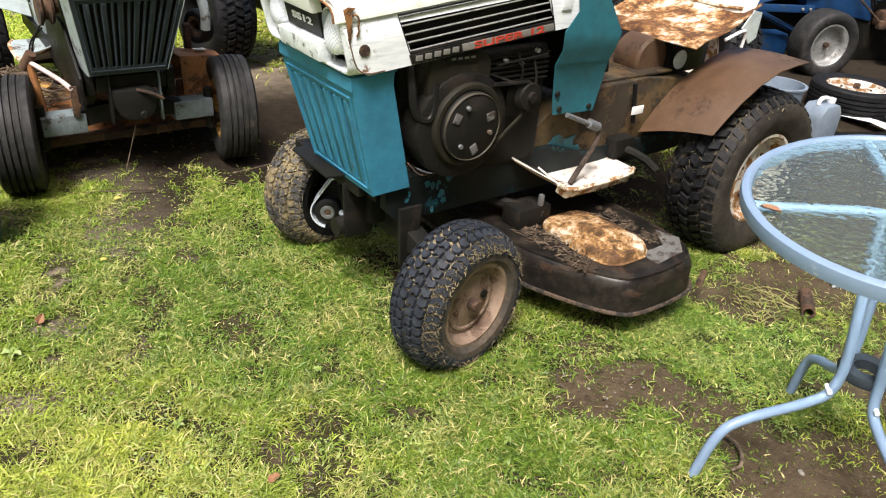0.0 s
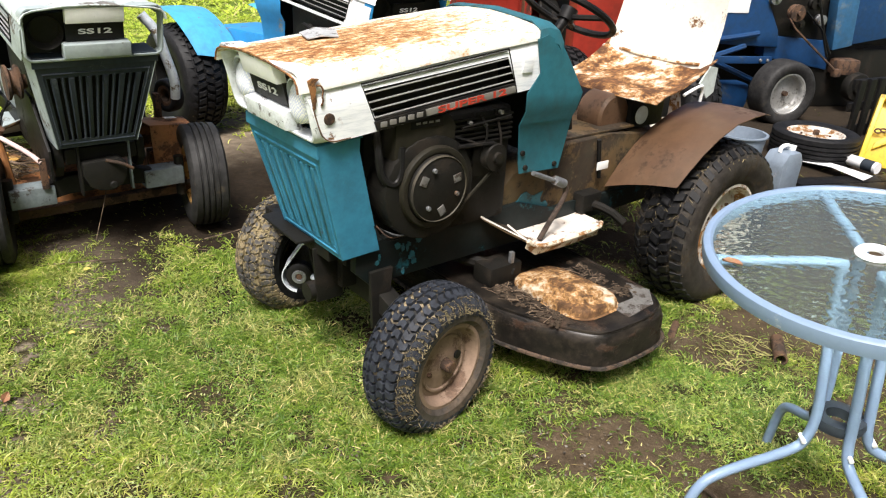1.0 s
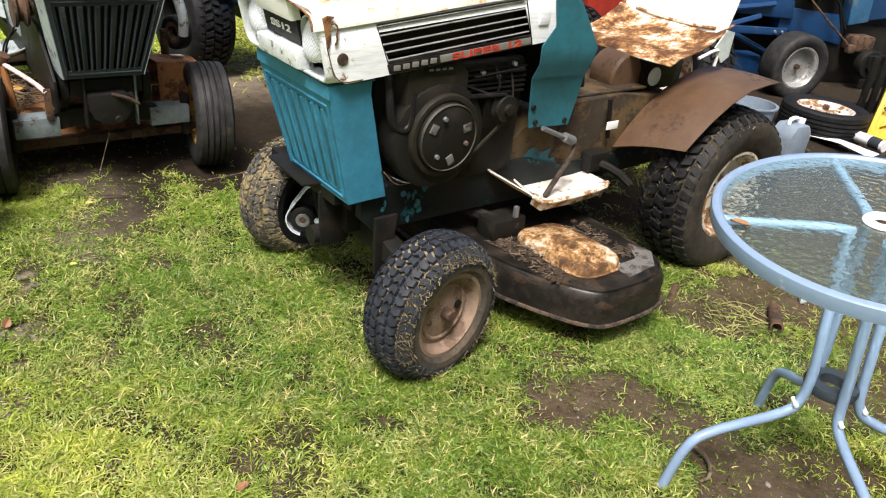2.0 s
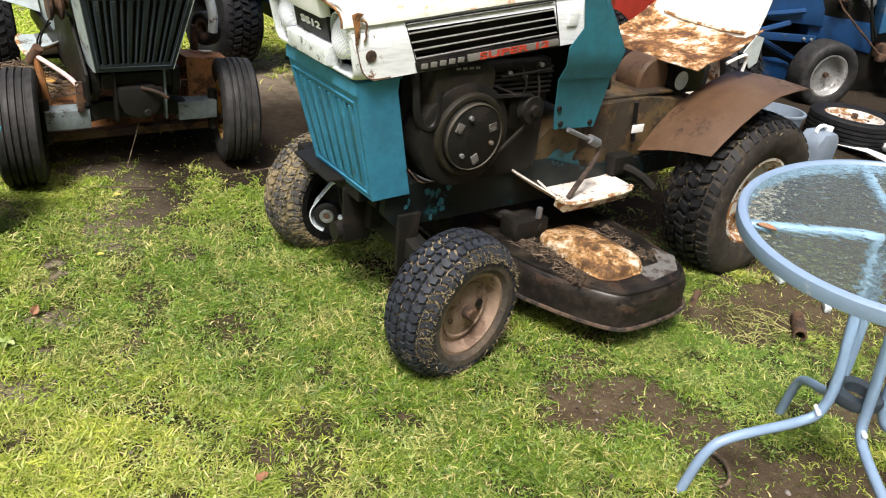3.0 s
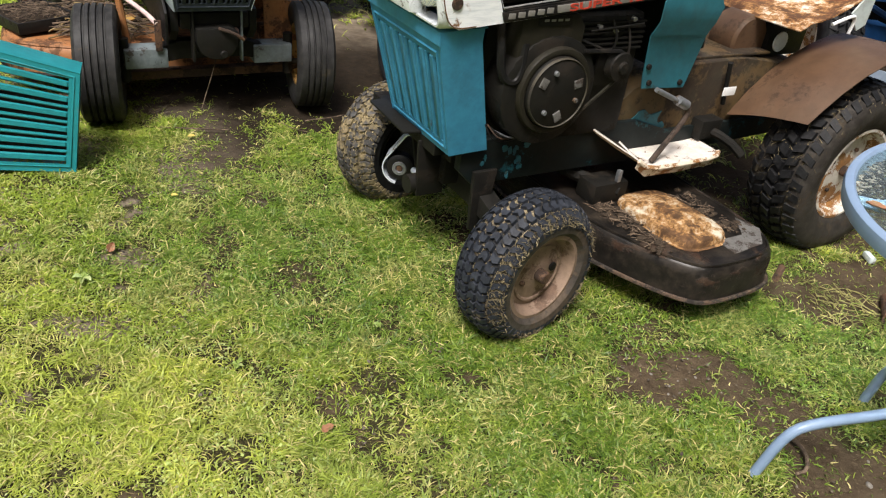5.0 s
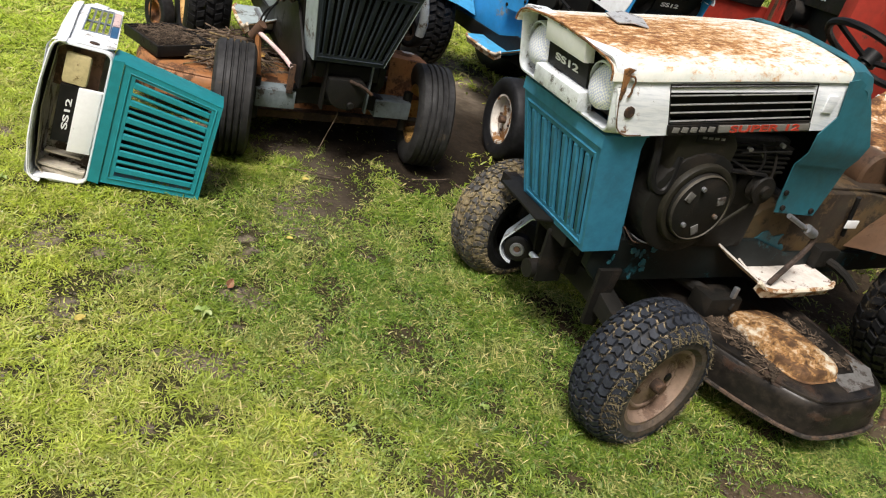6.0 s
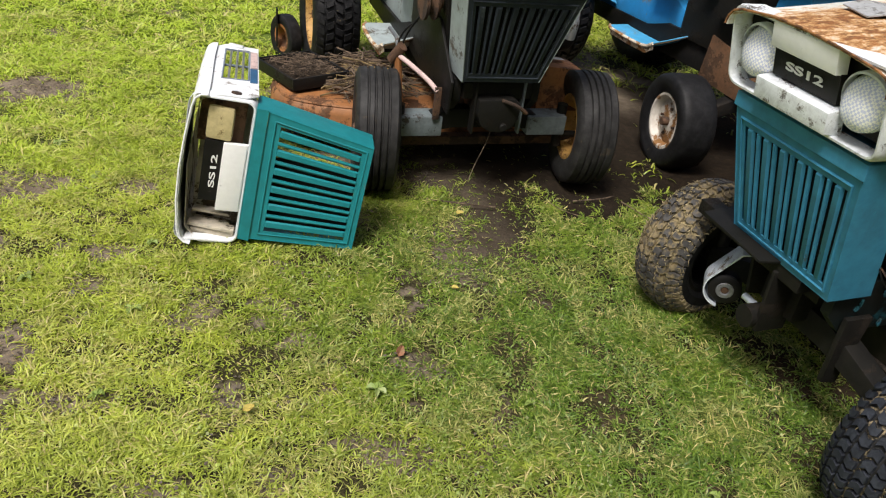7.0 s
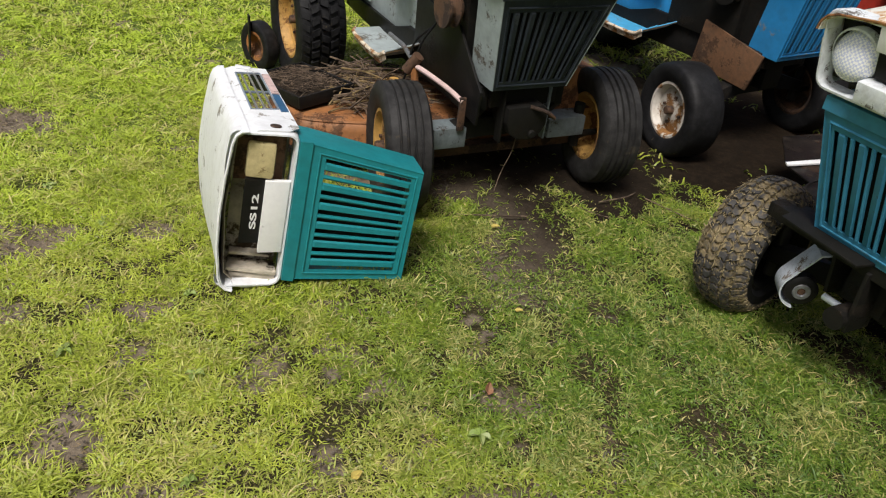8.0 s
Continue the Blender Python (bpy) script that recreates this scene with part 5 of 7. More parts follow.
def steering(parent, c=(-0.86, 0.0, 1.03), tilt=32):
    m = Matrix.Translation(c) @ pose(0, 0, 0, 0, tilt - 62, 0)
    ring = [m @ Vector((0.165 * math.cos(2 * math.pi * k / 36), 0.165 * math.sin(2 * math.pi * k / 36), 0)) for k in range(36)]
    w = part("steering_wheel", tube(ring, 0.012, 8, ring=True), black, parent, "black steering wheel")
    for k in range(3):
        a = radians(90 + 120 * k)
        p = m @ Vector((0.16 * math.cos(a), 0.16 * math.sin(a), 0))
        part("spoke", tube([m @ Vector((0, 0, -0.02)), p], 0.010, 6), black, w)
    part("steering_hub", rod(m @ Vector((0, 0, -0.03)), m @ Vector((0, 0, 0.012)), 0.03), black, w)
    part("steering_column", rod(m @ Vector((0, 0, -0.02)), (-0.66, 0, 0.80), 0.018), black, parent)


def cowl(parent, mat_a):
    """The dash cowl: side panels with a fold, and the band over the top."""
    for sd in (1, -1):
        y1, y2, y3 = sd * 0.243, sd * 0.250, sd * 0.222
        rows = [[(-0.475, y1, 1.00), (-0.515, y1, 1.01), (-0.585, y1 * 0.97, 0.985)],
                [(-0.50, y1, 0.90), (-0.56, y1, 0.91), (-0.645, y1, 0.90)],
                [(-0.445, y2, 0.845), (-0.58, y2, 0.83), (-0.692, y2, 0.825)],
                [(-0.447, y2, 0.79), (-0.57, y2, 0.785), (-0.682, y2 * 0.98, 0.78)],
                [(-0.452, y3, 0.74), (-0.56, y3, 0.74), (-0.685, y3, 0.735)],
                [(-0.462, y3, 0.62), (-0.56, y3, 0.615), (-0.655, y3, 0.60)],
                [(-0.470, y3, 0.583), (-0.56, y3, 0.578), (-0.648, y3, 0.573)]]
        part("cowl_side", sheet(rows, 0.003), mat_a, parent)
        for p in ((-0.625, y3, 0.592), (-0.492, y3, 0.60), (-0.475, y3, 0.65)):
            part("bolt", disc((p[0], p[1] + sd * 0.003, p[2]), 0.009, 0.008, 10), engine_black, parent)
    rows = []
    for x, dz in ((-0.495, 0.004), (-0.53, 0.008), (-0.575, -0.004), (-0.60, -0.04)):
        zt = upper_z(-0.5) + dz
        rows.append([(x + 0.01, -0.243, zt - 0.05), (x, -0.232, zt - 0.012), (x, -0.19, zt + 0.008), (x, 0, zt + 0.02), (x, 0.19, zt + 0.008), (x, 0.232, zt - 0.012), (x + 0.01, 0.243, zt - 0.05)])
    part("cowl_top", sheet(rows, 0.004), mat_a, parent)
    part("dash", sheet([[(-0.60, -0.205, 0.98), (-0.60, 0.205, 0.98)], [(-0.64, -0.205, 0.80), (-0.64, 0.205, 0.80)], [(-0.62, -0.205, 0.6), (-0.62, 0.205, 0.6)]], 0.004), black, parent)


def foot_step(parent, sd, mat_a):
    rows = [[(-0.515, sd * 0.02, 0.40), (-0.50, sd * 0.16, 0.385), (-0.475, sd * 0.285, 0.375)],
            [(-0.55, sd * 0.02, 0.352), (-0.54, sd * 0.16, 0.350), (-0.515, sd * 0.292, 0.348)],
            [(-0.65, sd * 0.03, 0.350), (-0.65, sd * 0.18, 0.350), (-0.65, sd * 0.298, 0.350)],
            [(-0.78, sd * 0.05, 0.352), (-0.80, sd * 0.18, 0.352), (-0.815, sd * 0.295, 0.352)],
            [(-0.835, sd * 0.06, 0.356), (-0.85, sd * 0.18, 0.356), (-0.845, sd * 0.275, 0.356)]]
    bm = sheet(rows, 0.006)
    part("foot_step", bm, mat_a, parent, "white rust-edged foot step")
    part("step_wing", sheet([[(-0.36, sd * 0.175, 0.45), (-0.37, sd * 0.19, 0.44)], [(-0.44, sd * 0.172, 0.395), (-0.43, sd * 0.24, 0.405)], [(-0.52, sd * 0.17, 0.356), (-0.478, sd * 0.287, 0.376)]], 0.004), mat_a, parent, "slanted white front wing of the step")
    part("step_tongue", sheet([[(-0.36, sd * 0.176, 0.446), (-0.37, sd * 0.192, 0.436)], [(-0.43, sd * 0.165, 0.408), (-0.42, sd * 0.235, 0.402)], [(-0.50, sd * 0.155, 0.379), (-0.475, sd * 0.283, 0.371)]], 0.004), brown_tub, parent, "rusty inside of the step wing")
    lip = [(-0.475, sd * 0.288, 0.374), (-0.515, sd * 0.296, 0.345), (-0.65, sd * 0.302, 0.345), (-0.815, sd * 0.298, 0.348), (-0.85, sd * 0.275, 0.352)]
    part("step_lip", tube(lip, 0.008, 8, round_off=1), white_rust, parent)
    part("step_skirt", sheet([[(x, y, z) for x, y, z in lip], [(x, y * 0.97, z - 0.03) for x, y, z in lip]], 0.004), white_rust, parent, "rust-stained turned-down edge")
    part("step_bracket", box(-0.80, -0.55, min(sd * 0.1, sd * 0.26), max(sd * 0.1, sd * 0.26), 0.318, 0.343, 0.004), engine_black, parent)


def mower_deck(parent, body_mat, hump_mat, patch_mat, half=0.66, ahead=0.0, left=1.0):
    """A stamped mower deck: top plate, rolled skirt, spindle covers."""
    outline = [(-0.30, 0.30), (-0.37, 0.50), (-0.45, half - 0.03), (-0.52, half), (-0.74, half), (-0.82, half - 0.05), (-0.86, 0.50), (-0.86, -0.50), (-0.80, -half + 0.02), (-0.52, -half), (-0.40, -half + 0.08), (-0.30, -0.30)]
    outline = [(x + ahead, y * left if y > 0.3 else y) for x, y in outline]
    for _ in range(2):
        outline = [(a[0] * f + b[0] * (1 - f), a[1] * f + b[1] * (1 - f)) for a, b in zip(outline, outline[1:] + outline[:1]) for f in (0.75, 0.25)]
    bm = bmesh.new()
    def ringv(k, z):
        cx, cy = -0.58 + ahead, 0.0
        return [bm.verts.new((cx + (x - cx) * k - 0.0, cy + (y - cy) * (1 - (1 - k) * 0.45), z)) for x, y in outline]
    loops = [ringv(1.01, 0.098), ringv(1.0, 0.11), ringv(0.995, 0.175), ringv(0.97, 0.20), ringv(0.92, 0.212), ringv(0.80, 0.216)]
    n = len(outline)
    for a, b in zip(loops, loops[1:]):
        for i in range(n):
            bm.faces.new((a[i], a[(i + 1) % n], b[(i + 1) % n], b[i]))
    bm.faces.new(loops[-1])
    faces = list(bm.faces)
    bmesh.ops.recalc_face_normals(bm, faces=faces)
    bmesh.ops.solidify(bm, geom=faces, thickness=0.004)
    part("deck_shell", bm, body_mat, parent, "scorched rusty steel mower deck")
    rim = [(-0.58 + ahead + (x + 0.58 - ahead) * 1.022, y * 1.012, 0.101) for x, y in outline]
    part("deck_lip", tube(rim, 0.007, 6, ring=True), deck_edge if hump_mat else engine_black, parent, "rolled lower lip of the deck")
    bead = [(-0.58 + ahead + (x + 0.58 - ahead) * 0.935, y * (1 - 0.065 * 0.45), 0.2105) for x, y in outline]
    part("deck_bead", tube(bead, 0.0055, 6, ring=True), body_mat, parent, "pressed bead round the top")
    for sd in ((1, -1) if hump_mat else ()):
        bm = bmesh.new()
        prof = []
        for k in range(28):
            a = 2 * math.pi * k / 28
            lx_, ly_ = math.cos(a), math.sin(a)
            e = 0.5
            prof.append((0.105 * math.copysign(abs(lx_) ** e, lx_), 0.165 * math.copysign(abs(ly_) ** e, ly_)))
        loops = []
        for s, z in ((1.08, 0.2145), (1.02, 0.217), (1.0, 0.234), (0.96, 0.241), (0.90, 0.243), (0.70, 0.245), (0.675, 0.254), (0.62, 0.258), (0.46, 0.259), (0.44, 0.264), (0.38, 0.267), (0.18, 0.268)):
            loops.append([bm.verts.new((-0.545 + x * s, sd * (0.405 + y * s + (1 - s) * 0.03), z + 0.004 * math.sin(9 * y))) for x, y in prof])
        for a, b in zip(loops, loops[1:]):
            for i in range(28):
                bm.faces.new((a[i], a[(i + 1) % 28], b[(i + 1) % 28], b[i]))
        bm.faces.new(loops[-1])
        part("spindle_cover", bm, hump_mat, parent, "orange rusty spindle cover")
    if patch_mat:
        part("deck_patch", sheet([[(-0.60, 0.555, 0.2205), (-0.60, 0.625, 0.2165)], [(-0.71, 0.555, 0.2205), (-0.735, 0.615, 0.2175)], [(-0.775, 0.47, 0.2205), (-0.805, 0.545, 0.2185)]], 0.002), patch_mat, parent, "bare grey metal plate")
        part("deck_pulley_guard", box(-0.5, -0.36, 0.16, 0.25, 0.215, 0.285, 0.012), engine_black, parent)
        part("deck_arm", tube([(-0.30, 0.05, 0.30), (-0.38, 0.16, 0.27), (-0.47, 0.24, 0.25)], 0.022, 8, round_off=1), engine_black, parent)
        part("wing_bolt", box(-0.46, -0.445, 0.235, 0.25, 0.285, 0.325, 0.003), steel, parent)
        part("deck_bolt", disc((-0.66, 0.50, 0.222), 0.012, 0.02, 8), rust_steel, parent)
    part("deck_runner", rod((-0.79, half - 0.005, 0.11), (-0.88, half - 0.05, 0.10), 0.012), rust_steel, parent)


# ---- the teal and white tractor ----
TEAL_AT = pose(-0.229, 2.223, 0.0, 0, 0, 225)
tr = thing("garden_tractor", TEAL_AT, "teal and white old garden tractor, rusted, parked on grass", "tractor", "parked garden tractors")
front = wheel(tr, (0.016, 0.425, 0.190), 10, 1, 0.206, 0.185, 0.122, "turf", tyre_muddy, tyre_side, brown_rim, 160, 3, "wheel", "front wheel with brown rusty rim", 40, 0, 0.008, 1)
part("valve_hole", disc((-0.045, 0.052, -0.028), 0.013, 0.006, 16), black, front, "dark round hole in the rim")
tagged(part("caked_grass", caked_mesh(0.205, 0.185, 260, 33, 0.36, 0.49, 0.27), hay, front, "dried grass along the shoulder", flat=True), kind="stuff")
part("rim_step", revolve([(0.076, 0.044), (0.080, 0.050), (0.086, 0.050), (0.090, 0.044)], 40, closed=True), brown_rim, front, "pressed ring in the rim")
wheel(tr, (0.0, -0.405, 0.190), 12, -1, 0.206, 0.185, 0.112, "turf", tyre_crust, tyre_plain, black, 2400, 5, "wheel", "front wheel thickly caked with dried grass", 10, 0, 0.0)
wheel(tr, (-1.335, 0.385, 0.295), 0, 1, 0.302, 0.23, 0.165, "lug", tyre_rear, rear_side, white_rim, 800, 7, "wheel", "rear wheel with a white rim", 0, 0, 0.02)
wheel(tr, (-1.335, -0.385, 0.295), 0, -1, 0.302, 0.23, 0.165, "lug", tyre_rear, tyre_plain, white_rim, 60, 8, "wheel", "rear wheel with a white rim", 0, 0, 0.02)
axle_assembly(tr, engine_black)
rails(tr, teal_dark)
grille_assembly(tr, teal, teal)
hood_assembly(tr, hood_white, hood_rust, white_dirty, "both", "SS12", plate_white)
torn = [(0.281, 0.949), (0.268, 0.955), (0.250, 0.952), (0.262, 0.941), (0.258, 0.926), (0.261, 0.915), (0.257, 0.900), (0.261, 0.890), (0.260, 0.881), (0.266, 0.876), (0.269, 0.895), (0.272, 0.915), (0.276, 0.932)]
part("torn_edge", prism(torn, HOOD_HALF - 0.001, HOOD_HALF + 0.004, "y"), torn_rust, tr, "torn rusty strip at the hood corner")
part("torn_curl", tube([(0.258, HOOD_HALF + 0.003, 0.936), (0.247, HOOD_HALF + 0.005, 0.937), (0.240, HOOD_HALF + 0.006, 0.924), (0.243, HOOD_HALF + 0.004, 0.909), (0.240, HOOD_HALF + 0.005, 0.898), (0.245, HOOD_HALF + 0.003, 0.886)], 0.0026, 6, round_off=2), torn_rust, tr, "thin curled rusty sliver")
part("side_edge", tube([(0.267, HOOD_HALF, 0.884), (0.259, HOOD_HALF, 0.858), (0.250, HOOD_HALF, 0.828), (0.238, HOOD_HALF, 0.803), (0.214, HOOD_HALF, 0.790), (0.16, HOOD_HALF, 0.794)], 0.0018, 6, round_off=1), rust_brown, tr, "rusty bare edge of the side panel")
engine_assembly(tr)
cowl(tr, teal_grey)
part("bent_tin", sheet([[(0.10, -0.13, 0.996), (0.13, -0.03, 0.996)], [(0.05, -0.13, 1.008), (0.09, -0.02, 1.004)], [(0.0, -0.10, 1.006), (0.05, 0.0, 1.002)]], 0.003), pale_tin, tr, "lifted flap of pale grey metal")
part("fender", fender_mesh(1), brown, tr, "bare brown rusted rear fender")
part("fender", fender_mesh(-1), brown, tr, "bare brown rusted rear fender")
part("transaxle_tunnel", prism([(-0.40, 0.32), (-0.40, 0.45), (-0.52, 0.55), (-0.70, 0.62), (-1.0, 0.62), (-1.35, 0.58), (-1.4, 0.36), (-0.9, 0.33)], -0.15, 0.15, "y", 0.012), brown_tub, tr, "rust-filmed tunnel over the drive")
def paint_blot(x, z, rx, rz, seed, y=0.150):
    """A ragged remnant of teal paint on the tunnel or the frame."""
    rg = random.Random(seed)
    pts = []
    for k in range(18):
        a, r = 2 * math.pi * k / 18, rg.uniform(0.55, 1.1)
        pts.append((x + rx * r * math.cos(a), z + rz * r * math.sin(a)))
    part("teal_patch", prism(pts, y, y + 0.0035, "y"), teal_grey, tr, "ragged patch of old teal paint")


paint_blot(-0.60, 0.43, 0.085, 0.055, 3)
paint_blot(-0.665, 0.40, 0.035, 0.030, 4)
rng = random.Random(19)
for k in range(9):
    paint_blot(-0.085 + rng.gauss(0, 0.030), 0.392 + rng.gauss(0, 0.026), rng.uniform(0.005, 0.014), rng.uniform(0.006, 0.018), 30 + k, 0.1652 + 0.0004 * k)
for k in range(3):
    paint_blot(0.030 + rng.gauss(0, 0.010), 0.385 + rng.gauss(0, 0.022), rng.uniform(0.004, 0.008), rng.uniform(0.008, 0.018), 50 + k, 0.1652 + 0.0004 * k)
foot_step(tr, 1, step_white)
foot_step(tr, -1, step_white)
part("foot_pedal", tube([(-0.545, 0.27, 0.355), (-0.585, 0.265, 0.40), (-0.665, 0.255, 0.48), (-0.67, 0.25, 0.52), (-0.63, 0.25, 0.535)], 0.009, 8, round_off=2), pedal_brown, tr, "bent dark rusty pedal rod")
part("pedal_rod", rod((-0.635, 0.25, 0.533), (-0.51, 0.245, 0.585), 0.008), steel, tr, "bright threaded rod")
part("pedal_clamp", rod((-0.655, 0.25, 0.525), (-0.61, 0.25, 0.545), 0.016), steel, tr)
part("lever", rod((-0.94, 0.165, 0.47), (-0.90, 0.175, 0.62), 0.008), black, tr, "thin black lever")
part("lever_tag", box(-0.965, -0.905, 0.176, 0.180, 0.505, 0.535, 0.002), plate_white, tr, "white paper tag")
part("linkage_bracket", box(-0.93, -0.83, 0.10, 0.20, 0.36, 0.43, 0.01), engine_black, tr)
part("linkage_arm", tube([(-0.86, 0.15, 0.40), (-0.93, 0.24, 0.37), (-0.96, 0.29, 0.33)], 0.016, 8, round_off=1), engine_black, tr)
bm = revolve([(0, 0.06), (0.075, 0.06), (0.085, 0.05), (0.085, -0.05), (0.075, -0.06), (0, -0.06)], 26, centre=(-1.09, 0.02, 0.655))
part("brake_drum", bm, brown, tr, "rusty round drum")
part("drum_side", disc((-1.19, 0.125, 0.66), 0.035, 0.006, 18), grey_white, tr)
part("tunnel_plate", box(-1.15, -0.72, -0.13, 0.13, 0.621, 0.629, 0.002), brown_tub, tr)
part("dash_lever", rod((-0.80, 0.12, 0.66), (-0.76, 0.14, 0.76), 0.009), black, tr)
seat_assembly(tr, seat_rust, seat_white)
steering(tr)
mower_deck(tr, deck_black, hump_rust, patch_grey, 0.672, 0.024)
part("discharge_chute", sheet([[(-0.50, -0.64, 0.214), (-0.86, -0.62, 0.214)], [(-0.56, -0.80, 0.200), (-0.87, -0.78, 0.200)], [(-0.80, -1.03, 0.185), (-1.08, -1.0, 0.185)]], 0.005), deck_black, tr, "flat black discharge chute")
# front lift bracket with its chrome idler
part("lift_bar", box(0.10, 0.15, -0.30, 0.10, 0.385, 0.425, 0.004), engine_black, tr)
part("lift_shelf", prism([(0.08, -0.24), (0.20, -0.22), (0.21, 0.02), (0.10, 0.04)], 0.425, 0.432, "z", 0.002), engine_black, tr)
part("lift_plate", prism([(0.03, 0.24), (0.09, 0.25), (0.12, 0.40), (0.03, 0.42)], -0.10, -0.088, "y", 0.003), engine_black, tr)
part("lift_plate", prism([(0.06, 0.22), (0.15, 0.22), (0.16, 0.40), (0.06, 0.42)], 0.02, 0.032, "y", 0.003), engine_black, tr)
turn_idler = Matrix.Translation((0.11, -0.15, 0.230)) @ pose(0, 0, 0, 0, 0, -38)
bm = revolve([(0.012, 0.018), (0.020, 0.022), (0.034, 0.022), (0.044, 0.016), (0.038, 0.0), (0.044, -0.016), (0.034, -0.022), (0.012, -0.022)], 30, closed=True)
bmesh.ops.transform(bm, matrix=turn_idler, verts=bm.verts)
idler = part("idler_pulley", bm, black, tr, "black grooved idler pulley")
bm = revolve([(0.010, 0.020), (0.013, 0.025), (0.022, 0.025), (0.025, 0.020)], 24, closed=True)
bmesh.ops.transform(bm, matrix=turn_idler, verts=bm.verts)
part("bearing_ring", bm, steel, idler)
bm = disc((0, 0.016, 0), 0.011, 0.012, 14)
bmesh.ops.transform(bm, matrix=turn_idler, verts=bm.verts)
part("bearing_bolt", bm, rust_steel, idler)
rows = [[(0.056 * math.cos(radians(a)), y, 0.056 * math.sin(radians(a))) for y in (-0.048, 0.024)] for a in range(-80, 50, 12)]
rows = rows + [[(-0.012, y, 0.118) for y in (-0.048, 0.024)], [(-0.05, y, 0.130) for y in (-0.048, 0.024)]]
bm = sheet(rows, 0.004)
bmesh.ops.transform(bm, matrix=turn_idler, verts=bm.verts)
part("idler_guard", bm, chrome, tr, "curved chrome idler guard")
part("idler_bolt", rod((0.10, -0.085, 0.245), (0.10, 0.025, 0.247), 0.010), chrome, tr, "bright steel rod")
part("pivot_boss", rod((0.10, 0.0, 0.25), (0.17, 0.0, 0.25), 0.03), engine_black, tr)
part("hanger", prism([(0.0, 0.16), (0.05, 0.17), (0.06, 0.36), (-0.02, 0.36)], 0.17, 0.185, "y", 0.003), engine_black, tr)

# ---- the grey tractor with the black grille ----
GREY_AT = pose(-1.415, 2.84, 0.002, 0, 0, -46.5)
gt = thing("garden_tractor", GREY_AT, "grey stripped garden tractor with dark slatted grille", "tractor", "parked garden tractors")
for sd in (1, -1):
    wheel(gt, (0.02, sd * 0.415, 0.22), -10, sd, 0.222, 0.155, 0.122, "rib", tyre_dusty, tyre_plain, yellow_rim, 0, 11, "wheel", "front wheel with ribbed tyre and rusty yellow rim", 20, 0, 0.0)
    wheel(gt, (-1.22, sd * 0.38, 0.285), 0, sd, 0.285, 0.22, 0.165, "lug", tyre_plain, tyre_plain, yellow_rim, 0, 13, "wheel", "rear wheel with a yellow rim", 0, 0, 0.02)
axle_assembly(gt, engine_black)
for sd in (1, -1):
    part("axle_beam", box(-0.045, 0.045, min(sd * 0.17, sd * 0.33), max(sd * 0.17, sd * 0.33), 0.20, 0.275, 0.006), slate_grey, gt)
rails(gt, black)
grille_assembly(gt, slate, slate, depth=0.15, rake=0.075, foot=(-0.160, 0.125), head=(-0.206, 0.204), zb=0.452, zt=0.762, side_mat=grey_paint)
hood_assembly(gt, grey_paint, grey_white, grey_paint, "sockets", "SS12", plate_white, strip=False, stripped=True)
engine_assembly(gt, False)
case = [(-0.085, 0.385), (-0.085, 0.330), (-0.070, 0.290), (-0.035, 0.268), (0.010, 0.262), (0.050, 0.280), (0.072, 0.315), (0.075, 0.370), (0.050, 0.390)]
part("gear_case", prism(case, 0.05, 0.165, "x", 0.010), engine_black, gt, "lumpy black gear case")
part("drain_plug", disc((0.0, 0.0, 0.0), 0.014, 0.016, 12), engine_black, gt).matrix_local = pose(0.168, 0.015, 0.287, 0, 0, -90)
part("case_strap", box(0.10, 0.14, -0.094, -0.086, 0.25, 0.45, 0.002), engine_black, gt)
part("case_strap", box(0.09, 0.12, 0.096, 0.104, 0.24, 0.44, 0.002), slate_grey, gt)
part("bent_lever", tube([(0.16, 0.0, 0.385), (0.19, 0.05, 0.375), (0.18, 0.09, 0.345)], 0.007, 8, round_off=1), rust_steel, gt)
part("lower_panel", prism([(0.13, 0.32), (0.14, 0.44), (-0.06, 0.60), (-0.42, 0.62), (-0.42, 0.38), (-0.1, 0.34)], -0.19, -0.18, "y", 0.002), black, gt, "dark side plate below the hood")
part("side_pulley", revolve([(0, 0.05), (0.025, 0.05), (0.03, 0.035), (0.06, 0.03), (0.065, 0.02), (0.045, 0.01), (0.045, 0.0), (0.065, -0.01), (0.065, -0.02), (0, -0.02)], 26, centre=(-0.06, -0.24, 0.66)), rust_steel, gt, "rusty belt pulley")
cowl(gt, grey_paint)
part("fender", fender_mesh(1), grey_paint, gt)
part("fender", fender_mesh(-1), grey_paint, gt)
part("transaxle_tunnel", prism([(-0.34, 0.30), (-0.34, 0.475), (-0.70, 0.63), (-1.35, 0.60), (-1.4, 0.36), (-0.9, 0.33)], -0.15, 0.15, "y", 0.012), grey_paint, gt)
part("steering_link", tube([(-0.13, -0.31, 0.445), (-0.07, -0.285, 0.435), (0.0, -0.23, 0.40), (0.055, -0.205, 0.375)], 0.009, 8, round_off=1), pink, gt, "pink bleached steering link")
part("link_end", rod((-0.15, -0.33, 0.42), (-0.12, -0.30, 0.48), 0.020), rust_steel, gt, "rusty ball joint")
part("lift_arm", tube([(-0.13, -0.31, 0.44), (-0.13, -0.30, 0.33), (-0.10, -0.29, 0.22)], 0.014, 8), orange, gt, "orange upright lift arm")
part("link_bracket", box(0.045, 0.057, -0.215, -0.19, 0.27, 0.39, 0.003), rust_steel, gt)
part("lift_rod", tube([(-0.13, -0.31, 0.45), (-0.36, -0.26, 0.44), (-0.52, -0.25, 0.43)], 0.008, 8), steel, gt)
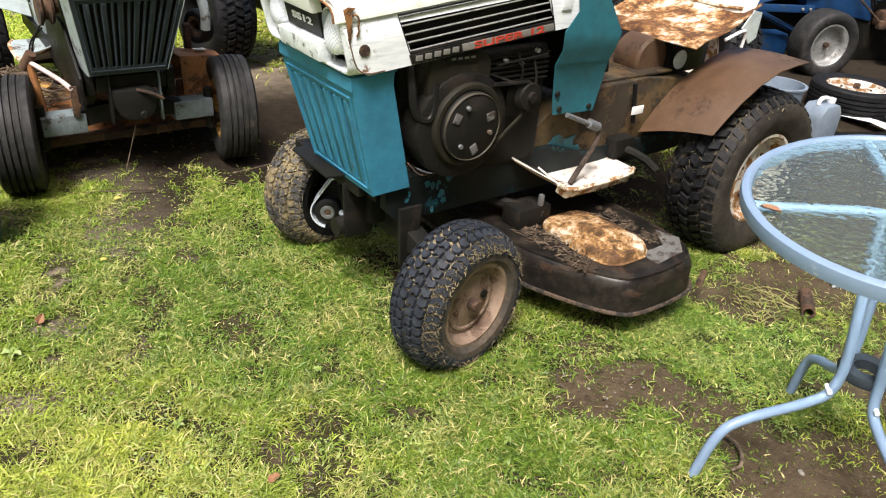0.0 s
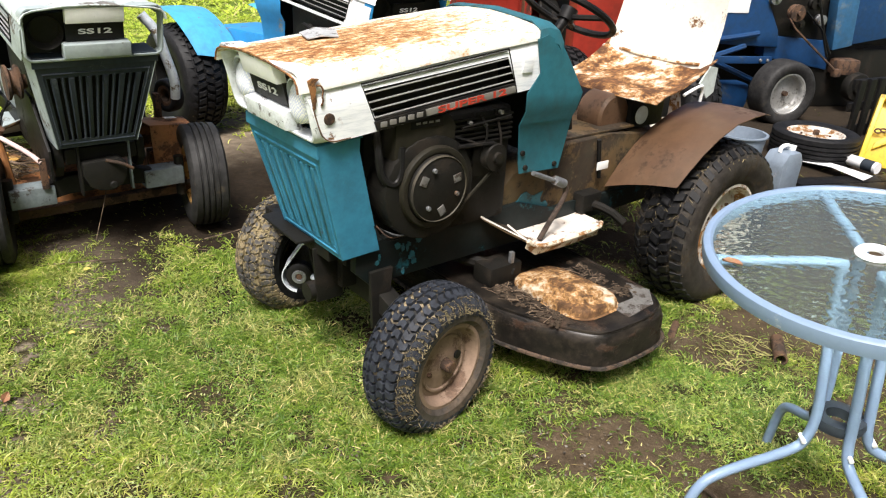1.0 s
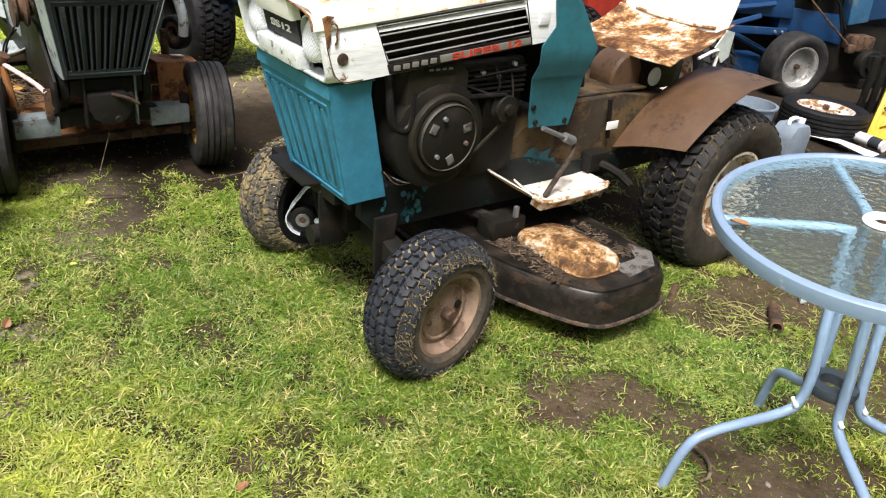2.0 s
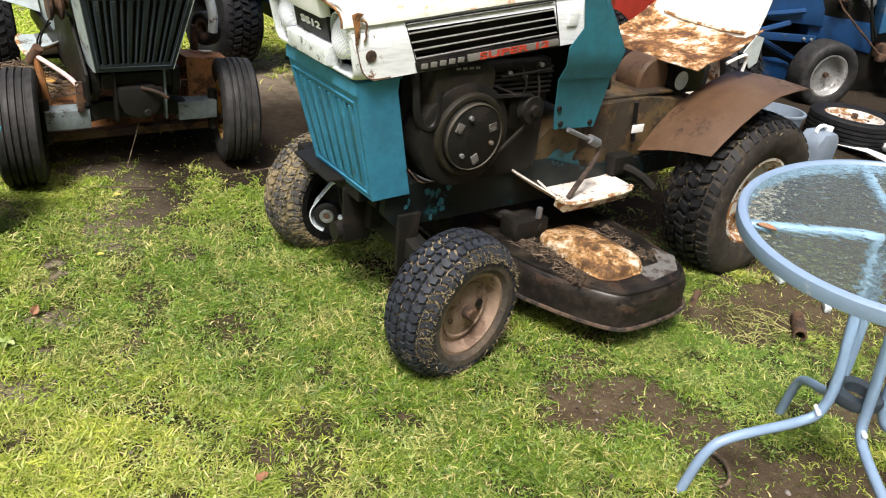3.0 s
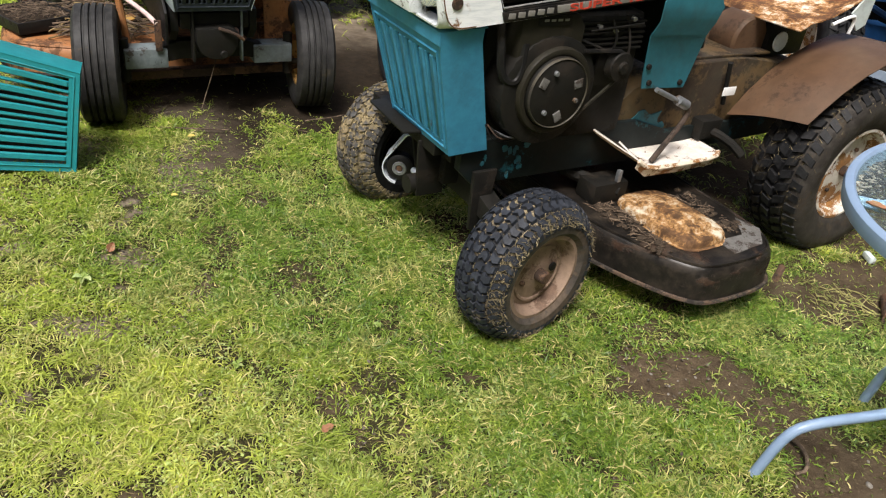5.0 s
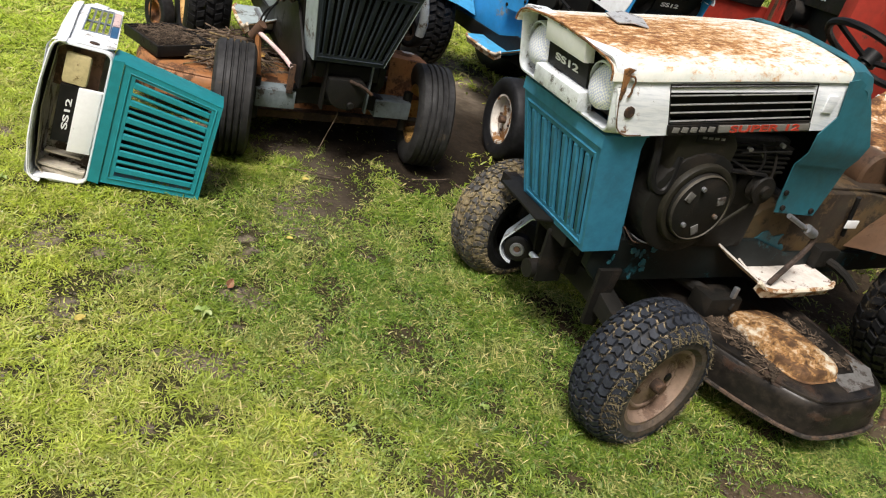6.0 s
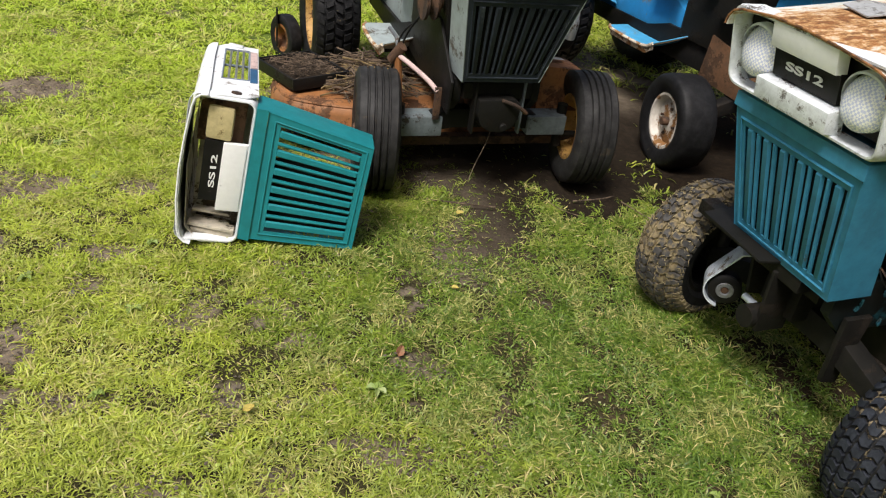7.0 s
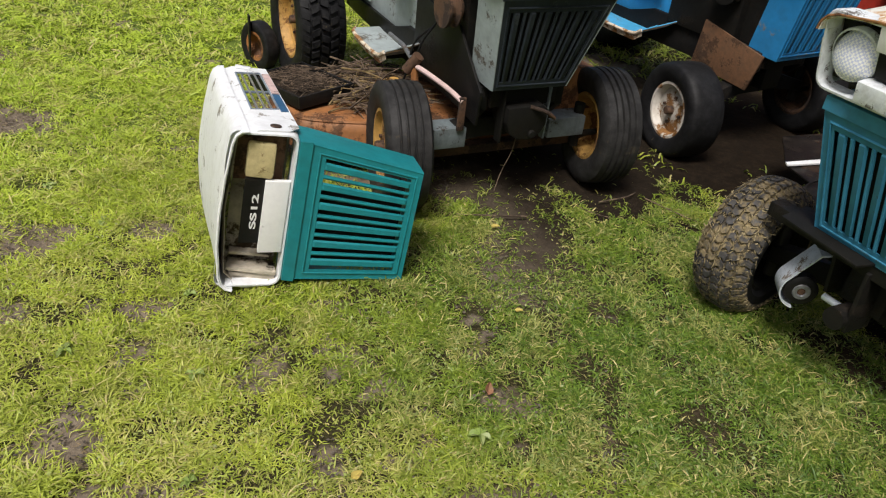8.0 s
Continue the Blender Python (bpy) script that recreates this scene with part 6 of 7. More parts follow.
part("exhaust_pipe", tube([(-0.22, 0.30, 0.86), (-0.2, 0.355, 0.79), (-0.2, 0.375, 0.70), (-0.2, 0.41, 0.58), (-0.22, 0.41, 0.50)], 0.021, 12, round_off=2), chrome, gt, "bright chrome exhaust pipe")
part("deck_cover", sheet([[(-0.10, 0.25, 0.425), (-0.10, 0.43, 0.41)], [(-0.34, 0.26, 0.40), (-0.34, 0.47, 0.38)], [(-0.40, 0.26, 0.24), (-0.40, 0.50, 0.24)]], 0.005), orange, gt, "orange sheet cover")
part("cover_front", sheet([[(-0.10, 0.25, 0.425), (-0.10, 0.43, 0.41)], [(-0.08, 0.25, 0.25), (-0.08, 0.45, 0.25)]], 0.005), orange, gt)
part("paper_label", sheet([[(-0.2, 0.35, 0.4185), (-0.2, 0.40, 0.4155)], [(-0.24, 0.35, 0.4145), (-0.24, 0.40, 0.4115)]], 0.001), plate_white, gt)
wheel(gt, (-0.34, 0.42, 0.485), 20, 1, 0.075, 0.06, 0.045, "smooth", tyre_plain, tyre_plain, rust_steel, 0, 14, "gauge_wheel", "small black gauge wheel with rusty hub")
part("gauge_bracket", box(-0.36, -0.32, 0.35, 0.375, 0.36, 0.50, 0.003), rust_steel, gt)
part("hose", tube([(0.10, 0.0, 0.25), (0.12, -0.02, 0.20), (0.10, -0.04, 0.12), (0.12, -0.07, 0.05)], 0.0018, 6, round_off=2), twig_bark, gt, "frayed pale string")
steering(gt)
foot_step(gt, -1, grey_paint)
part("crankcase", box(-0.46, -0.02, -0.18, 0.18, 0.40, 0.86, 0.03), engine_black, gt)
part("deck_front_bar", box(-0.10, -0.05, -0.46, 0.46, 0.12, 0.155, 0.006), rust_steel, gt, "rusty brown front bar of the deck")
part("deck_arm", tube([(-0.08, -0.30, 0.14), (-0.20, -0.34, 0.20), (-0.32, -0.36, 0.22)], 0.018, 8), orange, gt)
part("deck_arm", tube([(-0.08, 0.30, 0.14), (-0.20, 0.34, 0.20), (-0.32, 0.36, 0.22)], 0.018, 8), orange, gt)
part("deck_bracket", prism([(-0.26, 0.21), (-0.20, 0.21), (-0.18, 0.34), (-0.24, 0.36)], -0.40, -0.388, "y", 0.002), rust_steel, gt)
part("deck_bracket", prism([(-0.20, 0.21), (-0.12, 0.21), (-0.13, 0.30), (-0.19, 0.30)], 0.25, 0.40, "y", 0.004), orange, gt, "orange bracket beside the wheel")
for k in range(2):
    part("wire", tube([(-0.12 - 0.05 * k, -0.24, 0.60 - 0.04 * k), (-0.16 - 0.05 * k, -0.29, 0.50), (-0.14 - 0.06 * k, -0.30, 0.40), (-0.2 - 0.05 * k, -0.33, 0.28)], 0.004, 6, round_off=2), black, gt)
mower_deck(gt, orange, None, None, 0.74, 0.16, 0.66)

# ---- the blue tractor ----
BLUE_AT = pose(-0.52, 3.945, -0.005, 0, 0, -40)
bt = thing("garden_tractor", BLUE_AT, "bright blue garden tractor with white lifted hood sides", "tractor", "parked garden tractors")
for sd in (1, -1):
    wheel(bt, (0.0, sd * (0.40 if sd > 0 else 0.455), 0.185), -12, sd, 0.205, 0.165, 0.115, "smooth", tyre_plain, tyre_plain, white_rim if sd < 0 else rust_steel, 0, 17, "wheel", "front wheel with bald tyre and rusty rim", 20, 0, 0.01)
    wheel(bt, (-1.32, sd * 0.38, 0.305), 0, sd, 0.31, 0.27, 0.165, "lug", tyre_plain, tyre_plain, black, 0, 19, "wheel", "wide black rear wheel", 0, 0, 0.04)
axle_assembly(bt, black)
rails(bt, black)
grille_assembly(bt, blue, blue, depth=0.15, rake=0.07)
hood_assembly(bt, white, white, blue, "sockets", "SS12", None, strip=False)
engine_assembly(bt, False)
cowl(bt, blue)
part("fender", fender_mesh(1), blue_pale, bt)
part("fender", fender_mesh(-1), blue_pale, bt)
part("transaxle_tunnel", prism([(-0.34, 0.30), (-0.34, 0.475), (-0.70, 0.63), (-1.35, 0.60), (-1.4, 0.36), (-0.9, 0.33)], -0.15, 0.15, "y", 0.012), blue, bt)
foot_step(bt, -1, blue_pale)
foot_step(bt, 1, blue_pale)
part("frame_plate", prism([(0.10, 0.28), (0.14, 0.44), (-0.20, 0.50), (-0.22, 0.30)], -0.2, -0.19, "y", 0.002), rust_brown, bt, "rusty brown side plate")
for p, r in (((-0.10, -0.235, 0.66), 0.065), ((-0.25, -0.23, 0.72), 0.045)):
    part("side_pulley", revolve([(0, 0.04), (0.4 * r, 0.04), (0.45 * r, 0.03), (0.95 * r, 0.028), (r, 0.02), (0.7 * r, 0.008), (0.7 * r, 0.0), (r, -0.01), (r, -0.02), (0, -0.02)], 26, centre=p), engine_black, bt, "black belt pulley")
part("belt", tube([(-0.10, -0.24, 0.725), (-0.25, -0.24, 0.765)], 0.007, 6), black, bt)
part("crankcase", box(-0.44, -0.04, -0.19, 0.19, 0.42, 0.84, 0.03), engine_black, bt)
steering(bt)

# ---- the hood that lies on its side ----
LOOSE_TURN = Matrix(((0.5313, 0.07, -0.8443, 0), (-0.8411, 0.1629, -0.5158, 0), (0.1014, 0.9842, 0.1454, 0), (0, 0, 0, 1)))
LOOSE_AT = Matrix.Translation((-1.806, 1.904, 0.002)) @ LOOSE_TURN @ Matrix.Diagonal((0.855, 1, 1, 1)) @ Matrix.Translation((-0.246, 0.24, -0.785))
lh = thing("loose_hood", LOOSE_AT, "white tractor hood with bright teal grille lying on its side", "tractor hood")
grille_assembly(lh, teal_bright, teal_bright, depth=0.15, rake=0.0, foot=(-0.173, 0.166), head=(-0.200, 0.211), front=0.262, zb=0.432, zt=0.750)
# black sheet added where the lower slots are dark only from shade
part("slot_shade_sheet", sheet([[(0.19, -0.15, 0.46), (0.19, 0.06, 0.46)], [(0.195, -0.17, 0.72), (0.195, 0.06, 0.72)]], 0.003), black, lh, "black sheet standing for shade behind the grille slots")
hood_assembly(lh, white, white, white, "none", "SS12", plate_white, strip=False, rear=-0.46, louvre=(0.075, -0.36, 0.22, 0.78), letter=0.024)

rows = []
for x in (0.255, 0.15, 0.0, -0.2, -0.44):
    zt = upper_z(x) - 0.008
    rows.append([(x, y, zt + dz) for y, dz in ((-0.226, -0.13), (-0.226, -0.036), (-0.20, -0.006), (0.0, 0.008), (0.20, -0.006), (0.226, -0.036))])
part("hood_lining", sheet(rows, 0.002), bare_inside, lh, "dusty brown unpainted inside of the hood")
part("inner_baffle", sheet([[(0.10, -0.222, 0.80), (0.10, 0.222, 0.80)], [(0.12, -0.222, 0.945), (0.12, 0.222, 0.945)]], 0.003), bare_inside, lh, "dusty panel deep inside the hood")
part("lamp_mount", sheet([[(0.195, 0.075, 0.815), (0.195, 0.215, 0.815)], [(0.215, 0.075, 0.945), (0.215, 0.215, 0.945)]], 0.003), rust_brown, lh, "rusty mount behind the lamp")
part("inner_ledge", box(0.13, 0.235, -0.222, -0.205, 0.80, 0.93, 0.004), bare_inside, lh, "dusty inner wall of the hood")
for k in range(2):
    part("inner_strut", box(0.155, 0.20, -0.20 + 0.035 * k, -0.192 + 0.035 * k, 0.82, 0.935, 0.002), bare_inside, lh)

# ---- patio table, leaning a little on uneven soil ----
TABLE_UP = Vector((-0.10, -0.09, 1.0)).normalized()
TABLE_HUB = Vector((1.016, 1.664, 0.72))
COLLAR = Vector((1.066, 1.694, 0.275))
TABLE_AT = Matrix.Translation(TABLE_HUB) @ Vector((0, 0, 1)).rotation_difference(TABLE_UP).to_matrix().to_4x4()
tb = thing("patio_table", TABLE_AT, "round patio table with pebbled glass top and pale blue frame", "table")
flip = Euler((radians(90), 0, 0)).to_matrix().to_4x4()
bm = revolve([(0.322, -0.030), (0.336, -0.036), (0.345, -0.030), (0.347, -0.012), (0.345, 0.000), (0.339, 0.0045), (0.330, 0.0045), (0.324, -0.002)], 72, closed=True)
bmesh.ops.transform(bm, matrix=flip, verts=bm.verts)
part("table_rim", bm, table_blue, tb, "pale blue metal rim")
bm = revolve([(0.024, 0.0), (0.326, 0.0), (0.326, 0.005), (0.024, 0.005)], 72, closed=True)
bmesh.ops.transform(bm, matrix=Matrix.Translation((0, 0, -0.006)) @ flip, verts=bm.verts)
gl = part("glass_top", bm, table_glass, tb, "pebbled glass")
gl.visible_shadow = False
bm = revolve([(0.018, -0.004), (0.036, -0.004), (0.040, 0.001), (0.036, 0.006), (0.022, 0.007), (0.018, 0.003)], 32, closed=True)
bmesh.ops.transform(bm, matrix=Matrix.Translation((0, 0, 0.0005)) @ flip, verts=bm.verts)
part("hole_ring", bm, plate_white, tb, "white umbrella hole ring")
for k in range(4):
    a = radians(180 + 90 * k)
    ca, sa = math.cos(a), math.sin(a)
    part("arm", tube([(ca * r, sa * r, z) for r, z in ((0.335, -0.018), (0.28, -0.020), (0.12, -0.022), (0.05, -0.026))], 0.012, 10), table_blue, tb, "pale blue bar under the glass")
    foot = (Vector((0.703, 1.55, 0.0)), Vector((1.10, 1.30, 0.0)), Vector((1.42, 1.62, 0.0)), Vector((1.028, 1.945, 0.0)))[k]
    out = Vector((foot.x - COLLAR.x, foot.y - COLLAR.y, 0.0))
    reach, out = out.length, out.normalized()
    low = Vector((COLLAR.x, COLLAR.y, 0.0))
    top = TABLE_AT @ Vector((ca * 0.06, sa * 0.06, -0.026))
    course = [top, top.lerp(COLLAR + out * 0.066, 0.5)]
    course += [low + out * r + Vector((0, 0, z)) for r, z in ((0.064, 0.30), (0.072, 0.235), (0.10, 0.200), (reach * 0.80, 0.165), (reach * 0.92, 0.125), (reach, 0.0))]
    to_table = TABLE_AT.inverted()
    part("leg", tube([to_table @ p for p in course], 0.0125, 10, round_off=2), table_blue, tb)
    part("leg_bolt", disc(to_table @ (low + out * 0.088 + Vector((0, 0, 0.232))), 0.006, 0.03, 8), plate_white, tb)
bm = revolve([(0.030, -0.013), (0.060, -0.013), (0.064, 0.0), (0.060, 0.013), (0.030, 0.013)], 36, closed=True)
bmesh.ops.transform(bm, matrix=TABLE_AT.inverted() @ Matrix.Translation(COLLAR) @ flip, verts=bm.verts)
part("collar", bm, slate, tb, "dark collar ring between the legs")


# ---- the red tractor ----
rt = thing("garden_tractor", pose(0.54, 5.22, 0.0, 0, 0, 109.3) @ Matrix.Diagonal((1.08, 1.08, 1.15, 1)), "red garden tractor with a rusty hood", "tractor", "parked garden tractors")
part("hood_top", sheet([[(x, y * w, z0 + dz) for y, dz in ((-0.225, -0.05), (-0.215, 0.0), (-0.18, 0.022), (0.0, 0.035), (0.18, 0.022), (0.215, 0.0), (0.225, -0.05))] for x, z0, w in ((0.36, 0.90, 0.96), (0.32, 0.935, 1.0), (0.05, 0.965, 1.02), (-0.5, 1.02, 1.06))], 0.004), red_brown, rt, "rusty red-brown hood")
for sd in (1, -1):
    part("hood_band", prism([(0.35, 0.80), (0.33, 0.93), (-0.5, 0.985), (-0.5, 0.85)], sd * 0.232, sd * 0.240, "y", 0.003), black, rt, "black band along the hood side")
    part("lower_side", prism([(0.34, 0.40), (0.34, 0.798), (0.14, 0.815), (0.10, 0.40)], sd * 0.225, sd * 0.236, "y", 0.003), red, rt, "red side panel")
    part("rust_stripe", prism([(0.285, 0.42), (0.275, 0.797), (0.235, 0.80), (0.215, 0.42)], sd * 0.236, sd * 0.2385, "y", 0.0), rust_brown, rt, "brown rust stripe")
    for k in range(8):
        x = -0.03 - 0.035 * k
        part("white_rib", box(x - 0.026, x, sd * 0.240 - 0.004, sd * 0.240 + 0.004, 0.855 - 0.085 * x, 0.94 - 0.06 * x, 0.002), grey_white, rt)
    for k in range(4):
        x = 0.30 - 0.078 * k
        part("maker_mark", box(x - 0.062, x, sd * 0.240 - 0.002, sd * 0.240 + 0.003, 0.832 + 0.006 * k, 0.905 + 0.006 * k, 0.012), letter_white, rt)
part("front_panel", sheet([[(0.35, -0.22, 0.40), (0.365, 0, 0.40), (0.35, 0.22, 0.40)], [(0.35, -0.22, 0.90), (0.37, 0, 0.92), (0.35, 0.22, 0.90)]], 0.006), red, rt)
part("front_blade", sheet([[(0.42, 0.66, 0.15), (0.42, 0.0, 0.15), (0.42, -0.5, 0.15)], [(0.46, 0.66, 0.45), (0.46, 0.0, 0.45), (0.46, -0.5, 0.45)], [(0.42, 0.66, 0.72), (0.42, 0.0, 0.72), (0.42, -0.5, 0.72)]], 0.012), red, rt, "dark red front blade")
part("black_cover", box(0.38, 0.50, 0.24, 0.70, 0.70, 0.98, 0.05), black, rt, "rounded black cover on the blade")
part("hood_ornament", revolve([(0.02, -0.006), (0.05, -0.006), (0.055, 0.0), (0.05, 0.006), (0.02, 0.006)], 24, closed=True, centre=(0.16, 0.17, 0.985)), black, rt)
part("hood_badge", prism([(0.24, 0.05), (0.24, 0.16), (0.06, 0.17), (0.06, 0.06)], 0.996, 1.0, "z", 0.001), plate_white, rt, "white badge on the hood")
part("engine_block", box(-0.4, 0.1, -0.19, 0.19, 0.42, 0.88, 0.02), engine_black, rt)
part("air_cleaner", rod((-0.06, 0.17, 0.78), (-0.06, 0.285, 0.78), 0.055, 18), black, rt)
part("fuel_line", tube([(-0.06, 0.24, 0.73), (-0.10, 0.25, 0.66), (-0.18, 0.25, 0.62), (-0.25, 0.24, 0.68)], 0.016, 8, round_off=2), engine_black, rt)
part("pulley_cover", revolve([(0, 0.03), (0.07, 0.03), (0.09, 0.015), (0.09, -0.03), (0, -0.03)], 24, centre=(-0.2, 0.235, 0.64)), engine_black, rt)
dash = part("dash", box(-0.62, -0.5, -0.25, 0.25, 0.45, 1.10, 0.02), red, rt, "red dash panel")
part("sticker", box(-0.626, -0.621, -0.23, -0.13, 0.70, 0.84, 0.001), plate_white, dash, "white sticker")
part("sticker_mark", box(-0.6285, -0.625, -0.22, -0.14, 0.76, 0.785, 0.0), grass_blades, dash, "green bar on the sticker")
steering(rt, (-0.85, 0.0, 1.1))
rails(rt, red, 0.10, -0.9)
axle_assembly(rt, red)
part("seat_pillar", box(-1.0, -0.7, -0.15, 0.15, 0.3, 0.42, 0.02), black, rt)
for sd in (1, -1):
    wheel(rt, (0.0, sd * 0.40, 0.19), 0, sd, 0.20, 0.15, 0.115, "smooth", tyre_plain, tyre_plain, white_rim, 0, 23)
    wheel(rt, (-0.75, sd * 0.34, 0.285), 0, sd, 0.285, 0.20, 0.165, "lug", tyre_plain, tyre_plain, white_rim, 0, 24)

# ---- the dark blue machine ----
nb = thing("garden_machine", pose(2.08, 6.22, 0.0, 0, 0, 200), "dark blue belt-driven garden machine with one grey-rimmed wheel", "garden machine")
wheel(nb, (0.06, 0.34, 0.205), 4, 1, 0.235, 0.19, 0.145, "smooth", tyre_dusty, tyre_dusty, silver, 0, 29, "wheel", "dusty wheel with a grey rim", 0, 0, 0.035, 0)
part("body_panel", prism([(0.30, 1.10), (-0.02, 0.60), (-0.05, 0.47), (0.5, 0.50), (1.3, 0.46), (1.3, 1.10)], -0.10, 0.05, "y", 0.012), navy, nb)
part("lower_panel", prism([(0.06, 0.56), (0.04, 0.40), (-0.55, 0.30), (-0.52, 0.52)], -0.10, 0.02, "y", 0.012), navy, nb)
part("panel_fold", tube([(1.2, 0.06, 0.60), (0.6, 0.07, 0.52), (0.35, 0.07, 0.55), (0.16, 0.07, 0.58)], 0.022, 8, round_off=1), navy, nb)
bar = part("cross_bar", box(0.10, 1.2, 0.18, 0.21, 0.385, 0.435, 0.004), navy, nb)
for x in (0.14, 0.20, 0.6):
    part("bolt", disc((x, 0.215, 0.41), 0.012, 0.014, 8), steel, bar)
part("strut", tube([(0.15, 0.12, 0.24), (0.75, 0.12, 0.47)], 0.022, 6), navy, nb)
part("strut", tube([(0.30, 0.14, 0.50), (1.1, 0.14, 0.25)], 0.02, 6), navy, nb)
part("tank", box(0.13, 1.3, -0.10, 0.08, 0.01, 0.21, 0.05), navy, nb)
part("engine", box(-0.62, 0.12, -0.30, -0.02, 0.50, 1.3, 0.03), engine_black, nb)
for p, r, mt in (((-0.10, 0.10, 0.735), 0.060, rust_steel), ((0.08, 0.06, 0.83), 0.045, steel), ((-0.28, 0.06, 0.80), 0.05, engine_black), ((-0.18, 0.04, 0.64), 0.045, engine_black), ((-0.36, 0.05, 0.68), 0.04, steel)):
    part("drive_pulley", revolve([(0, 0.05), (0.3 * r, 0.05), (0.32 * r, 0.03), (r, 0.025), (r, 0.01), (0.75 * r, 0.0), (r, -0.01), (r, -0.03), (0, -0.03)], 24, centre=p), mt, nb)
part("belt", tube([(-0.03, 0.13, 0.70), (-0.08, 0.15, 0.63), (-0.50, 0.17, 0.33)], 0.008, 6), rust_steel, nb, "slack grey drive belt")
part("belt", tube([(-0.16, 0.13, 0.75), (-0.34, 0.12, 0.62), (-0.44, 0.12, 0.42)], 0.008, 6), black, nb)
part("belt", tube([(-0.24, 0.1, 0.90), (-0.36, 0.12, 0.60), (-0.46, 0.12, 0.44)], 0.010, 6), black, nb)
part("hood_panel", prism([(-0.40, 1.1), (-0.49, 0.465), (-0.66, 0.50), (-0.60, 1.1)], 0.0, 0.10, "y", 0.012), blue_dull, nb, "faded blue hood edge")
part("hood_panel", prism([(-0.61, 1.1), (-0.67, 0.50), (-1.6, 0.66), (-1.6, 1.1)], -0.02, 0.06, "y", 0.012), navy, nb)
part("gearbox", box(-0.76, -0.56, 0.0, 0.14, 0.28, 0.40, 0.03), rust_steel, nb)
part("gear_cover", revolve([(0, 0.04), (0.05, 0.04), (0.06, 0.02), (0.10, 0.015), (0.11, 0.0), (0.11, -0.05), (0, -0.05)], 26, centre=(-0.74, 0.18, 0.20)), engine_black, nb)
part("clevis", box(-0.55, -0.49, 0.14, 0.19, 0.28, 0.34, 0.01), rust_steel, nb)
part("skirt", box(-1.9, -0.30, -0.2, 0.0, 0.0, 0.46, 0.03), engine_black, nb)
part("rear_frame", box(-1.9, 1.4, -0.6, -0.31, 0.0, 1.25, 0.04), engine_black, nb)
part("paper_label", box(0.27, 0.46, 0.051, 0.056, 0.72, 0.84, 0.002), plate_white, nb)

# ---- clutter beside the machine ----
sp = thing("spare_wheel", pose(2.10, 4.95, 0.09, 90, 0, 15), "ribbed tyre on a white rusty rim lying flat", "tyre")
wheel(sp, (0, 0, 0), 0, 1, 0.26, 0.17, 0.165, "rib", tyre_plain, tyre_plain, white_rim, 0, 31)
jug = thing("plastic_jug", pose(1.68, 4.20, 0.0, 0, 0, 40), "blue-grey plastic jug standing on bare soil", "jug")
part("jug_body", prism([(-0.085, 0.0), (0.085, 0.0), (0.09, 0.18), (0.055, 0.235), (-0.055, 0.235), (-0.09, 0.18)], -0.065, 0.065, "y", 0.022), grey_plastic, jug)
part("jug_handle", tube([(-0.05, 0, 0.23), (-0.045, 0, 0.262), (0.02, 0, 0.262), (0.035, 0, 0.232)], 0.011, 8, round_off=2), plate_white, jug)
part("jug_cap", rod((0.06, 0, 0.225), (0.066, 0, 0.255), 0.018), plate_white, jug)
bk = thing("bucket", pose(1.47, 4.33, 0.0), "blue-grey round plastic bucket behind the wheel", "bucket")
bm = revolve([(0.0, 0.005), (0.11, 0.005), (0.135, 0.27), (0.145, 0.272), (0.145, 0.28), (0.130, 0.28), (0.105, 0.012), (0, 0.012)], 32)
bmesh.ops.transform(bm, matrix=flip, verts=bm.verts)
part("bucket_wall", bm, grey_plastic, bk)
yb = thing("yellow_tray", pose(2.34, 4.86, 0.0, -30, 0, -18), "bright yellow plastic tray leaning on edge", "tray")
part("tray_back", prism([(0.0, 0.0), (0.75, 0.0), (0.80, 0.44), (0.05, 0.44)], -0.012, 0.012, "y", 0.005), yellow, yb)
part("tray_side", prism([(0.0, 0.0), (0.03, 0.0), (0.08, 0.44), (0.05, 0.44)], -0.07, -0.012, "y", 0.005), yellow, yb)
part("tray_top", prism([(0.05, 0.41), (0.05, 0.44), (0.80, 0.44), (0.80, 0.41)], -0.07, -0.012, "y", 0.005), yellow, yb)
part("tray_rib", prism([(0.07, 0.10), (0.45, 0.34), (0.45, 0.39), (0.08, 0.15)], -0.035, -0.012, "y", 0.004), yellow, yb)
part("tray_rib", prism([(0.20, 0.02), (0.60, 0.26), (0.60, 0.31), (0.18, 0.07)], -0.035, -0.012, "y", 0.004), yellow, yb)
for k in range(6):
    part("chain_link", tube([(0.08 + 0.03 * k + 0.018 * math.cos(0.785 * j), -0.045 + (0.006 if k % 2 else -0.006) * math.sin(0.785 * j), 0.215 + 0.008 * k + 0.012 * math.sin(0.785 * j)) for j in range(8)], 0.005, 6, ring=True), rust_steel, yb, "rusty chain link")
can = thing("spray_can", pose(2.36, 4.60, 0.058, 0, 0, 35), "blue and white spray can lying on dark boards", "can")
bm = revolve([(0, 0.0), (0.034, 0.0), (0.034, 0.19), (0.022, 0.21), (0.02, 0.25), (0, 0.25)], 24)
part("can_body", bm, plate_white, can)
part("can_band", revolve([(0.0345, 0.02), (0.0352, 0.02), (0.0352, 0.09), (0.0345, 0.09)], 24, closed=True), slate, can)
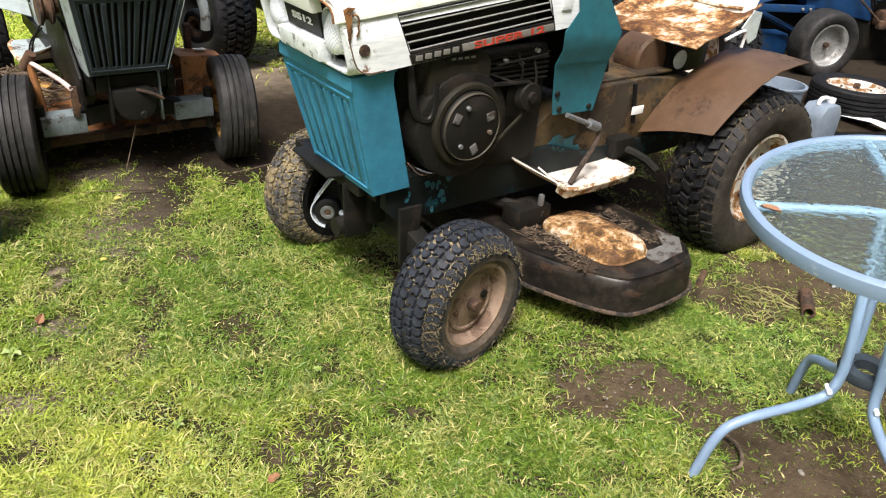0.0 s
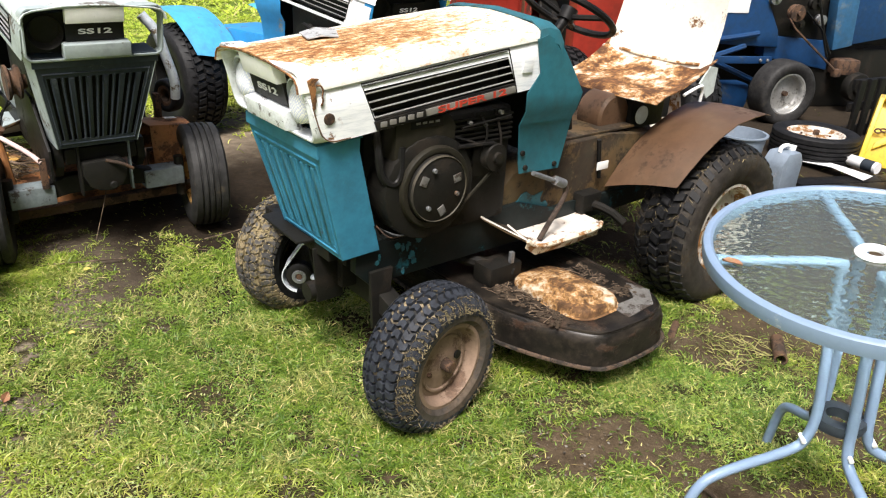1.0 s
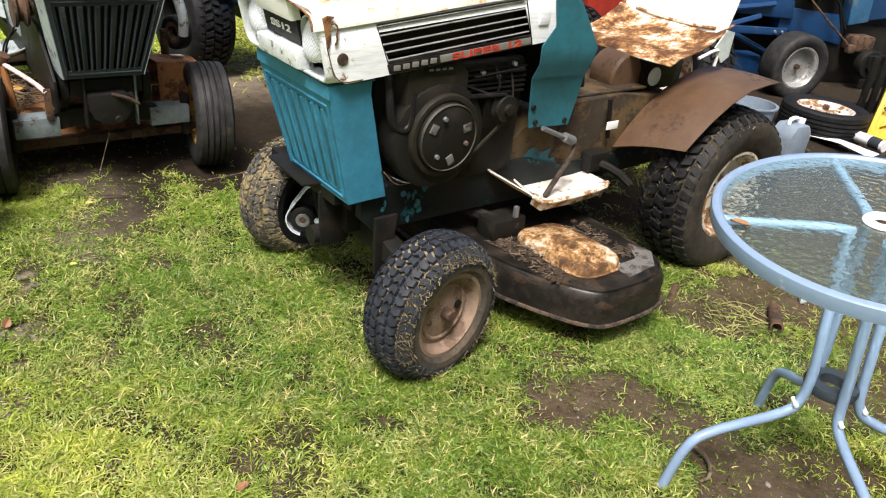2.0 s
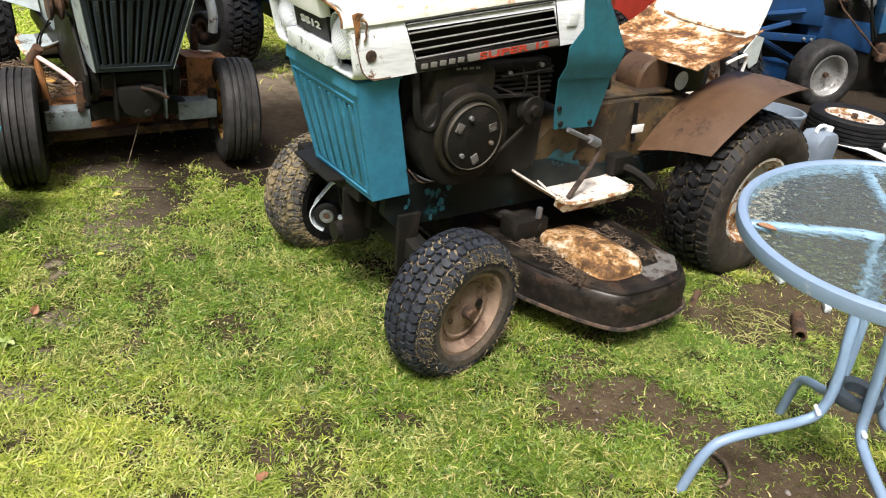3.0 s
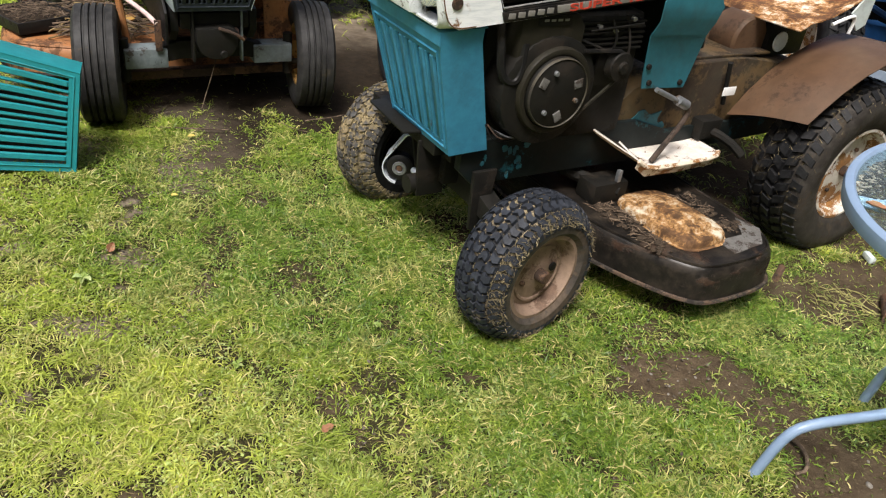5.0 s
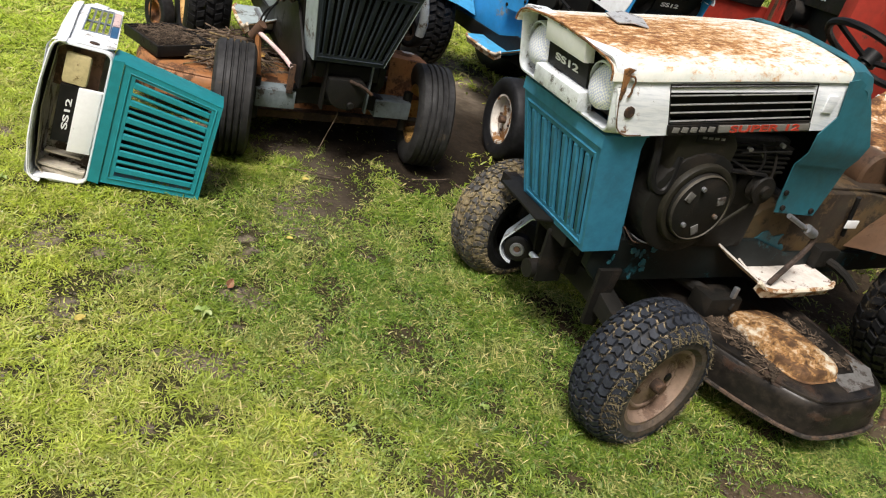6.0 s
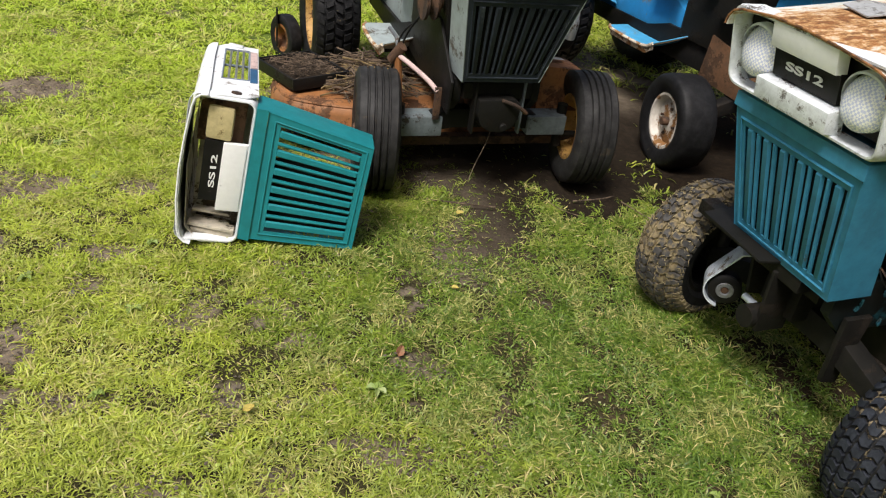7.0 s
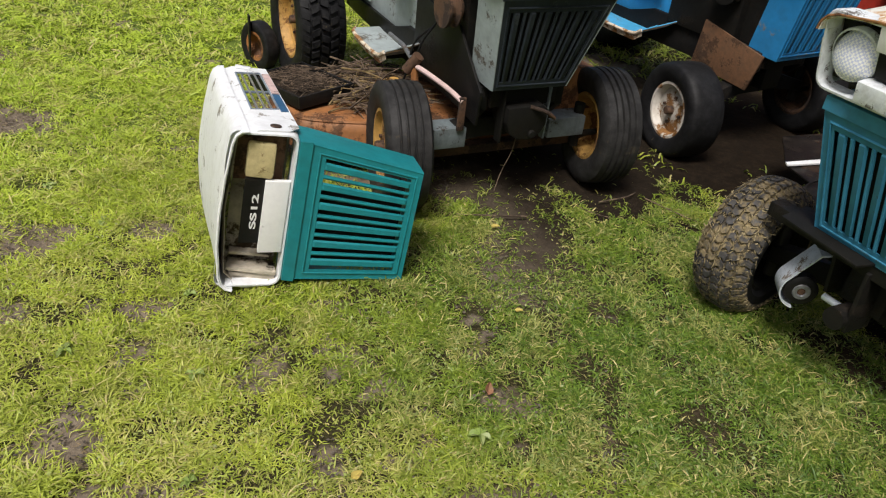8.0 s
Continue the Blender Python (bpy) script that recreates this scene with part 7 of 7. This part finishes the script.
lone("paper_sheet", sheet([[(-0.2, -0.05, 0), (-0.2, 0.05, 0.01)], [(0, -0.05, 0.02), (0, 0.05, 0.015)], [(0.2, -0.05, 0.0), (0.2, 0.05, 0.01)]], 0.002), plate_white, pose(2.13, 4.62, 0.03, 0, 0, -48), "creased white paper strip on the soil", "paper")
bd = thing("black_crate", pose(2.85, 5.75, 0.0, 0, 0, 35), "black slatted plastic crate", "crate")
for k in range(8):
    part("slat", box(-0.42 + 0.11 * k, -0.36 + 0.11 * k, -0.02, 0.0, 0.0, 0.40, 0.004), black, bd)
for z in (0.02, 0.18, 0.34):
    part("rail", box(-0.45, 0.48, 0.002, 0.025, z, z + 0.06, 0.004), black, bd)
sh = thing("dark_boards", pose(2.35, 4.35, 0.0, 0, 0, 20), "dark weathered boards lying on the ground", "boards")
for k in range(4):
    part("board", box(-0.5, 0.45 + 0.04 * k, -0.24 + 0.12 * k, -0.13 + 0.12 * k, 0.0, 0.022, 0.003), black, sh)


# ---- small things on the lawn ----
def scatter_leaf(x, y, size, turn, material, label, z=0.012, tilt=12):
    bm = bmesh.new()
    rows = []
    for i in range(5):
        f = i / 4
        w = size * 0.36 * math.sin(math.pi * (0.08 + 0.86 * f)) * (1 + 0.25 * math.sin(9 * f + x))
        rows.append([((f - 0.5) * size, -w, 0.12 * size * math.sin(3 * f)), ((f - 0.5) * size, 0, -0.05 * size), ((f - 0.5) * size, w, 0.1 * size)])
    bm = sheet(rows, 0.0008)
    return lone("leaf", bm, material, pose(x, y, z, tilt, -tilt * 0.6, turn), label, "leaf", "fallen leaves")


scatter_leaf(-1.322, 2.521, 0.027, 20, leaf_yellow, "small yellow leaf on the grass", 0.02)
scatter_leaf(-1.308, 1.353, 0.028, 60, leaf_yellow, "small yellow leaf on the grass", 0.02)
scatter_leaf(-1.119, 1.736, 0.035, 100, leaf_brown, "curled brown leaf on the grass", 0.02, 30)
scatter_leaf(-1.13, 2.09, 0.022, 10, leaf_yellow, "small yellow leaf on the grass", 0.02)
scatter_leaf(-0.265, 1.305, 0.03, 50, leaf_brown, "dry reddish leaf stalk in the grass", 0.018)
scatter_leaf(0.716, 1.614, 0.042, 160, leaf_brown, "orange-brown leaf lying on the glass", 0.693, 3)


def twig_heap(name, m, count, lx0, lx1, ly0, ly1, seed, material, label, length=(0.05, 0.22), thick=(0.0012, 0.004), lift=0.05):
    rng = random.Random(seed)
    bm = bmesh.new()
    for _ in range(count):
        x, y, a = rng.uniform(lx0, lx1), rng.uniform(ly0, ly1), rng.uniform(0, math.pi)
        ln, z = rng.uniform(*length), rng.uniform(0.004, lift) * (1 - abs(2 * (y - ly0) / (ly1 - ly0) - 1) * 0.5)
        d = Vector((math.cos(a), math.sin(a), rng.uniform(-0.15, 0.15)))
        p = Vector((x, y, z))
        bend = Vector((rng.uniform(-1, 1), rng.uniform(-1, 1), rng.uniform(0, 0.6))) * ln * 0.1
        tube([p - d * ln / 2, p + bend, p + d * ln / 2], rng.uniform(*thick), 4, bm, 0.6)
    return lone(name, bm, material, m, label, "twigs", kind="stuff")


twig_heap("dead_grass", pose(1.12, 2.40, 0.002), 160, -0.16, 0.14, -0.12, 0.14, 67, straw_pale, "pale straw lying on bare soil by the pipe", (0.02, 0.08), (0.0008, 0.002), 0.012)
DECK_TOP = GREY_AT @ pose(0, 0, 0.22)
twig_heap("twig_pile", DECK_TOP, 240, -0.66, -0.26, -0.48, -0.18, 61, twig_bark, "heap of dry twigs and stems on the orange deck", (0.08, 0.26), (0.0015, 0.0045), 0.085)
twig_heap("twig_pile", DECK_TOP, 60, -0.56, -0.26, -0.48, -0.22, 63, straw, "pale dry stalks on the orange deck", (0.10, 0.30), (0.0015, 0.0045), 0.08)
tray = thing("black_tray", DECK_TOP @ pose(-0.52, -0.60, 0.004, 2, -3, 20), "black plastic tray of soil and straw on the orange deck", "tray")
part("tray_floor", box(-0.16, 0.16, -0.12, 0.12, 0.0, 0.006, 0.002), black, tray)
for x0, x1, y0, y1 in ((-0.165, -0.155, -0.125, 0.125), (0.155, 0.165, -0.125, 0.125), (-0.155, 0.155, -0.125, -0.115), (-0.155, 0.155, 0.115, 0.125)):
    part("tray_wall", box(x0, x1, y0, y1, 0.0, 0.046, 0.003), black, tray)
rows = [[(-0.15 + 0.03 * i, -0.11 + 0.022 * j, 0.028 + 0.022 * noise.noise(Vector((i * 0.7, j * 0.7, 3.0)))) for j in range(11)] for i in range(11)]
lone("potting_soil", sheet(rows, 0.01), potting, tray.matrix_world, "dark crumbly soil filling the black tray", "soil")
twig_heap("dead_grass", tray.matrix_world @ pose(0, 0, 0.035), 260, -0.13, 0.13, -0.09, 0.09, 62, twig_bark, "dead straw on the soil of the tray", (0.02, 0.09), (0.0008, 0.002), 0.03)
gw = thing("gauge_wheel", pose(-2.78, 3.46, 0.0, 0, 0, -50), "small black mower gauge wheel on an upright bracket", "wheel")
wheel(gw, (0, 0, 0.115), 25, 1, 0.115, 0.07, 0.066, "smooth", tyre_plain, tyre_plain, orange, 0, 71)
part("bracket", prism([(-0.015, 0.07), (0.015, 0.07), (0.02, 0.26), (-0.02, 0.26)], -0.05, -0.042, "y", 0.002), black, gw)
lone("deck_pulley", revolve([(0, 0.0), (0.055, 0.0), (0.06, 0.008), (0.05, 0.014), (0.02, 0.016), (0.018, 0.03), (0, 0.03)], 28), yellow_rim, DECK_TOP @ pose(-0.40, -0.27, 0.045, 90, 0, 0), "rusty yellow pulley on the orange deck", "pulley")

# scrap on the chute by the caked wheel
lone("white_stick", prism([(-0.10, -0.012), (0.10, -0.016), (0.09, 0.014), (-0.09, 0.012)], 0.0, 0.008, "z", 0.002), plate_white, pose(-0.325, 3.215, 0.208, 0, 0, 37), "flat white scrap of plastic on the black chute", "scrap")

# twigs, pebbles, pipe
for pts, r, lab in (([(-1.47, 2.545, 0.012), (-1.33, 2.60, 0.018), (-1.24, 2.655, 0.012)], 0.0045, "straight grey twig on bare soil"),
                    ([(-1.10, 2.83, 0.01), (-1.02, 2.79, 0.015), (-0.95, 2.80, 0.01)], 0.002, "thin pale twig on mud"),
                    ([(-0.86, 3.02, 0.01), (-0.74, 2.94, 0.02), (-0.66, 2.93, 0.01)], 0.003, "broken brown twig on mud"),
                    ([(0.80, 1.71, 0.012), (0.835, 1.66, 0.016), (0.83, 1.60, 0.012), (0.80, 1.575, 0.014)], 0.006, "curved grey stick under the table"),
                    ([(-1.02, 2.90, 0.01), (-0.93, 2.97, 0.02), (-0.90, 3.05, 0.01)], 0.003, "thin pale twig on mud")):
    lone("twig", tube(pts, r, 7, taper=0.6, round_off=1), twig_bark, Matrix.Identity(4), lab, "twig", "twigs on the ground")
lone("rusty_pipe", revolve([(0.016, 0.0), (0.022, 0.0), (0.022, 0.16), (0.016, 0.16)], 20, closed=True), rust_steel, pose(1.18, 2.36, 0.028, -4, 0, -12), "short rusty pipe end on the soil", "pipe")
for (x, y, a, ln) in ((1.215, 2.80, 15, 0.07), (1.345, 2.63, -8, 0.07)):
    lone("pale_offcut", box(-0.011, 0.011, -ln * 0.4, ln * 0.4, 0.0, 0.022, 0.003), grey_white, pose(x, y, 0.004, 0, 0, a), "short pale offcut lying on the soil", "offcut", "pale offcuts")
rng = random.Random(77)
for k in range(70):
    if k < 45:
        x, y = 0.45 + 0.75 * rng.random(), 1.35 + 0.62 * rng.random()
    else:
        x, y = -2.9 + 1.0 * rng.random(), 1.2 + 1.6 * rng.random()
    s = rng.uniform(0.002, 0.0055) * (2.6 if k in (3, 9, 47) else 1)
    bm = bmesh.new()
    bmesh.ops.create_icosphere(bm, subdivisions=2, radius=s)
    for v in bm.verts:
        v.co = Vector((v.co.x * rng.uniform(1.1, 1.25), v.co.y * 0.9, v.co.z * 0.55)) * (1 + 0.25 * noise.noise(v.co * 120 + Vector((k, 0, 0))))
    z = float(ground_height(np.array([x]), np.array([y]))[0])
    lone("pebble", bm, pebble, pose(x, y, z + s * 0.2, 0, 0, rng.uniform(0, 180)), "small pale pebble in bare soil", "pebble", "pebbles")


def weed(x, y, n, size, seed):
    rg = random.Random(seed)
    w_thing = thing("weed", pose(x, y, 0.004, 0, 0, rg.uniform(0, 90)), "broad-leaved green weed among grass", "weed", "weeds")
    for k in range(n):
        a = 2 * math.pi * k / n + rg.uniform(-0.5, 0.5)
        ln, w = 0.55 * size * rg.uniform(0.5, 1.15), 0.55 * size * rg.uniform(0.2, 0.36)
        d, s = Vector((math.cos(a), math.sin(a), 0)), Vector((-math.sin(a), math.cos(a), 0))
        up = rg.uniform(0.35, 0.8)
        pr = [(0.05, 0.15, 0.01), (0.3, 0.8, 0.020 * up), (0.6, 1.0, 0.024 * up), (0.85, 0.6, 0.017 * up), (1.0, 0.05, 0.008)]
        rows = [[d * ln * f - s * w * g + Vector((0, 0, h + 0.006)), d * ln * f + Vector((0, 0, h)), d * ln * f + s * w * g + Vector((0, 0, h + 0.006))] for f, g, h in pr]
        part("leaf_blade", sheet(rows, 0.0006), clover, w_thing)


for k, (x, y, s) in enumerate(((-1.095, 1.579, 0.07), (-2.129, 1.421, 0.06), (-0.283, 1.705, 0.035), (-1.80, 1.48, 0.06), (-2.45, 1.95, 0.07), (-0.55, 1.42, 0.05), (-2.75, 2.05, 0.08), (-1.62, 1.2, 0.05), (0.25, 1.55, 0.035), (-0.75, 1.75, 0.04), (-2.0, 1.75, 0.05))):
    weed(x, y, 5, s * 0.8, 90 + k)


# dried cuttings and clods on the scorched deck, and matted on the front tyre's shoulder
TEAL_DECK = TEAL_AT @ pose(0, 0, 0.217)
twig_heap("dead_grass", TEAL_DECK, 90, -0.46, -0.34, 0.24, 0.52, 331, twig_bark, "dead grass cuttings on the scorched mower deck", (0.015, 0.05), (0.0008, 0.002), 0.016)
twig_heap("dead_grass", TEAL_DECK, 60, -0.74, -0.66, 0.28, 0.52, 333, twig_bark, "dead grass cuttings on the scorched mower deck", (0.015, 0.05), (0.0008, 0.002), 0.014)
rng = random.Random(337)
bm = bmesh.new()
for k in range(150):
    x, y = (rng.uniform(-0.44, -0.36), rng.uniform(0.22, 0.56)) if k < 100 else (rng.uniform(-0.76, -0.665), rng.uniform(0.24, 0.54))
    s = rng.uniform(0.004, 0.012) * (1.5 if k % 17 == 0 else 1)
    for v in bmesh.ops.create_icosphere(bm, subdivisions=1, radius=s)["verts"]:
        c = v.co * (1 + 0.5 * noise.noise(v.co * 200 + Vector((k, 0, 0))))
        v.co = Vector((x + c.x * 1.2, y + c.y, 0.001 + c.z * 0.6))
lone("soil_clods", bm, clod_dark, TEAL_DECK, "dark clods of soil on the scorched mower deck", "soil", kind="stuff")
rng = random.Random(341)
bm = bmesh.new()
for k in range(1100):
    a = rng.choice((0.4, 0.75, 1.3, 2.1, 2.6, 3.3, 4.4, 5.6)) + rng.gauss(0, 0.16)
    y = rng.uniform(0.060, 0.089)
    r = 0.206 - 0.27 * 0.185 * (y / 0.0925) ** 3 + rng.uniform(0.0, 0.009)
    rad, tan = Vector((math.cos(a), 0, math.sin(a))), Vector((-math.sin(a), 0, math.cos(a)))
    d = (tan * rng.uniform(-1, 1) + Vector((0, rng.uniform(-0.8, 1), 0)) + rad * rng.uniform(-0.35, 0.4)).normalized()
    c, ln, w = rad * r + Vector((0, y, 0)), rng.uniform(0.012, 0.034), rng.uniform(0.0006, 0.0014)
    s = d.cross(rad)
    bm.faces.new([bm.verts.new(p) for p in (c - d * ln / 2 - s * w, c - d * ln / 2 + s * w, c + s * w + rad * 0.003, c + d * ln / 2, c - s * w + rad * 0.003)])
tagged(part("matted_grass", bm, hay, front, "matted dry grass on the tyre shoulder", flat=True), kind="stuff")

# straw, clover and crumbs among the grass
def patch_bits(name, count, size, thin, seed, material, label, category, cell, level, flatness, on_soil=False):
    """Small flat leaves or stalks, gathered in patches by a noise of that cell size."""
    rs = np.random.RandomState(seed)
    x, y = rs.uniform(-3.4, 1.5, count), rs.uniform(0.85, 3.2, count)
    ok = value_noise(x, y, cell, seed + 2) * 0.7 + value_noise(x, y, cell * 0.3, seed + 3) * 0.3 > level
    bare = bareness(x, y)
    if on_soil:
        ok &= (rs.rand(count) < (bare - 0.15) * 0.9) & (np.hypot(x + 0.55, y - 3.3) > 1.15) & (x < 0.1 + 0.9 * rs.rand(count) ** 4)
    else:
        ok &= rs.rand(count) > bare * 1.3
    x, y = x[ok], y[ok]
    n = len(x)
    a = rs.uniform(0, 2 * np.pi, n)
    ln = size * rs.uniform(0.5, 1.3, n)
    w = ln * thin * rs.uniform(0.7, 1.3, n)
    tilt = rs.uniform(-flatness, flatness, n)
    z = ground_height(x, y) + rs.uniform(0.004, 0.016, n)
    d = np.stack((np.cos(a) * np.cos(tilt), np.sin(a) * np.cos(tilt), np.sin(tilt)), -1)
    s = np.stack((-np.sin(a), np.cos(a), rs.uniform(-0.4, 0.4, n)), -1)
    c = np.stack((x, y, z), -1)
    pts = np.stack((c - d * ln[:, None] / 2, c + s * w[:, None] / 2 + d * ln[:, None] * 0.1, c + d * ln[:, None] / 2, c - s * w[:, None] / 2 + d * ln[:, None] * 0.1), 1)
    m = bpy.data.meshes.new(name)
    idx4 = np.arange(n * 4).reshape(n, 4)
    m.from_pydata(pts.reshape(-1, 3).tolist(), [], idx4.tolist())
    m.materials.append(material)
    return tagged(new(name, m), label, category, kind="stuff")


patch_bits("clover", 80000, 0.0085, 0.7, 301, clover, "small clover leaves all through the lawn", "clover", 0.22, 0.43, 0.6)
patch_bits("cut_straw", 60000, 0.02, 0.05, 305, straw_pale, "dry cut stalks scattered in the lawn", "straw", 0.3, 0.36, 0.25)
patch_bits("soil_crumbs", 90000, 0.009, 0.9, 311, clod, "dry crumbs of soil on the bare patches", "soil", 0.12, 0.30, 0.7, True)
patch_bits("dead_stalks", 16000, 0.035, 0.06, 315, straw, "dead stalks lying on bare soil", "straw", 0.2, 0.40, 0.15, True)
